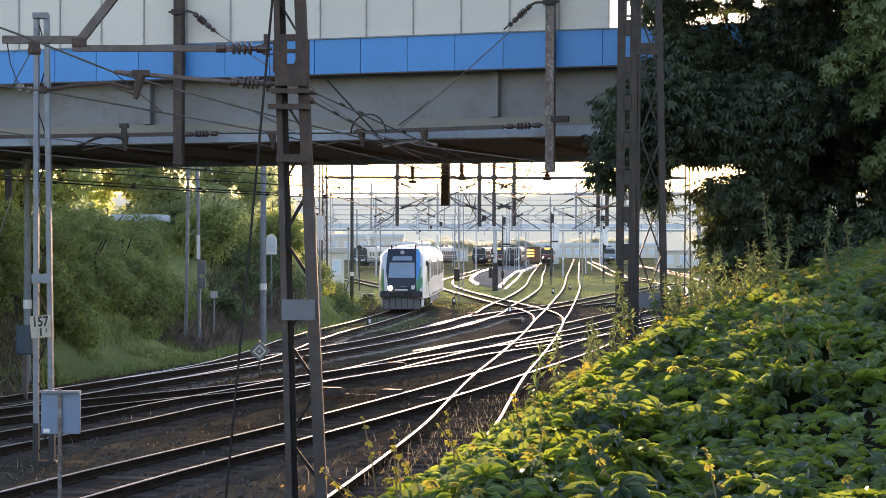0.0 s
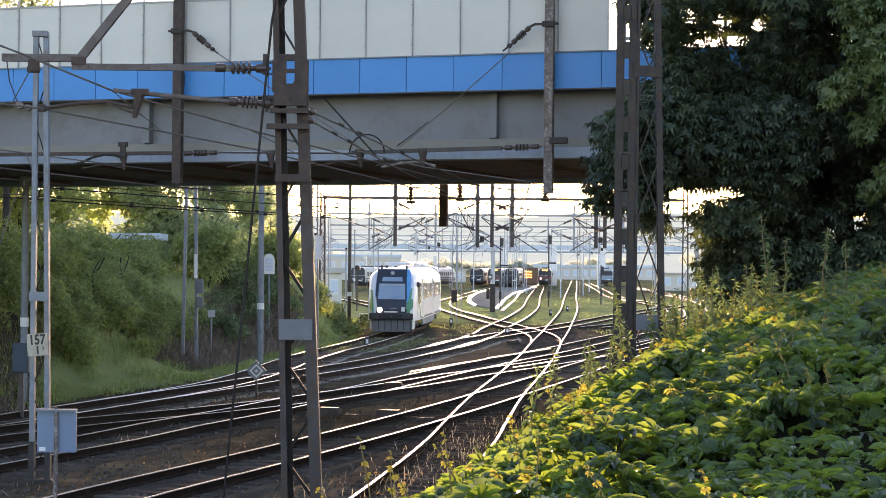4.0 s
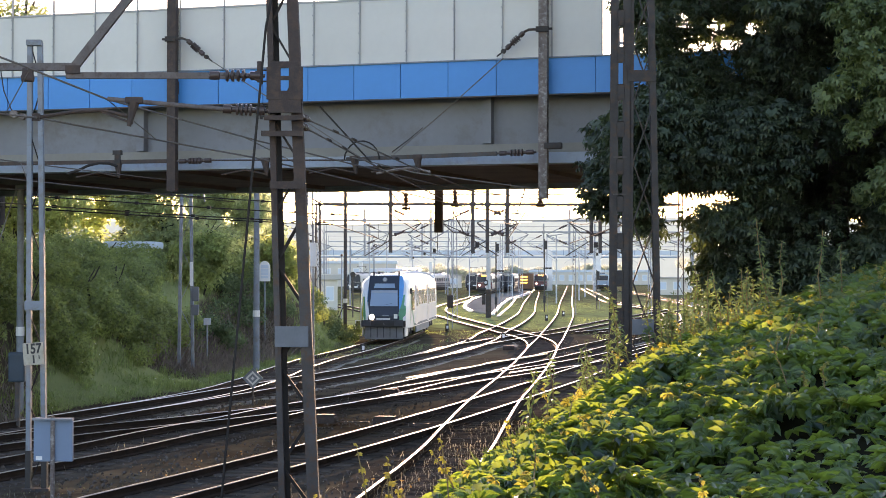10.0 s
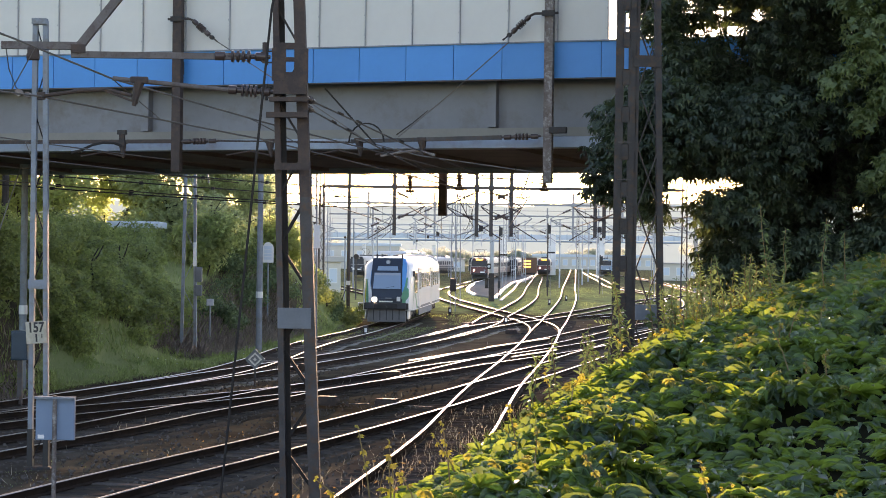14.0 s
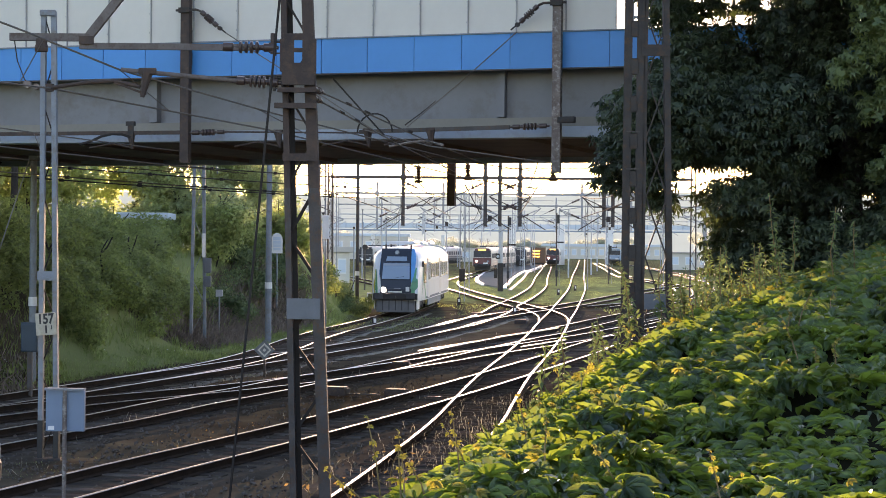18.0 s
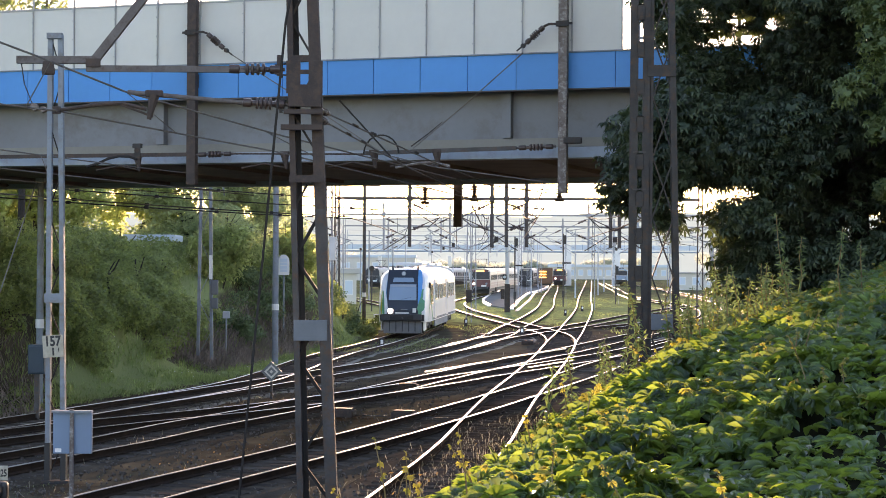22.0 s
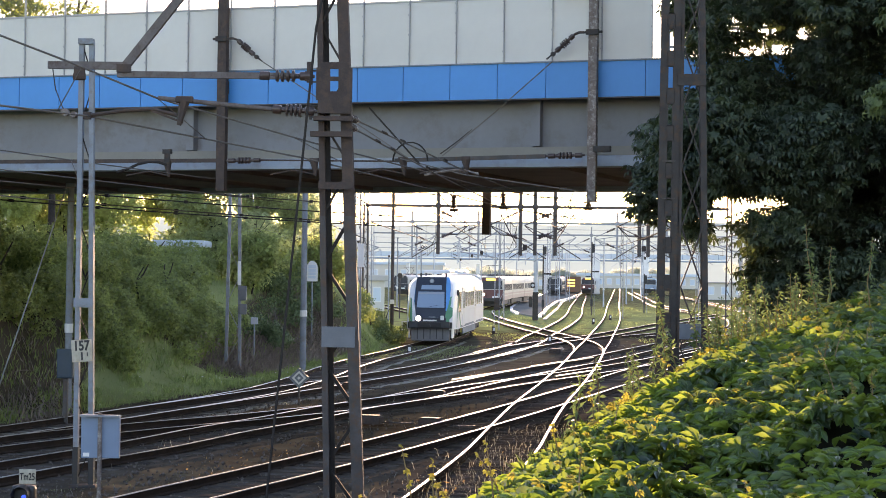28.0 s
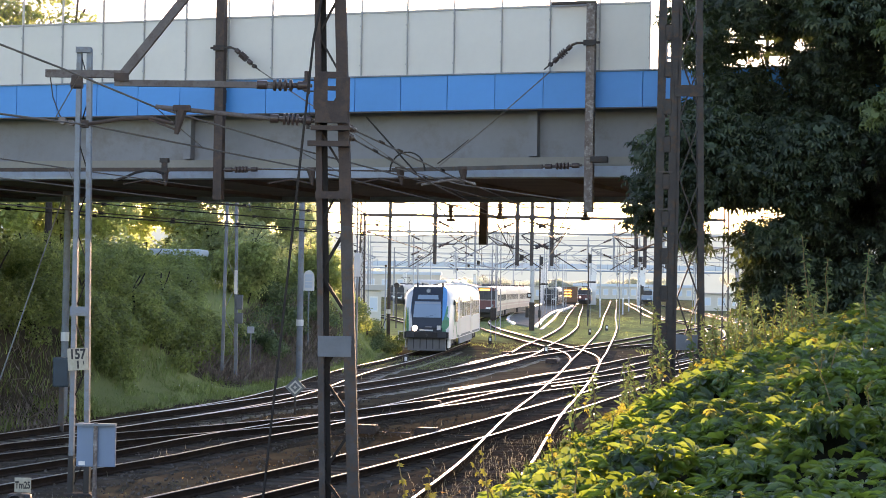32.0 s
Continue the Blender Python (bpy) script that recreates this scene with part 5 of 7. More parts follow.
def build_creeper():
    rng = np.random.default_rng(5)
    c = thing("creeper", "dense creeper with five-fingered green leaves over the bank, backlit yellow", "creeper")
    for nm, y0, y1, dens, sz, young in (("near_leaves", 5.5, 12, 165, 0.15, 0), ("mid_leaves", 12, 22, 120, 0.145, 0),
                                        ("far_leaves", 22, 50, 50, 0.155, 0), ("young_leaves", 6, 34, 4.5, 0.075, 1)):
        pos, nrm, siz = [], [], []
        y = y0
        while y < y1:
            wide = 0.27 * y - crest_x(y) + 0.9
            k = rng.poisson(dens * wide * 0.25)
            for _ in range(k):
                yy = y + rng.random() * 0.25
                x = crest_x(yy) - 0.05 + rng.random() * (wide - 0.3)
                lu = creeper_lump(x, yy)
                if lu < 0.06 and x > crest_x(yy) + 0.9 and rng.random() < 0.45:
                    continue
                h = lu * (0.55 + 0.45 * rng.random() ** 0.5) if not young else lu + rng.random() * 0.12
                pos.append((x, yy, height(x, yy) + max(0.02, h)))
                steep = smooth01((yy - 11.5) / 1.5)
                nrm.append((rng.normal() * (0.5 + 0.15 * steep), rng.normal() * (0.5 + 0.3 * steep) - 0.05 - 0.35 * steep, 1.0))
                siz.append(sz * rng.uniform(0.6, 1.25))
            y += 0.25
        tagged(part(nm, leaf_mesh(nm, pos, nrm, siz, CREEPER, "ivy_young" if young else "ivy", rng), None, c,
                    "young yellow shoots" if young else ""), kind="stuff")
    # single shoots standing out of the carpet
    tall = [(-0.32, 10.0, 0.55), (-0.20, 10.2, 0.42), (0.12, 10.5, 0.50), (0.20, 10.6, 0.40), (-0.05, 9.2, 0.3), (0.55, 9.6, 0.35), (0.95, 9.4, 0.38), (1.45, 9.2, 0.36), (0.6, 12.5, 0.4)]
    for i in range(38):
        y = rng.uniform(7.5, 24)
        x = crest_x(y) + 0.1 + rng.random() * (0.2 * y + 1)
        hh = rng.uniform(0.15, 0.42)
        if i < len(tall):
            x, y, hh = tall[i]
        z = height(x, y) + creeper_lump(x, y) * 0.8
        dx, dy = rng.normal() * 0.12, rng.normal() * 0.1
        pts = [(x, y, z), (x + dx * 0.4, y + dy, z + hh * 0.55), (x + dx, y + dy, z + hh)]
        sh = part("shoot", Shape().path(pts, (0.006, 0.003), 4), "stem", c)
        tip = [Vector(pts[1]).lerp(Vector(pts[2]), t) for t in (0.2, 0.5, 0.8, 1.0)]
        for p, sz in zip(tip, (0.042, 0.042, 0.034, 0.03)):
            part("leaf", leaf_mesh("leaf", [tuple(p)], [(rng.normal() * 0.6, -0.5, 0.7)], [sz], PALM5, "ivy_young", rng), None, sh)
    # the leaves nearest to the path's edge lie free on top
    kinds = [leaf_mesh("leaf", [(0, 0, 0)], [(0, 0, 1)], [1.0], CREEPER, "ivy", rng) for _ in range(5)]
    for i in range(240):
        y = rng.uniform(7.2, 11)
        x = crest_x(y) - 0.3 + rng.random() * (0.27 * y - crest_x(y) + 0.3)
        z = height(x, y) + max(0.03, creeper_lump(x, y)) + 0.015
        k = 0.12 * rng.uniform(0.7, 1.2)
        part("leaf", kinds[i % 5], None, c, at=pose(x, y, z, rng.uniform(-20, 20), rng.uniform(-20, 20), rng.uniform(0, 360)) @ Matrix.Diagonal((k, k, k, 1)))


build_creeper()


def limbs(s, p, d, ln, r, depth, rng, ends):
    q = p + d * ln
    mid = p.lerp(q, 0.5) + Vector(rng.normal(size=3) * ln * 0.06)
    s.path([p, mid, q], (r, r * 0.68), 8)
    if depth == 0:
        ends.append(q)
        return
    for _ in range(3 if depth > 1 else 2):
        nd = (d + Vector(rng.normal(size=3) * 0.55) + Vector((0, 0, 0.12))).normalized()
        limbs(s, q, nd, ln * rng.uniform(0.6, 0.82), r * 0.62, depth - 1, rng, ends)


def tree(name, label, base, lean, trunk_len, trunk_r, clumps, leaf, size, per, material, seed, up=0.5, category="tree", depth=2,
         holes=(), out=0.7, wild=0.45):
    """Trunk and limbs, and a crown of leaf clumps (centre, radius); holes: lines of sight along which the crown is thin."""
    rng = np.random.default_rng(seed)
    t = thing(name, label, category)
    if trunk_r:
        s, ends = Shape(), []
        limbs(s, Vector(base), Vector(lean).normalized(), trunk_len, trunk_r, depth, rng, ends)
        part("trunk", s, "bark", t, smooth=True)
    pos, nrm, siz = [], [], []
    for c, r in clumps:
        k = max(8, int(per * r * r))
        d = rng.normal(size=(k, 3))
        d /= np.linalg.norm(d, axis=1)[:, None]
        rad = r * (0.45 + 0.6 * rng.random((k, 1)) ** 0.6)
        p = np.array(c) + d * rad * np.array([1, 1, 0.75])
        pos.append(p)
        nn = d * out + rng.normal(size=(k, 3)) * wild
        nn[:, 2] += up
        nrm.append(nn)
        siz.append(size * rng.uniform(0.6, 1.3, k))
    pos, nrm, siz = np.concatenate(pos), np.concatenate(nrm), np.concatenate(siz)
    for a, b, w, h in holes:
        d = np.sqrt(((pos[:, 0] / pos[:, 1] - a) / w) ** 2 + (((pos[:, 2] - 3.75) / pos[:, 1] - b) / h) ** 2)
        keep = d + rng.normal(size=len(d)) * 0.4 > 0.9
        pos, nrm, siz = pos[keep], nrm[keep], siz[keep]
    tagged(part("crown", leaf_mesh("crown", pos, nrm, siz, leaf, material, rng), None, t), kind="stuff")
    return t


def build_chestnut():
    rng = np.random.default_rng(11)
    cl = []
    while len(cl) < 300:
        x, y, z = rng.uniform(2.8, 11.5), rng.uniform(31.3, 38), rng.uniform(3.6, 12.5)
        low = 4.8 if x < 4.6 else (4.1 if x < 5.9 else 3.1)
        edge = (2.9 if z < 6.6 else 3.55) * y / 33
        r = rng.uniform(0.4, 0.85)
        if x - r * 0.9 < edge - 0.25 or z - r * 0.7 < low - 0.3:
            continue
        cl.append(((x, y, z), r))
    for _ in range(34):
        cl.append(((rng.uniform(2.9, 4.4), rng.uniform(31.6, 33.5), rng.uniform(4.55, 5.7)), rng.uniform(0.2, 0.36)))
    for _ in range(26):
        cl.append(((rng.uniform(4.8, 7.5), rng.uniform(34.5, 38.5), rng.uniform(6.5, 11)), rng.uniform(0.5, 0.85)))
    for _ in range(44):
        cl.append(((rng.uniform(4.1, 6.4), rng.uniform(31.5, 34), rng.uniform(4.7, 6.6)), rng.uniform(0.4, 0.7)))
    for _ in range(46):
        cl.append(((rng.uniform(6.4, 10), rng.uniform(31.5, 36), rng.uniform(2.9, 4.8)), rng.uniform(0.45, 0.8)))
    for _ in range(26):
        cl.append(((rng.uniform(5.0, 6.6), rng.uniform(32, 34.5), rng.uniform(3.3, 4.5)), rng.uniform(0.3, 0.5)))
    for _ in range(34):
        cl.append(((rng.uniform(6.2, 9.6), rng.uniform(34.6, 37.5), rng.uniform(4.4, 6.0)), rng.uniform(0.4, 0.7)))
    # gaps in the crown where the yard and the sky show through
    gaps = ((0.138, 0.034, 0.010, 0.006), (0.139, 0.010, 0.016, 0.024), (0.146, 0.122, 0.016, 0.004), (0.225, 0.118, 0.02, 0.008))
    cl = [(c, k) for c, k in cl if all(((c[0] / c[1] - a) / w) ** 2 + (((c[2] - 3.75) / c[1] - b) / h) ** 2 > 1 for a, b, w, h in gaps)]
    ch = tree("chestnut_tree", "big dark chestnut tree on the bank, seen against the light", (7.9, 34.0, 2.6), (-0.08, 0, 1), 3.2, 0.22, cl, PALM7, 0.175,
         320, "chestnut", 12, up=1.0, depth=3, out=0.3, wild=0.4,
         holes=((0.140, 0.0395, 0.020, 0.0080), (0.164, 0.0425, 0.020, 0.0066), (0.133, 0.012, 0.0115, 0.030), (0.222, 0.020, 0.013, 0.008), (0.236, 0.028, 0.008, 0.0065), (0.165, 0.010, 0.006, 0.006),
                (0.148, 0.1245, 0.012, 0.0052), (0.163, 0.1255, 0.005, 0.0065), (0.158, 0.138, 0.006, 0.0045), (0.140, 0.139, 0.005, 0.005)))
    # outer leaves in the brighter copy, so this side looks lit
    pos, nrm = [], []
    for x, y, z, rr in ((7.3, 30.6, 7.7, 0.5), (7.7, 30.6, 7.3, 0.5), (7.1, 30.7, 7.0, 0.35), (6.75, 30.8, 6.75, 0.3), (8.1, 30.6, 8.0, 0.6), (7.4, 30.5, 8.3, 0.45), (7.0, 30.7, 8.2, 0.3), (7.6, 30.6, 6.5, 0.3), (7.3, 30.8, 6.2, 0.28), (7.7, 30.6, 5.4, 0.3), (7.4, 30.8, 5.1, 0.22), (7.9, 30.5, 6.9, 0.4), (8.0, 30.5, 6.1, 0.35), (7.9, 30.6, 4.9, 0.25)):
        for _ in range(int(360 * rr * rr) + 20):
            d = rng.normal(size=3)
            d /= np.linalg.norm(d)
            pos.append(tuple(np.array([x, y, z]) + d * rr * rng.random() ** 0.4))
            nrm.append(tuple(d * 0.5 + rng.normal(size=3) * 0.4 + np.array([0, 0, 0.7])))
    tagged(part("sunlit_leaves", leaf_mesh("sunlit_leaves", pos, nrm, rng.uniform(0.1, 0.2, len(pos)), PALM7, "chestnut_lit", rng), None, ch, "leaves in a lighter green that stands in for sunlight"), kind="stuff")


build_chestnut()


def build_tall_weeds():
    rng = np.random.default_rng(91)
    spots = []
    for _ in range(26):
        y = rng.uniform(23, 29)
        spots.append((y * rng.uniform(0.115, 0.185), y, rng.uniform(0.35, 0.8)))
    for x, y, h in (*spots, (4.20, 22, 1.15), (3.95, 24, 0.8), (4.05, 23, 0.6), (4.5, 21, 0.85), (3.95, 26, 0.95), (3.85, 27, 0.9), (3.65, 28, 0.8), (2.85, 27, 1.0), (2.5, 26, 0.8),
                    (2.1, 24, 0.6), (3.2, 28.5, 1.1), (3.5, 28.8, 0.9), (2.3, 25, 0.7), (4.1, 27.5, 1.0), (1.7, 22.5, 0.7), (5.0, 22, 0.7), (4.75, 24.5, 0.9), (1.3, 19, 0.6), (0.9, 17, 0.5)):
        w = thing("tall_weed", "tall green weed stalk with narrow leaves above the creeper", "weed", group="tall weeds")
        z = height(x, y)
        lean = Vector((rng.normal() * 0.10, rng.normal() * 0.1, 1.0))
        pts = [Vector((x, y, z)) + lean * (h * 1.25 * t) + Vector((rng.normal() * 0.015, 0, 0)) for t in np.linspace(0, 1, 5)]
        part("stalk", Shape().path(pts, (0.011, 0.004), 5), "stem", w)
        n = int(90 * h)
        t = rng.random(n) * 0.85 + 0.15
        pos = [tuple(pts[0].lerp(pts[-1], a)) for a in t]
        nrm = rng.normal(size=(n, 3)) * 0.5 + np.array([0, -0.3, 0.7])
        tagged(part("leaves", leaf_mesh("leaves", pos, nrm, 0.17 * (1.15 - t * 0.75), (SINGLE[0] * np.array([1, 0.45, 1.6]), SINGLE[1]), "weed", rng), None, w), kind="stuff")


build_tall_weeds()


def build_bank_plants():
    rng = np.random.default_rng(31)
    # dark shrubs covering the steep part of the bank
    for i, (y, e, n) in enumerate(((47, 7.2, 18), (51.5, 5.9, 22), (56, 5.2, 24), (60.5, 4.8, 26), (64.5, 4.7, 26), (68.5, 4.7, 26), (72.5, 4.9, 24), (52, 9.6, 20), (58, 8.8, 24), (64, 8.2, 26),
                                   (70, 7.8, 26), (76, 7.4, 18), (80, 6.4, 10), (88, 5.6, 12), (96, 4.9, 12), (103, 2.9, 8), (98, 2.9, 9), (92, 3.6, 9), (99, 1.2, 9), (103, 0.6, 8))):
        x = along(FOOT, y) - e
        cl = []
        for _ in range(n):
            xx, yy, r = x + rng.normal() * (0.95 if y < 78 else 0.6), y + rng.normal() * 2.0, rng.uniform(0.32, 0.98) * (1.0 if y < 78 else 0.75)
            cl.append(((xx, yy, height(xx, yy) + 0.5 * r + rng.random() * 0.7), r))
        tree("shrub", "dense grey-green shrub covering the railway bank", (x, y, height(x, y)), (0, 0, 1), 1.0, 0.05, cl, SINGLE, 0.135, 1250, "bush" if i < 18 else "low_bush", 40 + i,
             category="shrub", depth=1)
    # pale lit bushes where the bank runs out
    for i, (x, y, r) in enumerate(((-9.0, 78, 0.75), (-8.8, 84, 0.9), (-8.0, 88, 0.85))):
        cl = []
        for _ in range(16):
            xx, yy, k = x + rng.normal() * 0.5, y + rng.normal() * 0.8, r * rng.uniform(0.35, 0.75)
            cl.append(((xx, yy, height(xx, yy) + k * 0.6 + rng.random() * r * 0.9), k))
        tree("shrub", "yellow-green bush at the end of the bank", (x, y, height(x, y)), (0, 0, 1), 0.7, 0.03, cl, SINGLE, 0.13, 900, "low_bush", 140 + i,
             category="shrub", depth=1)
    # trees on top; back light and soft shade are put into their leaf colours
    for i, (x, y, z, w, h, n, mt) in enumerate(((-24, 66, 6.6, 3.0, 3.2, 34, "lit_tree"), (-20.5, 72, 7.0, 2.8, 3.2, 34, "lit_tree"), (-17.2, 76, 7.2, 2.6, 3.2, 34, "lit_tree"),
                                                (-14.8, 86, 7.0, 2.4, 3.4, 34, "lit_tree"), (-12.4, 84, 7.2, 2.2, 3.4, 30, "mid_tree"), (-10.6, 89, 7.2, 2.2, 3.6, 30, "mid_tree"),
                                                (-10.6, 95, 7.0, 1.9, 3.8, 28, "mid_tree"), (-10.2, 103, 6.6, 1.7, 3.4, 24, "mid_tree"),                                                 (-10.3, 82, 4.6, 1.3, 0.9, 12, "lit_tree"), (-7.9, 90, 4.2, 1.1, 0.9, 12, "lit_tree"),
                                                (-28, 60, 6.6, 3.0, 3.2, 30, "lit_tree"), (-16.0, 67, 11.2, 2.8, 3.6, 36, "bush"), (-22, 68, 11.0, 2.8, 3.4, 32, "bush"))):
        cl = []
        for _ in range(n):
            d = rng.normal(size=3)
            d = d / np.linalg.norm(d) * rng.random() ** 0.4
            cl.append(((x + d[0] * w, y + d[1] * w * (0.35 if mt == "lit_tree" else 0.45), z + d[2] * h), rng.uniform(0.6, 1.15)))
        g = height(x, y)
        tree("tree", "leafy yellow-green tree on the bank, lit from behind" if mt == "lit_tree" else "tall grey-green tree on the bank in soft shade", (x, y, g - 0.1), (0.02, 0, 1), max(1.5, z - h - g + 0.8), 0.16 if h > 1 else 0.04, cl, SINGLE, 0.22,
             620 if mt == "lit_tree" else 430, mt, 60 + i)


build_bank_plants()


TRACKS_SIDING = [(y, x) for x, y in TRACKS["siding"]]


def build_grass():
    rng = np.random.default_rng(77)
    pos, nrm, siz = [], [], []
    blade = (np.array([(0, -0.035, 0), (0, 0.035, 0), (0.55, 0.03, 0.04), (1.0, 0, 0.22), (0.55, -0.03, 0.04)]), [(0, 1, 2, 3, 4)])
    k = 0
    while k < 34000:
        y = rng.uniform(46, 135) ** 1.0
        e = rng.uniform(-0.6, 9) * rng.random()
        x = along(FOOT, y) - e
        if y > 100 and rng.random() < 0.4:
            continue
        pos.append((x, y, height(x, y) - 0.01))
        a = rng.uniform(0, 2 * math.pi)
        nrm.append((math.cos(a), math.sin(a), rng.normal() * 0.25))
        siz.append(rng.uniform(0.05, 0.15) if e < 2.6 else rng.uniform(0.12, 0.36))
        k += 1
    # blades stand up: their length runs along z
    pos, siz = np.array(pos), np.array(siz)
    tv, tf = blade
    tv = tv[:, [2, 1, 0]]
    upn = np.tile([0.0, 0.0, 1.0], (len(pos), 1)) + rng.normal(size=pos.shape) * 0.28
    g = thing("grass", "long green grass on the sunny bank", "grass", kind="stuff")
    tagged(part("blades", leaf_mesh("blades", pos, upn, siz, (tv, tf), "grass", rng), None, g), kind="stuff")
    # rougher tussocks and small white flowers on the verge
    pos, fl = [], []
    while len(pos) < 6000:
        y = rng.uniform(46, 100)
        x = along(FOOT, y) - rng.uniform(-0.5, 3.6)
        if noise.noise((x * 0.8, y * 0.35, 41)) > 0.08:
            pos.append((x, y, height(x, y) - 0.01))
            if len(fl) < 110 and rng.random() < 0.03:
                fl.append((x, y, height(x, y) + rng.uniform(0.1, 0.25)))
    pos = np.array(pos)
    upt = np.tile([0.0, 0.0, 1.0], (len(pos), 1)) + rng.normal(size=pos.shape) * 0.4
    tagged(part("tussocks", leaf_mesh("tussocks", pos, upt, rng.uniform(0.12, 0.34, len(pos)), (tv, tf), "grass", rng), None, g), kind="stuff")
    tagged(part("flowers", leaf_mesh("flowers", fl, np.tile([0.0, -0.6, 0.8], (len(fl), 1)) + rng.normal(size=(len(fl), 3)) * 0.3, rng.uniform(0.03, 0.06, len(fl)), SINGLE, "white_paint", rng), None, g, "small white flowers"), kind="stuff")
    pos = []
    for _ in range(9000):
        y = rng.uniform(66, 88)
        x = along(FOOT, y) - rng.uniform(0.8, 3.6)
        pos.append((x, y, height(x, y) - 0.02))
    for _ in range(500):
        y = rng.uniform(46, 56)
        x = y * rng.uniform(-0.262, -0.222)
        pos.append((x, y, height(x, y) - 0.02))
    pos = np.array(pos)
    dn = np.tile([0.0, 0.0, 1.0], (len(pos), 1)) + rng.normal(size=pos.shape) * 0.6
    d = thing("dry_brush", "dry brown stems and grass on the lower bank", "brush", kind="stuff")
    tagged(part("stems", leaf_mesh("stems", pos, dn, rng.uniform(0.15, 0.55, len(pos)), (tv * np.array([1.0, 0.6, 1.0]), tf), "brush", rng), None, d), kind="stuff")
    # dry weeds along the near bank's edge and between the rails
    pos = []
    for _ in range(42000):
        y = rng.uniform(104, 240)
        x = rng.uniform(-6, 30) * (y / 170)
        if noise.noise((x * 0.25, y * 0.05, 12)) > -0.05:
            pos.append((x, y, -0.24))
    pos = np.array(pos)
    upn = np.tile([0.0, 0.0, 1.0], (len(pos), 1)) + rng.normal(size=pos.shape) * 0.4
    tagged(part("yard_tufts", leaf_mesh("yard_tufts", pos, upn, rng.uniform(0.04, 0.13, len(pos)), (tv * np.array([2.0, 2.6, 1.0]), tf), "grass", rng), None, g), kind="stuff")
    pos = []
    for _ in range(12000):
        y = rng.uniform(14, 62)
        x = crest_x(y) - rng.uniform(-0.8, 0.25 if y < 32 else 1.8)
        pos.append((x, y, height(x, y) - 0.01))
    pos = np.array(pos)
    upn = np.tile([0.0, 0.0, 1.0], (len(pos), 1)) + rng.normal(size=pos.shape) * 0.35
    w = thing("weeds", "dry yellowish weeds between the creeper and the rails", "weeds", kind="stuff")
    tagged(part("stalks", leaf_mesh("stalks", pos, upn, rng.uniform(0.05, 0.20, len(pos)), (tv * np.array([1.6, 0.22, 1.0]), tf), "weed", rng), None, w), kind="stuff")
    pos, front = [], []
    for _ in range(3000):
        y = rng.uniform(83, 99.5)
        x = along(TRACKS_SIDING, y) + rng.uniform(-2.6, 2.8)
        front.append((x, y, -0.2))
    for _ in range(500):
        x, y = rng.normal(-7.4, 0.7), rng.normal(32.0, 1.0)
        front.append((x, y, -0.24))
    for _ in range(900):
        y = rng.uniform(57, 80)
        front.append((along(TRACKS_SIDING, y) + rng.uniform(-2.6, -1.2), y, -0.24))
    for _ in range(2600):
        y = rng.uniform(30, 110)
        x = rng.uniform(-7, 6) + (y - 50) * 0.1
        if noise.noise((x * 0.5, y * 0.2, 2)) < 0.15:
            continue
        pos.append((x, y, -0.2))
    front = np.array(front)
    upn = np.tile([0.0, 0.0, 1.0], (len(front), 1)) + rng.normal(size=front.shape) * 0.5
    tagged(part("siding_tufts", leaf_mesh("siding_tufts", front, upn, rng.uniform(0.04, 0.11, len(front)) * np.where(front[:, 1] < 40, 0.55, 1.0), (tv * np.array([1.6, 1.6, 1.0]), tf), "grass", rng), None, g), kind="stuff")
    pos = np.array(pos)
    upn = np.tile([0.0, 0.0, 1.0], (len(pos), 1)) + rng.normal(size=pos.shape) * 0.5
    tagged(part("tufts", leaf_mesh("tufts", pos, upn, rng.uniform(0.06, 0.2, len(pos)), (tv * np.array([1, 0.5, 1]), tf), "dry_grass", rng), None, w), kind="stuff")


build_grass()


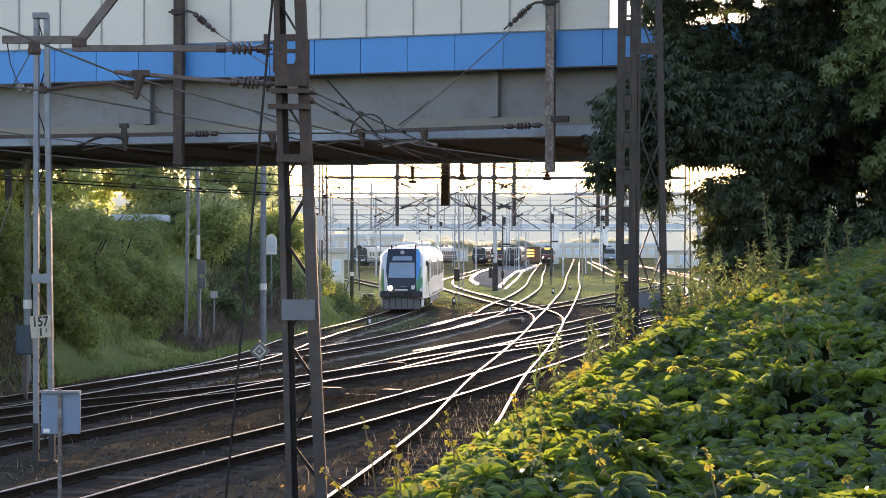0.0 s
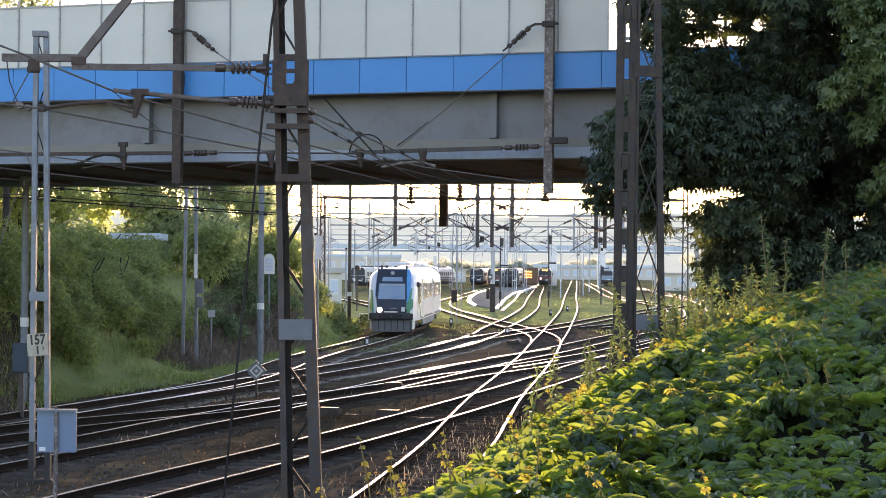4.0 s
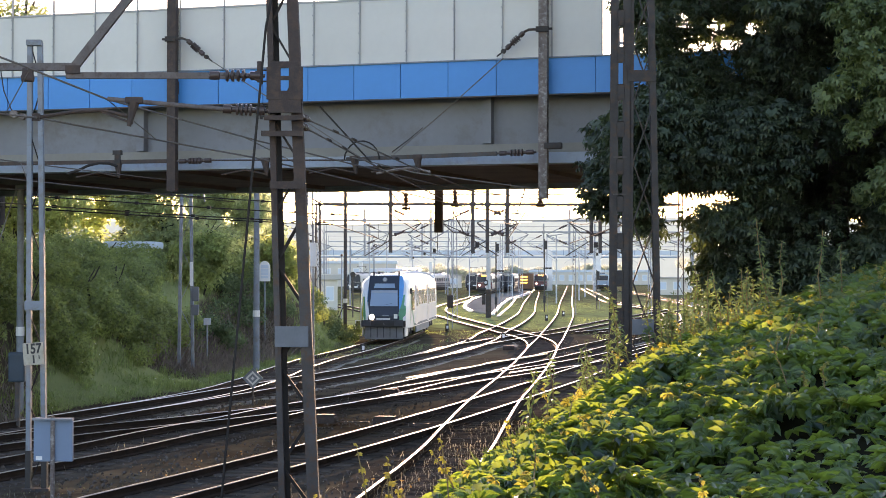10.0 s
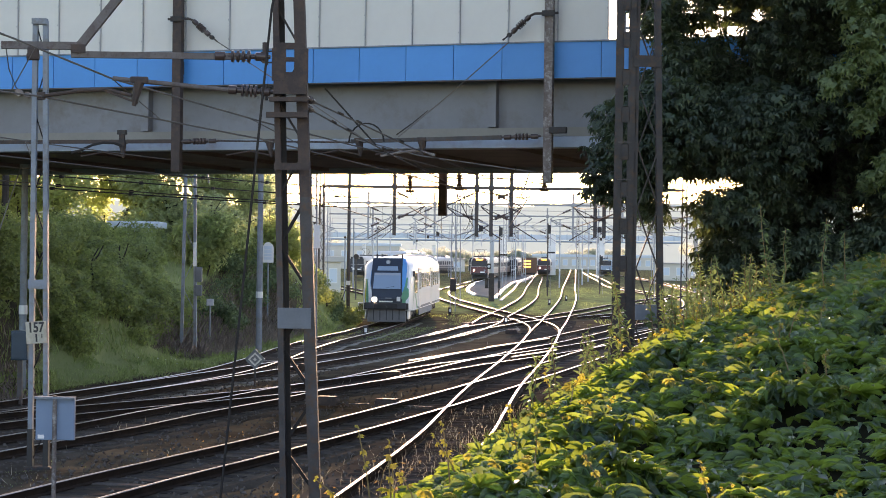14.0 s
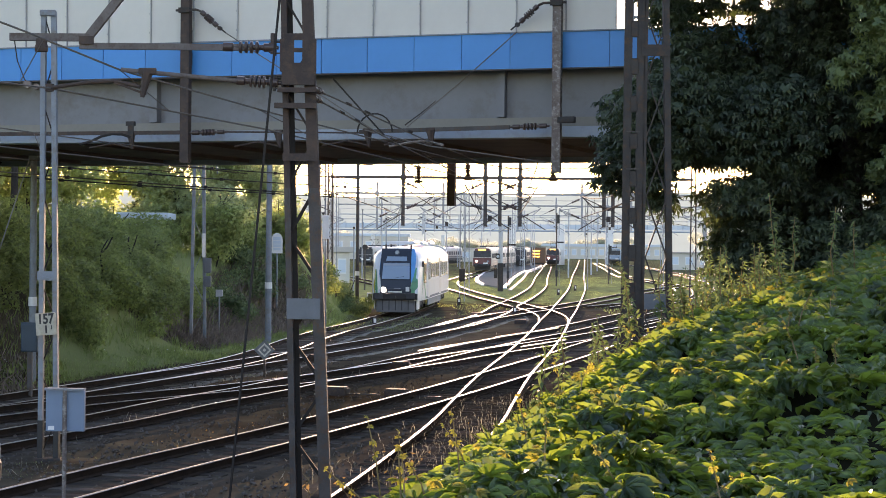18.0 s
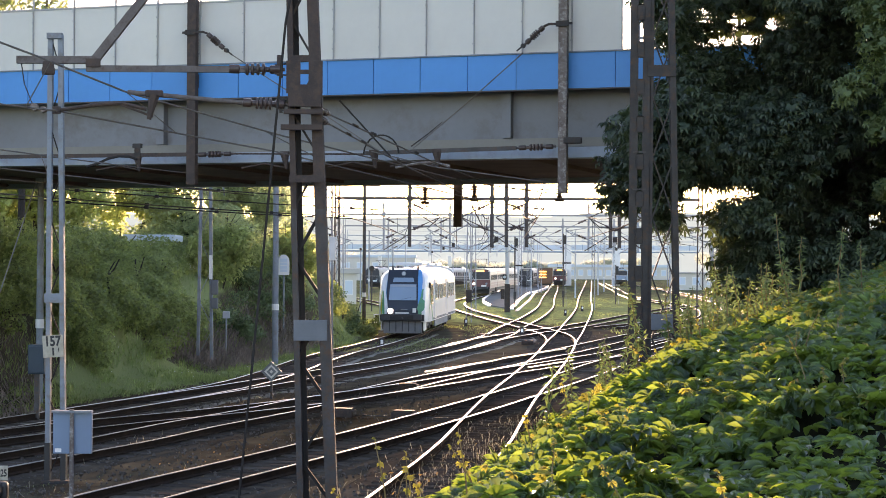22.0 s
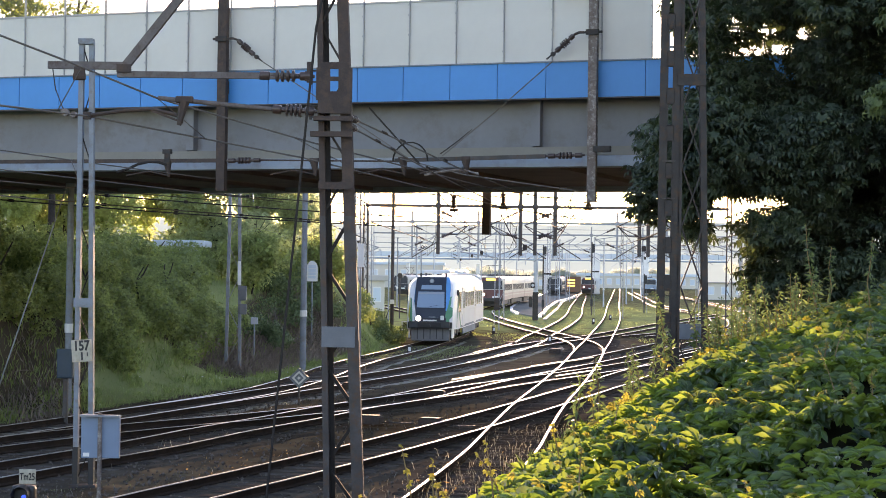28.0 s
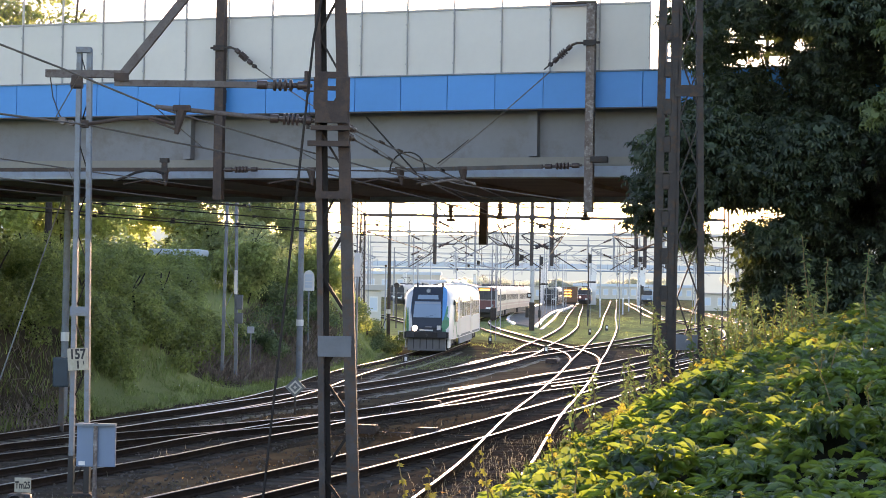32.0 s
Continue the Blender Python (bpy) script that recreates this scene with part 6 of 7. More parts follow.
def build_litter():
    rng = np.random.default_rng(15)
    pos = []
    for _ in range(170):
        pos.append((rng.normal(-4.5, 0.8), rng.normal(36.0, 1.9), -0.19))
    lt = thing("leaf_litter", "scattered dry orange leaves on the dark ballast", "dead leaves", kind="stuff")
    tagged(part("dead_leaf", leaf_mesh("dead_leaf", pos, rng.normal(size=(170, 3)) * 0.7 + np.array([0, 0, 0.8]), rng.uniform(0.025, 0.06, 170), SINGLE, "dry_leaf", rng), None, lt), kind="stuff")
    st = Shape()
    for _ in range(11000):
        y = 23 + 40 * rng.random() ** 1.6
        x = rng.uniform(-11, 5) + (y - 40) * 0.25
        if x > crest_x(y) - 2.0:
            continue
        a = rng.uniform(0.012, 0.042) if rng.random() < 0.93 else 0.06
        p = Vector((x, y, -0.185 + a * 0.3))
        o = [Vector(rng.normal(size=3)).normalized() * a * rng.uniform(0.7, 1.2) for _ in range(1)][0]
        d = [Vector((1, 0, 0)), Vector((-1, 0, 0)), Vector((0, 1, 0)), Vector((0, -1, 0)), Vector((0, 0, 1)), Vector((0, 0, -1))]
        q = Euler(tuple(rng.uniform(0, 3, 3))).to_matrix()
        st.add([p + q @ (v * a * rng.uniform(0.6, 1.1)) for v in d], [(0, 2, 4), (2, 1, 4), (1, 3, 4), (3, 0, 4), (2, 0, 5), (1, 2, 5), (3, 1, 5), (0, 3, 5)])
    b = thing("ballast_stones", "loose grey-brown ballast stones between the rails", "stones", kind="stuff")
    tagged(part("stones", st, "stone", b), kind="stuff")
    pos = []
    for _ in range(1000):
        y = rng.uniform(29, 46)
        pos.append((0.95 + (y - 38) * 0.13 + rng.normal() * 0.75, y, -0.2))
    blade = np.array([(0, -0.007, 0), (0, 0.007, 0), (0.16, 0.009, 0.55), (0.70, 0.02, 0.72), (0.16, -0.009, 0.55)])
    w = thing("wispy_grass", "wispy dry grass heads bending between the rails", "grass", kind="stuff")
    upn = np.tile([0.0, 0.0, 1.0], (len(pos), 1)) + rng.normal(size=(len(pos), 3)) * 0.22
    tagged(part("wisps", leaf_mesh("wisps", pos, upn, rng.uniform(0.12, 0.38, len(pos)), (blade, [(0, 1, 2, 3, 4)]), "dry_grass", rng), None, w), kind="stuff")


build_litter()


def build_dock(x, y, h, seed):
    """A withered weed: a bent stalk, side twigs and curled brown leaves."""
    rng = np.random.default_rng(seed)
    w = thing("withered_weed", "withered brown weed stalk with curled leaves by the rails", "weed", group="withered weeds")
    z = height(x, y) - 0.02
    pts = [(x + rng.normal() * 0.02 * k, y, z + h * k / 4) for k in range(5)]
    part("stalk", Shape().path(pts, (0.012, 0.006), 5), "stem", w)
    for k in range(7):
        p = Vector(pts[1 + k % 4])
        q = p + Vector((rng.normal() * 0.16, rng.normal() * 0.1, rng.uniform(0.06, 0.2)))
        part("twig", Shape().path([p, q], (0.006, 0.004), 4), "stem", w)
        part("leaf", leaf_mesh("leaf", [tuple(q)], [(rng.normal(), -0.6, rng.normal() * 0.6)], [rng.uniform(0.05, 0.10)], SINGLE, "dry_leaf", rng), None, w)


for i, (x, y, h) in enumerate(((-0.78, 28.2, 0.85), (-0.45, 28.0, 0.7), (0.55, 31.5, 0.75), (-1.35, 27.6, 0.3), (-2.0, 27.0, 0.45), (0.1, 29.0, 0.4), (0.95, 32.5, 0.5))):
    build_dock(x, y, h, 500 + i)


# ---- the diesel railcar ----
def loft_car(length, nose, half=1.43, z0=0.75, zr=3.86, tail=False):
    """A car body: rounded roof, raked and tapered nose at y = 0, running back along +y."""
    prof = [(-half, z0), (-half, 1.3), (-half, 2.0), (-half * 0.985, 2.7), (-half * 0.96, 3.15), (-half * 0.88, zr - 0.33), (-half * 0.66, zr - 0.10), (-half * 0.3, zr - 0.02), (0, zr)]
    prof = prof + [(-x, z) for x, z in prof[-2::-1]]
    n = len(prof)
    ys = ([0, 0.12, 0.35, 0.8, 1.4, 2.2] if nose else [0, 0.05, 0.15]) + list(np.linspace(3.0, length - 0.2, 12)) + [length - 0.08, length]
    s = Shape()
    for y in ys:
        t = smooth01(y / 2.2) if nose else 1.0
        for x, z in prof:
            sc = (0.85 + 0.15 * min(1, (y / 1.4)) ** 0.6) if nose else (0.97 if y < 0.1 else 1)
            rake = max(0, z - 1.75) * 0.46 * (1 - t) if nose else 0
            zz = z if not nose else z - max(0, z - 2.9) * 0.12 * (1 - t)
            if y > length - 0.05:
                sc *= 0.97
            s.v.append((x * sc, y + rake, zz))
    m = len(ys)
    for i in range(m - 1):
        for j in range(n - 1):
            s.f.append((i * n + j, i * n + j + 1, (i + 1) * n + j + 1, (i + 1) * n + j))
    h = n // 2
    for o in (0, (m - 1) * n):  # caps, strip by strip from side to side
        for j in range(h):
            a, b, c, d = o + j, o + j + 1, o + n - 2 - j, o + n - 1 - j
            s.f.append((a, d, c, b) if o == 0 else (a, b, c, d))
    s.k = [0] * len(s.f)
    return s


def wheelset(parent, x, y):
    bg = part("bogie", Shape().chamfer((0, y, 0.58), (2.2, 2.9, 0.34), 0.05), "train_dark", parent)
    for dy in (-0.95, 0.95):
        for o in (-1, 1):
            part("wheel", Shape().tube((o * 0.72, y + dy, 0.42), (o * 0.86, y + dy, 0.42), 0.42, 18), "train_dark", bg)
            part("axle_box", Shape().chamfer((o * 1.06, y + dy, 0.45), (0.2, 0.34, 0.3), 0.04), "train_dark", bg)


def front_y(z):
    return max(0, z - 1.75) * 0.46


def build_railcar():
    t = thing("railcar", "white diesel railcar, dark front, blue and green stripes, headlamp lit", "train", pose(0, 0, 0))
    body = part("body", loft_car(20.4, True, zr=3.70), "train_white", t, smooth=True)
    # dark front: glass mask laid on the nose
    def face(pts, off, k=0):
        return [(x, front_y(z) - off, z) for x, z in pts]
    mk = Shape().add(face([(-0.78, 1.40), (0.80, 1.40), (0.92, 2.2), (0.90, 3.0), (0.84, 3.60), (-0.84, 3.60), (-0.88, 3.0), (-0.89, 2.2)], 0.05)
                     + face([(-0.78, 1.40), (0.80, 1.40), (0.92, 2.2), (0.90, 3.0), (0.84, 3.60), (-0.84, 3.60), (-0.88, 3.0), (-0.89, 2.2)], -0.02),
                     [(0, 1, 2, 7), (7, 2, 3, 6), (6, 3, 4, 5)] + [(i, i + 8, (i + 1) % 8 + 8, (i + 1) % 8) for i in range(8)])
    msk = part("front_mask", mk, "mask", t, "glossy dark blue-black front")
    part("windscreen", Shape().add(face([(-0.76, 1.93), (0.76, 1.93), (0.72, 2.80), (-0.72, 2.80)], 0.075), [(0, 1, 2, 3)])
         .add(face([(-0.76, 1.93), (0.76, 1.93), (0.72, 2.80), (-0.72, 2.80)], 0.06), [(0, 1, 2, 3)]), "screen_glass", msk, "windscreen reflecting pale sky")
    part("blind", Shape().add(face([(-0.715, 2.66), (0.715, 2.66), (0.70, 2.78), (-0.70, 2.78)], 0.08), [(0, 1, 2, 3)]), "flange", msk)
    part("wiper", Shape().beam((-0.05, front_y(1.98) - 0.09, 1.98), (0.45, front_y(2.08) - 0.09, 2.08), 0.012, 0.012), "mask", msk)
    part("destination_display", Shape().add(face([(-0.58, 2.92), (0.58, 2.92), (0.54, 3.16), (-0.54, 3.16)], 0.07), [(0, 1, 2, 3)]), "screen_glass", msk)
    top = part("top_lamp", Shape().tube((0, front_y(3.38) - 0.10, 3.38), (0, front_y(3.38) + 0.05, 3.38), 0.13, 14), "grey_paint", msk)
    part("lens", Shape().tube((0, front_y(3.38) - 0.12, 3.38), (0, front_y(3.38) - 0.09, 3.38), 0.09, 14), "pale_steel", top)
    # plain bars in place of the unreadable number
    part("number_bar", Shape().box((-0.02, -0.105, 1.235), (0.74, 0.012, 0.075)), "white_paint", t)
    part("lower_front", Shape().chamfer((0, -0.02, 1.15), (1.72, 0.10, 0.50), 0.02), "mask", t)
    part("sticker", Shape().box((0.66, -0.085, 1.38), (0.20, 0.012, 0.24)), "white_paint", t)
    part("emblem", Shape().box((0.10, -0.085, 1.42), (0.36, 0.012, 0.05)), "grey_paint", t)
    hl = part("headlamp", Shape().tube((-0.65, -0.10, 1.34), (-0.65, 0.0, 1.34), 0.16, 16), "grey_paint", t)
    part("lens", Shape().tube((-0.65, -0.125, 1.34), (-0.65, -0.105, 1.34), 0.125, 16), "lamp_on", hl, "lit white lens")
    # corner stripes
    def strip(o, low, high, mt_, lab, off=0.0):
        """A stripe down the nose: low and high are (height, inner edge, outer edge) rows."""
        v = []
        rows_ = [low[:], *high]
        for z, a, b in rows_:
            v += [(o * a, front_y(z) - 0.045 - off, z), (o * b, front_y(z) - 0.03 + max(0, b - 0.95) * 0.22 - off, z)]
        part("stripe", Shape().add(v, [(2 * i, 2 * i + 1, 2 * i + 3, 2 * i + 2) if o > 0 else (2 * i + 2, 2 * i + 3, 2 * i + 1, 2 * i) for i in range(len(rows_) - 1)]), mt_, t, lab)
    strip(1, (1.75, 0.84, 0.88), [(2.1, 0.84, 0.98), (2.5, 0.82, 1.04), (3.0, 0.80, 1.06), (3.35, 0.80, 1.02), (3.6, 0.80, 0.94)], "stripe_blue", "blue stripe", 0.03)
    strip(1, (0.95, 0.78, 1.21), [(1.4, 0.80, 1.21), (1.8, 0.88, 1.21), (2.15, 0.975, 1.20), (2.55, 1.06, 1.18)], "train_green", "green corner")
    strip(-1, (1.9, 0.90, 0.91), [(2.2, 0.90, 0.93), (2.6, 0.87, 0.92), (3.0, 0.83, 0.89), (3.4, 0.76, 0.80)], "train_blue", "thin blue stripe")
    strip(-1, (0.95, 0.98, 1.12), [(1.5, 0.99, 1.12), (2.0, 1.02, 1.11), (2.45, 1.06, 1.10)], "train_green", "green corner")
    strip(-1, (0.95, 1.12, 1.21), [(1.5, 1.12, 1.21), (2.0, 1.11, 1.21), (2.45, 1.13, 1.19)], "train_yellow", "yellow edge")
    # green sweep on the side behind the cab
    for o in (-1, 1):
        pts = [(0.75, 0.80), (3.1, 0.80), (2.1, 1.5), (1.75, 2.1), (1.9, 2.9), (1.55, 3.0), (1.2, 2.2), (0.95, 1.5)]
        v = [(o * 1.447 * (0.83 + 0.17 * min(1, y / 1.4) ** 0.6), y + 0.0, z) for y, z in pts]
        part("side_sweep", Shape().add(v, [tuple(range(8)) if o > 0 else tuple(range(7, -1, -1))]), "train_green", t, "green painted sweep")
        part("cab_window", Shape().chamfer((o * 1.425, 2.2, 2.25), (0.05, 1.5, 1.15), 0.02), "window", t)
        for y in (4.6, 13.2):
            d = part("side_door", Shape().chamfer((o * 1.435, y, 1.95), (0.05, 1.5, 2.2), 0.02), "white_paint", t)
            for dy in (-0.36, 0.36):
                part("door_window", Shape().chamfer((o * 1.465, y + dy, 2.35), (0.02, 0.44, 1.0), 0.008), "train_glass", d)
        for y in (6.6, 8.4, 10.2, 11.6, 15.2, 17.0, 18.8):
            part("side_window", Shape().chamfer((o * 1.432, y, 2.35), (0.04, 1.3, 0.85), 0.01), "train_glass", t)
        part("side_skirt", Shape().chamfer((o * 1.36, 9.7, 0.62), (0.08, 9.6, 0.5), 0.02), "grey_paint", t)
        part("side_band", Shape().box((o * 1.436, 11.6, 0.86), (0.02, 17.0, 0.12)), "grey_paint", t)
        mi = part("mirror", Shape().chamfer((o * 1.40, 1.1, 2.75), (0.10, 0.08, 0.30), 0.02), "black_paint", t)
        part("buffer", Shape().tube((o * 0.875, -0.55, 1.02), (o * 0.875, 0.1, 1.02), 0.09, 12).chamfer((o * 0.875, -0.57, 1.02), (0.46, 0.06, 0.34), 0.02), "train_dark", t)
    part("buffer_beam", Shape().chamfer((0, -0.06, 0.98), (2.42, 0.30, 0.34), 0.03), "black_paint", t)
    pl = part("plough", Shape().chamfer((0, 0.10, 0.47), (2.10, 0.24, 0.70), 0.04), "flange_dark", t, "dark grey plough below the buffers")
    for x in (-0.7, -0.35, 0, 0.35, 0.7):
        part("rib", Shape().box((x, -0.03, 0.5), (0.05, 0.04, 0.56)), "train_dark", pl)
    part("corner_skirt", Shape().chamfer((1.16, 0.75, 0.55), (0.08, 1.3, 0.56), 0.02), "white_paint", t)
    part("corner_skirt", Shape().chamfer((-1.16, 0.75, 0.55), (0.08, 1.3, 0.56), 0.02), "white_paint", t)
    part("coupling", Shape().tube((0, -0.45, 0.95), (0, 0, 0.95), 0.06, 8), "black_paint", t)
    for x, y in ((-0.7, 1.6), (0.7, 1.6), (-0.5, 2.4)):
        part("horn", Shape().tube((x, y, 3.45), (x, y, 3.82), 0.05, 8), "black_paint", t)
    for y, ln in ((5.0, 3.0), (10.5, 3.6), (16.0, 3.0)):
        part("roof_unit", Shape().chamfer((0, y, 3.92), (1.5, ln, 0.16), 0.05), "train_white", t)
    wheelset(t, 0, 3.2)
    wheelset(t, 0, 19.6)
    # the second car follows the curve
    b2 = part("rear_body", loft_car(19.5, False), "train_white", t, at=pose(0, 20.9, 0, 0, 0, 6.5), smooth=True)
    part("gangway", Shape().chamfer((0, 20.6, 2.2), (2.2, 0.9, 2.5), 0.05), "black_paint", t)
    return t


railcar = build_railcar()


def build_emu(label, lit, group="electric trains", body="emu_red", upper="emu_cream", cars=3, band="pink_band", bend=0.0):
    """An older electric train: flat front with two windows, cars with window bands."""
    t = thing("electric_train", label, "train", pose(0, 0, 0), group=group)
    turn_at = Matrix.Identity(4)
    for c in range(cars):
        y0 = 0
        car = part("car_body", loft_car(20.7, False, 1.42, 0.9, 3.65), upper, t, at=turn_at.copy(), smooth=True)
        turn_at = turn_at @ pose(0, 21.2, 0, 0, 0, bend)
        for o in (-1, 1):
            part("lower_band", Shape().box((o * 1.43, y0 + 10.35, 1.3), (0.03, 20.5, 0.75)), band, car)
            part("trim_line", Shape().box((o * 1.446, y0 + 10.35, 1.42), (0.02, 20.5, 0.10)), "emu_cream", car)
            for k in range(11):
                part("side_window", Shape().box((o * 1.425, y0 + 1.6 + k * 1.75, 2.35), (0.04, 0.95, 0.7)), "emu_glass", car)
        part("underframe", Shape().box((0, y0 + 10.35, 0.6), (2.3, 12, 0.5)), "train_dark", car)
        for yy in (3.0, 17.6):
            part("bogie", Shape().chamfer((0, yy, 0.5), (2.4, 3.2, 0.6), 0.06), "train_dark", car)
        for yy in (4, 8, 13, 17):
            part("roof_vent", Shape().chamfer((0, y0 + yy, 3.72), (1.1, 1.4, 0.24), 0.04), "train_dark", car)
    fr = part("front", Shape().chamfer((0, -0.02, 1.5), (2.7, 0.08, 1.2), 0.02), body, t, "dark red front")
    part("front_surround", Shape().chamfer((0, -0.015, 2.62), (2.55, 0.07, 1.02), 0.03), "train_dark", t, "dark window surround")
    part("trim_line", Shape().box((0, -0.07, 2.12), (2.5, 0.02, 0.05)), "emu_cream", t)
    for x in (-0.62, 0.62):
        part("front_window", Shape().chamfer((x, -0.04, 2.62), (1.0, 0.08, 0.74), 0.02), "emu_glass", t)
    part("front_brow", Shape().chamfer((0, -0.02, 3.28), (2.2, 0.1, 0.34), 0.03), body, t)
    part("destination_board", Shape().box((0.0, -0.08, 3.25), (1.1, 0.02, 0.20)), "display" if lit else "sign_white", t)
    part("number_bar", Shape().box((0.5, -0.065, 1.25), (0.7, 0.012, 0.22)), "white_paint", t)
    hl = part("headlamp", Shape().tube((-0.85, -0.16, 1.55), (-0.85, 0, 1.55), 0.16, 12), "grey_paint", t)
    part("lens", Shape().tube((-0.85, -0.18, 1.55), (-0.85, -0.165, 1.55), 0.15, 12), "lamp_soft" if lit else "pale_steel", hl)
    part("headlamp", Shape().tube((0.85, -0.16, 1.55), (0.85, 0, 1.55), 0.16, 12), "grey_paint", t)
    part("buffer_beam", Shape().chamfer((0, -0.1, 0.95), (2.5, 0.3, 0.4), 0.03), "black_paint", t)
    for o in (-1, 1):
        part("buffer", Shape().tube((o * 0.875, -0.6, 1.02), (o * 0.875, 0, 1.02), 0.16, 12), "train_dark", t)
    pan = Shape()
    for o in (-1, 1):
        pan.beam((o * 0.4, 5.0, 3.8), (o * 0.5, 6.2, 4.35), 0.05, 0.05).beam((o * 0.5, 6.2, 4.35), (o * 0.6, 5.0, 4.85), 0.05, 0.05)
    pan.beam((-0.9, 5.0, 4.88), (0.9, 5.0, 4.88), 0.06, 0.05)
    part("pantograph", pan, "old_steel", t)
    return t


emu = build_emu("old electric multiple unit, dark red front, pale sides, lit headlamp", True, bend=-1.6)
emu_far = build_emu("dark electric train waiting far off with a lit headlamp", True, body="emu_red", upper="emu_cream", cars=2)
emu_far.matrix_basis = pose(22.6, 372, 0, 0, 0, -4.0)
emu_left = build_emu("parked dark electric train with a pale roof behind the yard", False, body="train_dark", upper="emu_cream", cars=3, band="loco_grey")
emu_left.matrix_basis = pose(-13.6, 318, 0, 0, 0, -15.0)
emu_mid = build_emu("parked dark electric train with a pale roof beside the platform", False, body="train_dark", upper="emu_cream", cars=2, band="loco_grey")
emu_mid.matrix_basis = pose(14.9, 352, 0, 0, 0, -4.0)
emu_side = build_emu("parked dark train with a pale roof on the neighbouring track", False, body="train_dark", upper="emu_cream", cars=2, band="loco_grey")
emu_side.matrix_basis = pose(8.3, 362, 0, 0, 0, -4.0)
emu_right = build_emu("pale blue electric train standing in the station", False, body="skirt_blue", upper="roof_blue", cars=2, band="skirt_blue")
emu_right.matrix_basis = pose(38.0, 400, 0, 0, 0, -5.0)

wag = thing("maintenance_wagon", "brown box wagon with glowing orange marker bars on its end", "wagon", pose(18.2, 345, 0, 0, 0, -4))
part("body", Shape().chamfer((0, 4, 2.2), (2.8, 8, 3.0), 0.1), "brown_wagon", wag)
part("underframe", Shape().box((0, 4, 0.6), (2.2, 7, 0.4)), "train_dark", wag)
for z in (1.9, 2.45, 3.0):
    part("marker_bar", Shape().box((-0.4, -0.03, z), (1.3, 0.04, 0.22)), "display", wag)
wheelset(wag, 0, 2)
wheelset(wag, 0, 6)


# ---- the yard and the station beyond ----
def build_yard():
    pl = thing("platform", "grey asphalt station platform with pale edges", "platform", kind="structure")
    def slab(name, pts0, pts1, z, mt_, lab):
        s = Shape()
        n = len(pts0)
        s.v = [(x, y, z) for x, y in pts0] + [(x, y, z) for x, y in pts1] + [(x, y, -0.3) for x, y in pts0] + [(x, y, -0.3) for x, y in pts1]
        for i in range(n - 1):
            s.f += [(i, n + i, n + i + 1, i + 1), (2 * n + i, i, i + 1, 2 * n + i + 1), (n + i, 3 * n + i, 3 * n + i + 1, n + i + 1)]
        s.f += [(0, 2 * n, 3 * n, n), (n - 1, 2 * n - 1, 4 * n - 1, 3 * n - 1)]
        s.k = [0] * len(s.f)
        part(name, s, mt_, pl, lab)
    ly = [(4.2, 183), (3.9, 200), (4.3, 220), (6.4, 270), (9.3, 310), (17, 430)]
    ry = [(5.7, 170), (6.9, 192), (8.2, 216), (11.6, 270), (15.2, 310), (25, 430)]
    slab("deck", ly, ry, -0.08, "asphalt", "grey asphalt surface")
    slab("kerb", [(x - 0.3, y) for x, y in ly], [(x + 0.02, y) for x, y in ly], -0.04, "white_paint", "pale concrete edge")
    slab("kerb", [(x - 0.02, y) for x, y in ry], [(x + 0.3, y) for x, y in ry], -0.04, "white_paint", "pale concrete edge")
    ly2 = [(6.1, 164), (9.5, 216), (13.0, 277), (20.4, 363)]
    slab("trough_lid", [(x - 0.15, y) for x, y in ly2], [(x + 0.15, y) for x, y in ly2], -0.14, "concrete", "pale concrete cable trough")


build_yard()


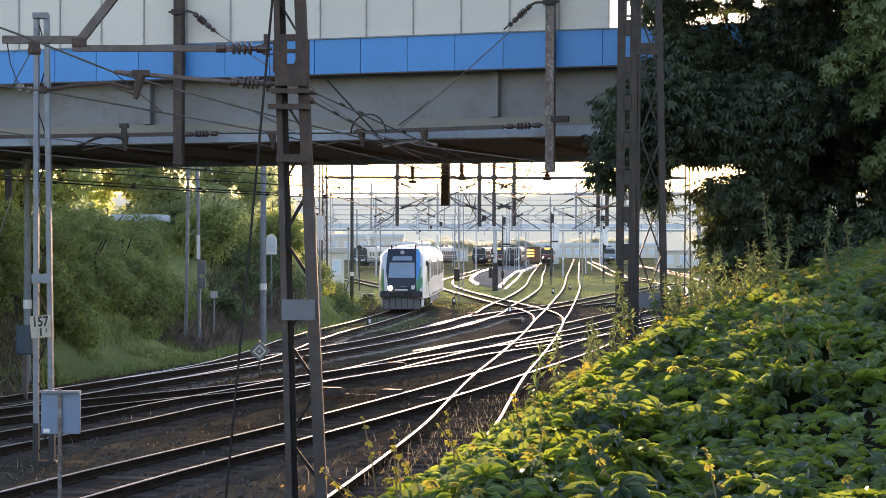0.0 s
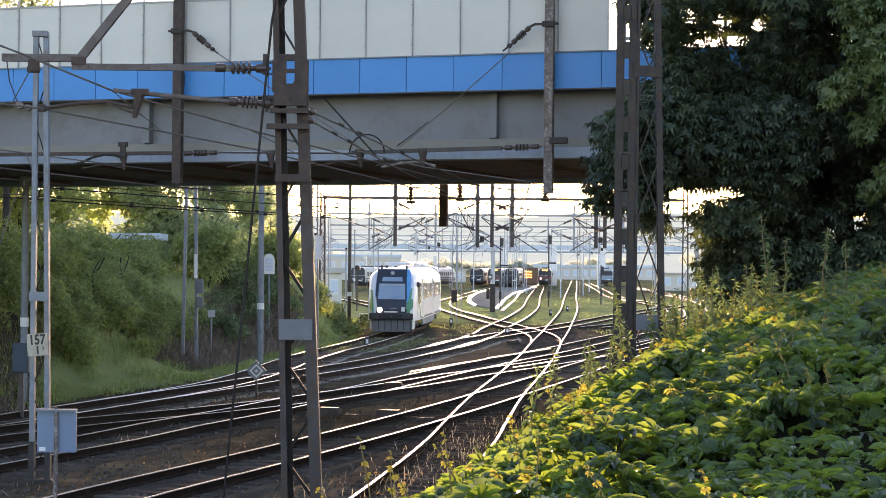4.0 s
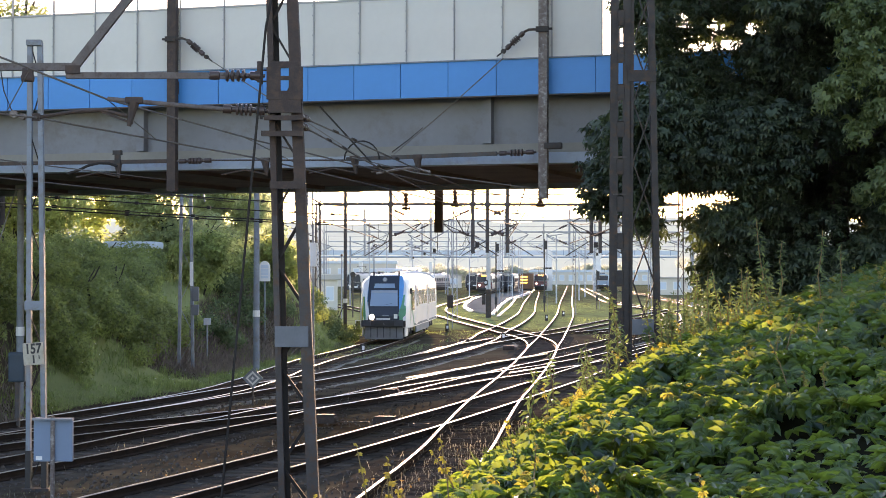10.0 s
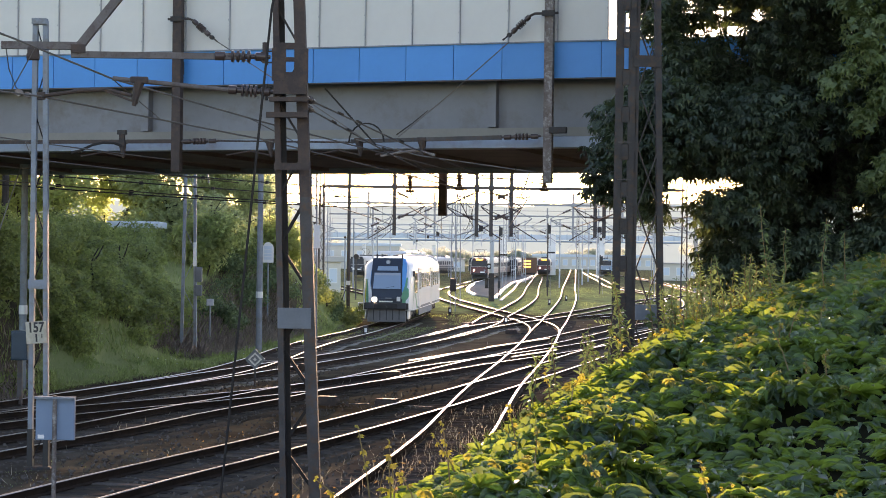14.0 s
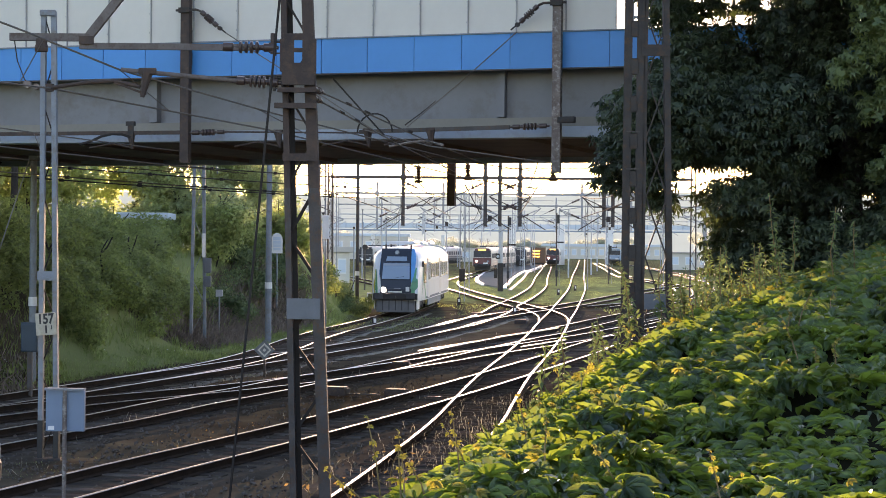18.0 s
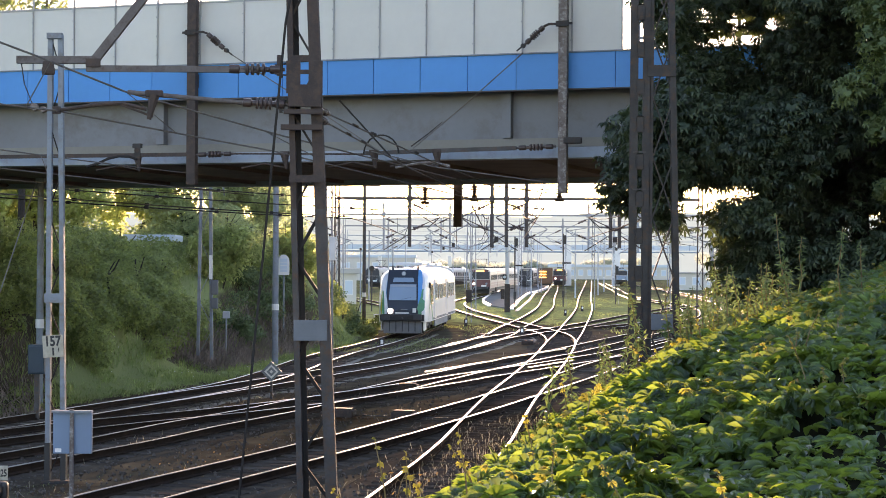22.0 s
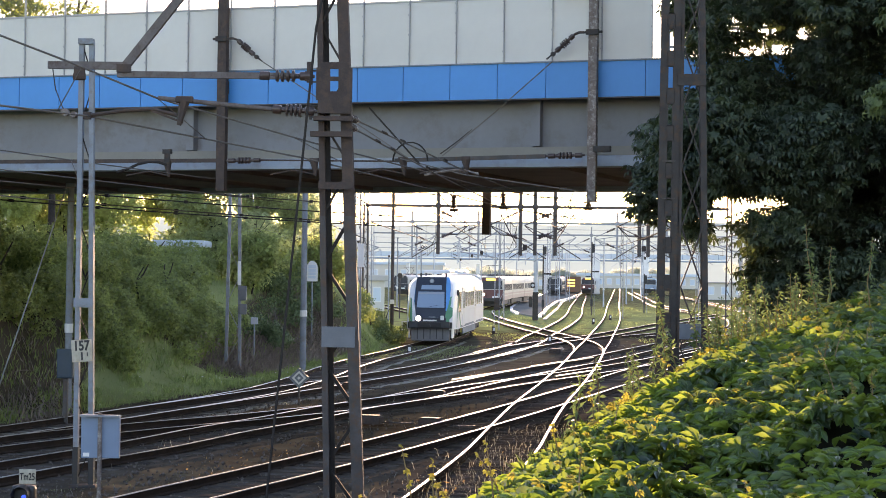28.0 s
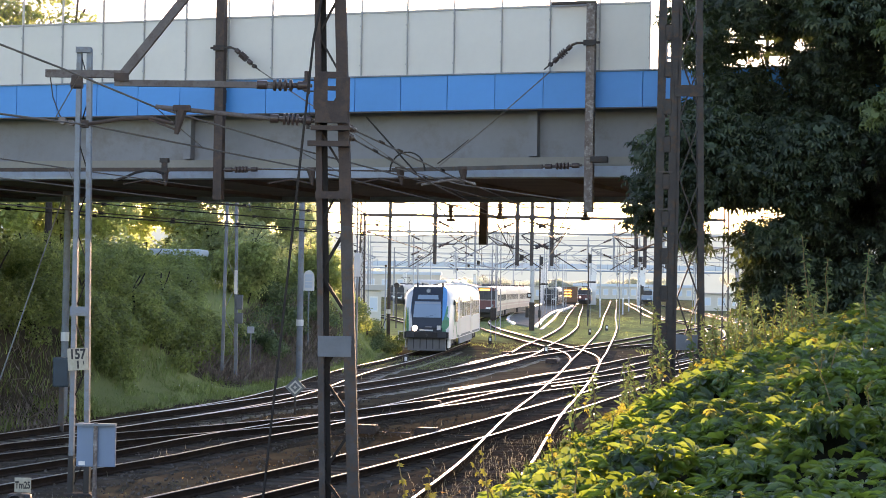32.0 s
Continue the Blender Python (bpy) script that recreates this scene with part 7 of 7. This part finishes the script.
def portal(y, x0, x1, zb, posts, drops, label, steel="old_steel"):
    """A catenary portal: end masts, a slim beam with a tie above, drop posts and slanting arms."""
    p = thing("catenary_portal", label, "catenary portal", group="catenary portals")
    for x in posts:
        s = Shape()
        for o in (-0.2, 0.2):
            s.beam((x + o, y, -0.2), (x + o * 0.6, y, zb + 0.9), 0.08, 0.08)
        for k in range(11):
            z = 0.2 + k * (zb / 11)
            s.beam((x - 0.18 + 0.36 * (k % 2), y, z), (x + 0.18 - 0.36 * (k % 2), y, z + zb / 11), 0.035, 0.035)
        part("mast", s, steel, p)
    part("chord", Shape().beam((x0, y, zb), (x1, y, zb), 0.14, 0.17), steel, p)
    part("tie_rod", Shape().path(sag((x0, y, zb + 0.85), (x1, y, zb + 0.85), 0.25), 0.03, 5), steel, p)
    for i, x in enumerate(drops):
        d = part("drop_post", Shape().beam((x, y, zb + 0.95), (x, y, zb - 3.0), 0.22 if y < 120 else 0.16, 0.16), steel, p)
        o = -1 if i % 2 else 1
        part("clamp", Shape().chamfer((x, y, zb), (0.34, 0.30, 0.34), 0.04), steel, d)
        part("slant_arm", Shape().tube((x, y, zb - 0.25), (x + o * 1.9, y, zb - 1.15), 0.036, 6).tube((x, y, zb - 2.0), (x + o * 1.9, y, zb - 1.15), 0.03, 6), steel, d)
        part("lower_arm", Shape().tube((x, y, zb - 2.2), (x - o * 1.6, y, zb - 3.2), 0.036, 6), steel, d)
        part("insulator", insulator(Shape(), (x + o * 0.2, y - 0.1, zb - 0.35), (x + o * 0.9, y - 0.1, zb - 0.68), 3, 0.11), "insulator", d)
        part("insulator", insulator(Shape(), (x + o * 0.2, y - 0.1, zb - 1.95), (x + o * 0.9, y - 0.1, zb - 1.62), 3, 0.11), "insulator", d)
        if i % 3 == 1:
            part("junction_box", Shape().chamfer((x + 0.28, y - 0.05, zb - 2.5), (0.26, 0.2, 0.34), 0.03), "dark_steel", d)
        part("steady_arm", Shape().path([(x + o * 1.9, y, zb - 1.15), (x + o * 1.2, y, zb - 1.75), (x + o * 0.2, y, zb - 1.8)], 0.035, 5), steel, d)
    return p


portal(112, -7.0, 15.5, 8.0, (-7.0, 15.5), (-2.5, 2.6, 3.5, 4.75, 9.95, 10.5), "rusty portal with hanging posts across the yard")
portal(150, -9.0, 22, 8.1, (-9.0, 2.0, 22), (-5.5, 0.0, 6.2, 11.5, 15.6), "weathered grey portal across the yard tracks, paled for haze", "galvanised")
portal(205, -12, 32, 8.4, (-12, 8.0, 32), (-7, -1, 4.6, 12.8, 18.6, 25), "galvanised portal across the station throat, paled for haze", "galvanised")
# the farther the portal, the paler its steel: painted haze
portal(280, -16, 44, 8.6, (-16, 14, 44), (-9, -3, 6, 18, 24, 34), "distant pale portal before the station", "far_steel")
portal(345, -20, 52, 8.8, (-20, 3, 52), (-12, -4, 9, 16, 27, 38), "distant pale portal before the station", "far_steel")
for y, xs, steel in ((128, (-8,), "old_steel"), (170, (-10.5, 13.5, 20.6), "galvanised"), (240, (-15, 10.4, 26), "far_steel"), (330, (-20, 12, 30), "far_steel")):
    for x in xs:
        s = small_mast(x, y, -0.2, 8.6, 0.3, "slim catenary mast in the station yard", "lattice", steel)
        part("arm", Shape().tube((x, y, 7.6), (x - 2.6, y, 7.2), 0.04, 6).tube((x, y, 6.2), (x - 2.6, y, 7.2), 0.04, 6), steel, s)
s = small_mast(1.38, 130, -0.2, 7.6, 0.36, "pale grey lattice mast between the yard tracks", "lattice", "galvanised")
part("arm", Shape().tube((1.38, 130, 6.9), (-1.3, 130, 5.4), 0.05, 6).tube((1.38, 130, 5.0), (-1.3, 130, 5.4), 0.05, 6), "galvanised", s)
part("arm", Shape().tube((1.38, 130, 6.9), (4.0, 130, 6.0), 0.05, 6).tube((1.38, 130, 5.2), (4.0, 130, 6.0), 0.05, 6), "galvanised", s)
part("base_box", Shape().chamfer((1.38, 129.7, 1.7), (0.42, 0.3, 0.9), 0.03), "dark_steel", s)
for i, (x0, x1) in enumerate(((-2.4, -6), (2.4, 3.2), (4.6, 9.6), (8.6, 20), (12, 32), (0.4, 0.8))):
    wire_thing("contact and carrier wires running through the yard",
               [sag((x0 + (54 - 112) * 0.03, 54.5, 6.35), (x0, 112, 6.9), 0.5) + sag((x0, 112, 6.9), (x1, 205, 7.1), 0.8)[1:],
                sag((x0 + (54 - 112) * 0.03, 54.5, 5.6), (x0, 112, 5.6), 0.02) + sag((x0, 112, 5.6), (x1, 205, 5.7), 0.02)[1:]], 0.02, 12, mat_="dark_wire")

# colour-light signals in the yard
for x, y, h in ((6.2, 172, 6.9), (11.5, 183, 7.4), (18.1, 197, 4.3), (-1.3, 150, 4.4)):
    sg = thing("signal_post", "slim colour-light signal with a black head on a grey post", "signal", pose(x, y, -0.2), group="yard signals")
    part("post", Shape().tube((0, 0, 0), (0, 0, h), 0.07, 8), "old_steel", sg)
    part("backplate", Shape().chamfer((0.12, -0.1, h - 0.6), (0.34, 0.14, 0.9), 0.05), "black_paint", sg)
    part("bracket", Shape().beam((0, 0, h * 0.6), (0.75, 0, h * 0.6), 0.08, 0.16), "dark_steel", sg)
    part("box", Shape().chamfer((0, -0.1, 1.3), (0.26, 0.24, 0.7), 0.04), "black_paint", sg)
    part("ladder", Shape().beam((0.3, 0, 0), (0.2, 0, h - 0.8), 0.03, 0.03), "galvanised", sg)

wm = thing("signal_mast", "thick pale signal mast with a dark cased foot", "signal", pose(5.1, 160, -0.2))
part("mast", Shape().tube((0, 0, 0), (0, 0, 6.1), 0.19, 14), "far_steel", wm, smooth=True)
part("foot_casing", Shape().chamfer((0, -0.05, 1.25), (0.48, 0.44, 2.5), 0.03), "dark_steel", wm)
part("relay_box", Shape().chamfer((-0.42, -0.05, 1.6), (0.30, 0.3, 0.9), 0.03), "dark_steel", wm)
lh = part("lamp_head", Shape().chamfer((-0.25, -0.25, 3.1), (0.36, 0.2, 0.5), 0.06), "dark_steel", wm)
part("lens", Shape().tube((-0.25, -0.40, 3.1), (-0.25, -0.355, 3.1), 0.13, 14), "pale_steel", lh)

for x, y, h, hd in ((-6.9, 160, 3.8, True), (-7.4, 150, 5.4, False), (-5.6, 178, 6.6, False), (-9.3, 140, 6.4, False)):
    ps = thing("signal_post", "thin dark post with a small round lamp" if hd else "thin grey lamp post beside the yard", "signal", pose(x, y, -0.2), group="yard signals")
    part("post", Shape().tube((0, 0, 0), (0, 0, h), 0.06, 8), "old_steel" if hd else "galvanised", ps)
    part("head", Shape().tube((0, -0.14, h), (0, 0.14, h), 0.24 if hd else 0.1, 14), "dark_steel", ps)

ib = thing("shunting_board", "low white-framed board with a dark face by the siding", "signal", pose(-4.5, 117, -0.2))
part("frame", Shape().box((0, 0, 0.86), (0.80, 0.10, 0.07)).box((0, 0, 0.36), (0.80, 0.10, 0.07)).box((-0.365, 0, 0.61), (0.07, 0.10, 0.43)).box((0.365, 0, 0.61), (0.07, 0.10, 0.43)), "white_paint", ib)
part("face", Shape().chamfer((0, 0.03, 0.61), (0.66, 0.06, 0.43), 0.01), "dark_steel", ib)
for x in (-0.25, 0.25):
    part("leg", Shape().box((x, 0.04, 0.16), (0.06, 0.06, 0.34)), "old_steel", ib)

# small marker stones and switch lamps on the ground
for x, y, k in ((-6.95, 84, 0), (4.2, 105, 1), (-1.25, 118, 1), (-3.3, 88, 1), (9.6, 150, 1), (12.1, 165, 1), (1.1, 122, 1)):
    ms = thing("marker_stone" if k == 0 else "switch_lamp", "short white marker stone with a dark figure panel" if k == 0 else "low switch lamp with a white face on the ballast", "marker", pose(x, y, -0.2, 0, 0, 10), group="ground markers")
    part("body", Shape().chamfer((0, 0, 0.24), (0.22, 0.2, 0.52), 0.04), "white_paint" if k == 0 else "dark_steel", ms)
    part("face", Shape().box((0, -0.105, 0.3), (0.13, 0.012, 0.2)), "dark_steel" if k == 0 else "white_paint", ms)


def house(name, label, cat, x, y, w, d, h, wall, roof, rows, cols, rz=0.0, rh=0.6, kind_=""):
    b = thing(name, label, cat, pose(x, y, -0.2, 0, 0, rz))
    part("wall", Shape().chamfer((0, d / 2, h / 2), (w, d, h), 0.05), wall, b)
    part("roof", Shape().chamfer((0, d / 2, h + rh / 2), (w + 0.8, d + 0.8, rh), 0.08), roof, b)
    gw, gh = w / cols, h / rows
    for r in range(rows):
        for c in range(cols):
            wx, wz = -w / 2 + gw * (c + 0.5), gh * (r + 0.55)
            fr = part("window", Shape().box((wx, -0.01, wz), (gw * 0.55, 0.06, gh * 0.5)), "white_paint", b)
            # pale panes in place of dark glass, haze in their colour
            part("pane", Shape().box((wx, -0.045, wz), (gw * 0.47, 0.03, gh * 0.42)), "roof_blue", fr)
    return b


house("signal_cabin", "low pale railway hut with a flat grey roof", "hut", -11.4, 190, 3.2, 4, 3.2, "wall_pale", "concrete", 1, 2, 4)
house("workshop_hall", "long pale workshop hall with blue roof", "hall", -30, 520, 40, 14, 6.6, "wall_pale", "roof_blue", 1, 9, 0, 0.8)
house("station_building", "wide pale station building with blue-grey roof", "station", 56, 620, 44, 16, 4.2, "wall_pale", "roof_blue", 1, 14, -4, 0.9)
house("shed", "small white shed with pale blue roof on the bank", "shed", -13.1, 79, 1.5, 1.5, 5.0, "white_paint", "roof_blue", 3, 2, 0, 0.3)

fb = thing("footbridge", "pale blue station footbridge with glazed lift towers", "footbridge", pose(8, 410, -1.15, 0, 0, -3))
part("deck", Shape().chamfer((0, 0, 8.5), (96, 3.2, 0.34), 0.1), "skirt_blue", fb)
part("parapet", Shape().box((0, -1.66, 9.45), (96, 0.1, 1.1)), "roof_blue", fb)
for x in range(-46, 48, 4):
    part("railing_post", Shape().box((x, -1.74, 9.5), (0.14, 0.08, 1.4)), "skirt_blue", fb)
for x in (-40, -24, -8, 7.6, 18.6, 29.5, 42):
    part("pier", Shape().chamfer((x, 0, 3.6), (0.8, 1.0, 7.6), 0.05), "white_paint", fb)
for x in (7.6, 18.6, 29.5):
    part("lift_tower", Shape().chamfer((x, -2.6, 5.0), (1.8, 1.8, 10.2), 0.1), "white_paint", fb)

# far trees, huts and more masts beyond the yard, haze put into their pale colours
far = np.random.default_rng(8)
for i, (x, y, w, h) in enumerate(((-62, 570, 9, 8), (-46, 640, 10, 9), (-30, 680, 11, 6), (-8, 720, 12, 5), (10, 740, 11, 5.5), (28, 760, 12, 5), (44, 760, 12, 5), (66, 740, 12, 6), (110, 700, 12, 9),
                                  (-26, 230, 2.2, 3.0), (-20, 300, 2.6, 3.2))):
    cl = [((x + far.normal() * w * 0.5, y + far.normal() * 2, h * far.uniform(0.25, 1.0)), w * far.uniform(0.16, 0.3)) for _ in range(22)]
    tree("tree", "pale green tree far behind the station", (x, y, -0.3), (0, 0, 1), h * 0.5, 0.2, cl, SINGLE, 0.55, 90, "haze_tree", 300 + i, depth=1)
for x, y, h in ((-13.6, 160, 6.2), (-12.4, 182, 7.6), (-9.6, 215, 8.0), (-8.0, 236, 8.6), (-6.4, 262, 8.6), (-3.0, 300, 9.0), (0.6, 330, 9.2), (6.4, 300, 9.0), (11.8, 262, 9.0), (16.4, 236, 8.6), (21.5, 262, 9.0),
                (25.6, 300, 9.2), (29.8, 330, 9.4), (17.5, 360, 9.4), (36.5, 300, 9.0), (31.0, 215, 8.6), (26.4, 182, 8.4), (-16.5, 262, 8.4)):
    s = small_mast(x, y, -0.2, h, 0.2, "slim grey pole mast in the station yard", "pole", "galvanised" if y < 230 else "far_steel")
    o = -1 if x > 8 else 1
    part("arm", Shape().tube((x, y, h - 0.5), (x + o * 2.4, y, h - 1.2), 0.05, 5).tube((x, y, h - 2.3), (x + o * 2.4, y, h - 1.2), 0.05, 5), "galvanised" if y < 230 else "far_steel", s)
for x, y, w, d, h in ((-17.2, 205, 4.6, 5, 2.8), (-34, 420, 9, 8, 3.4), (2.0, 470, 12, 6, 3.2), (21, 520, 8, 6, 3.6), (29, 470, 5, 5, 3.0), (45, 330, 8, 6, 3.0)):
    house("hut", "low pale trackside hut with a flat roof", "hut", x, y, w, d, h, "wall_pale", "concrete", 1, 3, 0, 0.3)

shield = thing("round_sign", "white round-topped signal shield on a thin post", "sign", pose(-7.72, 84, 0))
v = [(-0.26, z) for z in (3.35, 3.95)] + [(0.26 * math.cos(a), 3.98 + 0.32 * math.sin(a)) for a in np.linspace(math.pi, 0, 9)] + [(0.26, z) for z in (3.95, 3.35)]
n = len(v)
part("plate", Shape().add([(x, -0.03, z) for x, z in v] + [(x, 0.03, z) for x, z in v],
                          [tuple(range(n - 1, -1, -1)), tuple(range(n, 2 * n))] + [(i, (i + 1) % n, n + (i + 1) % n, n + i) for i in range(n)]), "white_paint", shield)
part("inner_field", Shape().chamfer((0, -0.036, 3.80), (0.34, 0.012, 0.62), 0.005), "roof_blue", shield, "pale blue inner field")
for z in (3.62, 3.78, 3.94):
    part("stripe", Shape().box((0, -0.046, z), (0.34, 0.008, 0.03)), "white_paint", shield)
part("post", Shape().tube((0, 0.06, 0.4), (0, 0.06, 4.0), 0.04, 8), "grey_paint", shield)

# distant hills, their haze made by a pale, faintly glowing colour
hl = Shape()
xs = np.linspace(-1500, 1500, 120)
for i, x in enumerate(xs):
    z = 62 + 26 * noise.noise((x * 0.0022, 3.1, 0)) + 5 * noise.noise((x * 0.015, 1, 0))
    hl.v += [(x, 1900, -20), (x, 2000, z), (x, 2300, z * 0.8)]
for i in range(len(xs) - 1):
    for j in range(2):
        a = i * 3 + j
        hl.f.append((a, a + 3, a + 4, a + 1))
hl.k = [0] * len(hl.f)
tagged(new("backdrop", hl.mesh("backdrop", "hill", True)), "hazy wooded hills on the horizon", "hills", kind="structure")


# ---- what moves ----
def motions():
    a, b = Vector((-2.06, 103.9, 0)), Vector((-2.57, 98.7, 0))
    steps = ((0, 0.0), (1, 0.19), (2, 0.36), (3, 0.53), (3.5, 0.61), (5.5, 0.88), (7, 0.98), (8, 1.0), (32, 1.0))
    walk(railcar, [(t, pose(*a.lerp(b, s), 0, 0, -2.9 - 1.3 * s)) for t, s in steps])
    way = curve_points(TRACKS["branch"], 0.5)
    rows = []
    for t, y in ((0, 354), (3, 352), (6, 345), (8, 336), (10, 322), (12, 303), (13, 295), (14.5, 287), (17, 275), (19, 262), (21, 251), (23, 235.5), (25, 219.5), (26.5, 211.5), (28, 205), (30, 201), (32, 198)):
        i = min(range(len(way)), key=lambda k: abs(way[k].y - y))
        d = (way[min(i + 110, len(way) - 1)] - way[i]).normalized()
        rows.append((t, pose(way[i].x, way[i].y, 0, 0, 0, -math.degrees(math.atan2(d.x, d.y)))))
    walk(emu, rows)


motions()
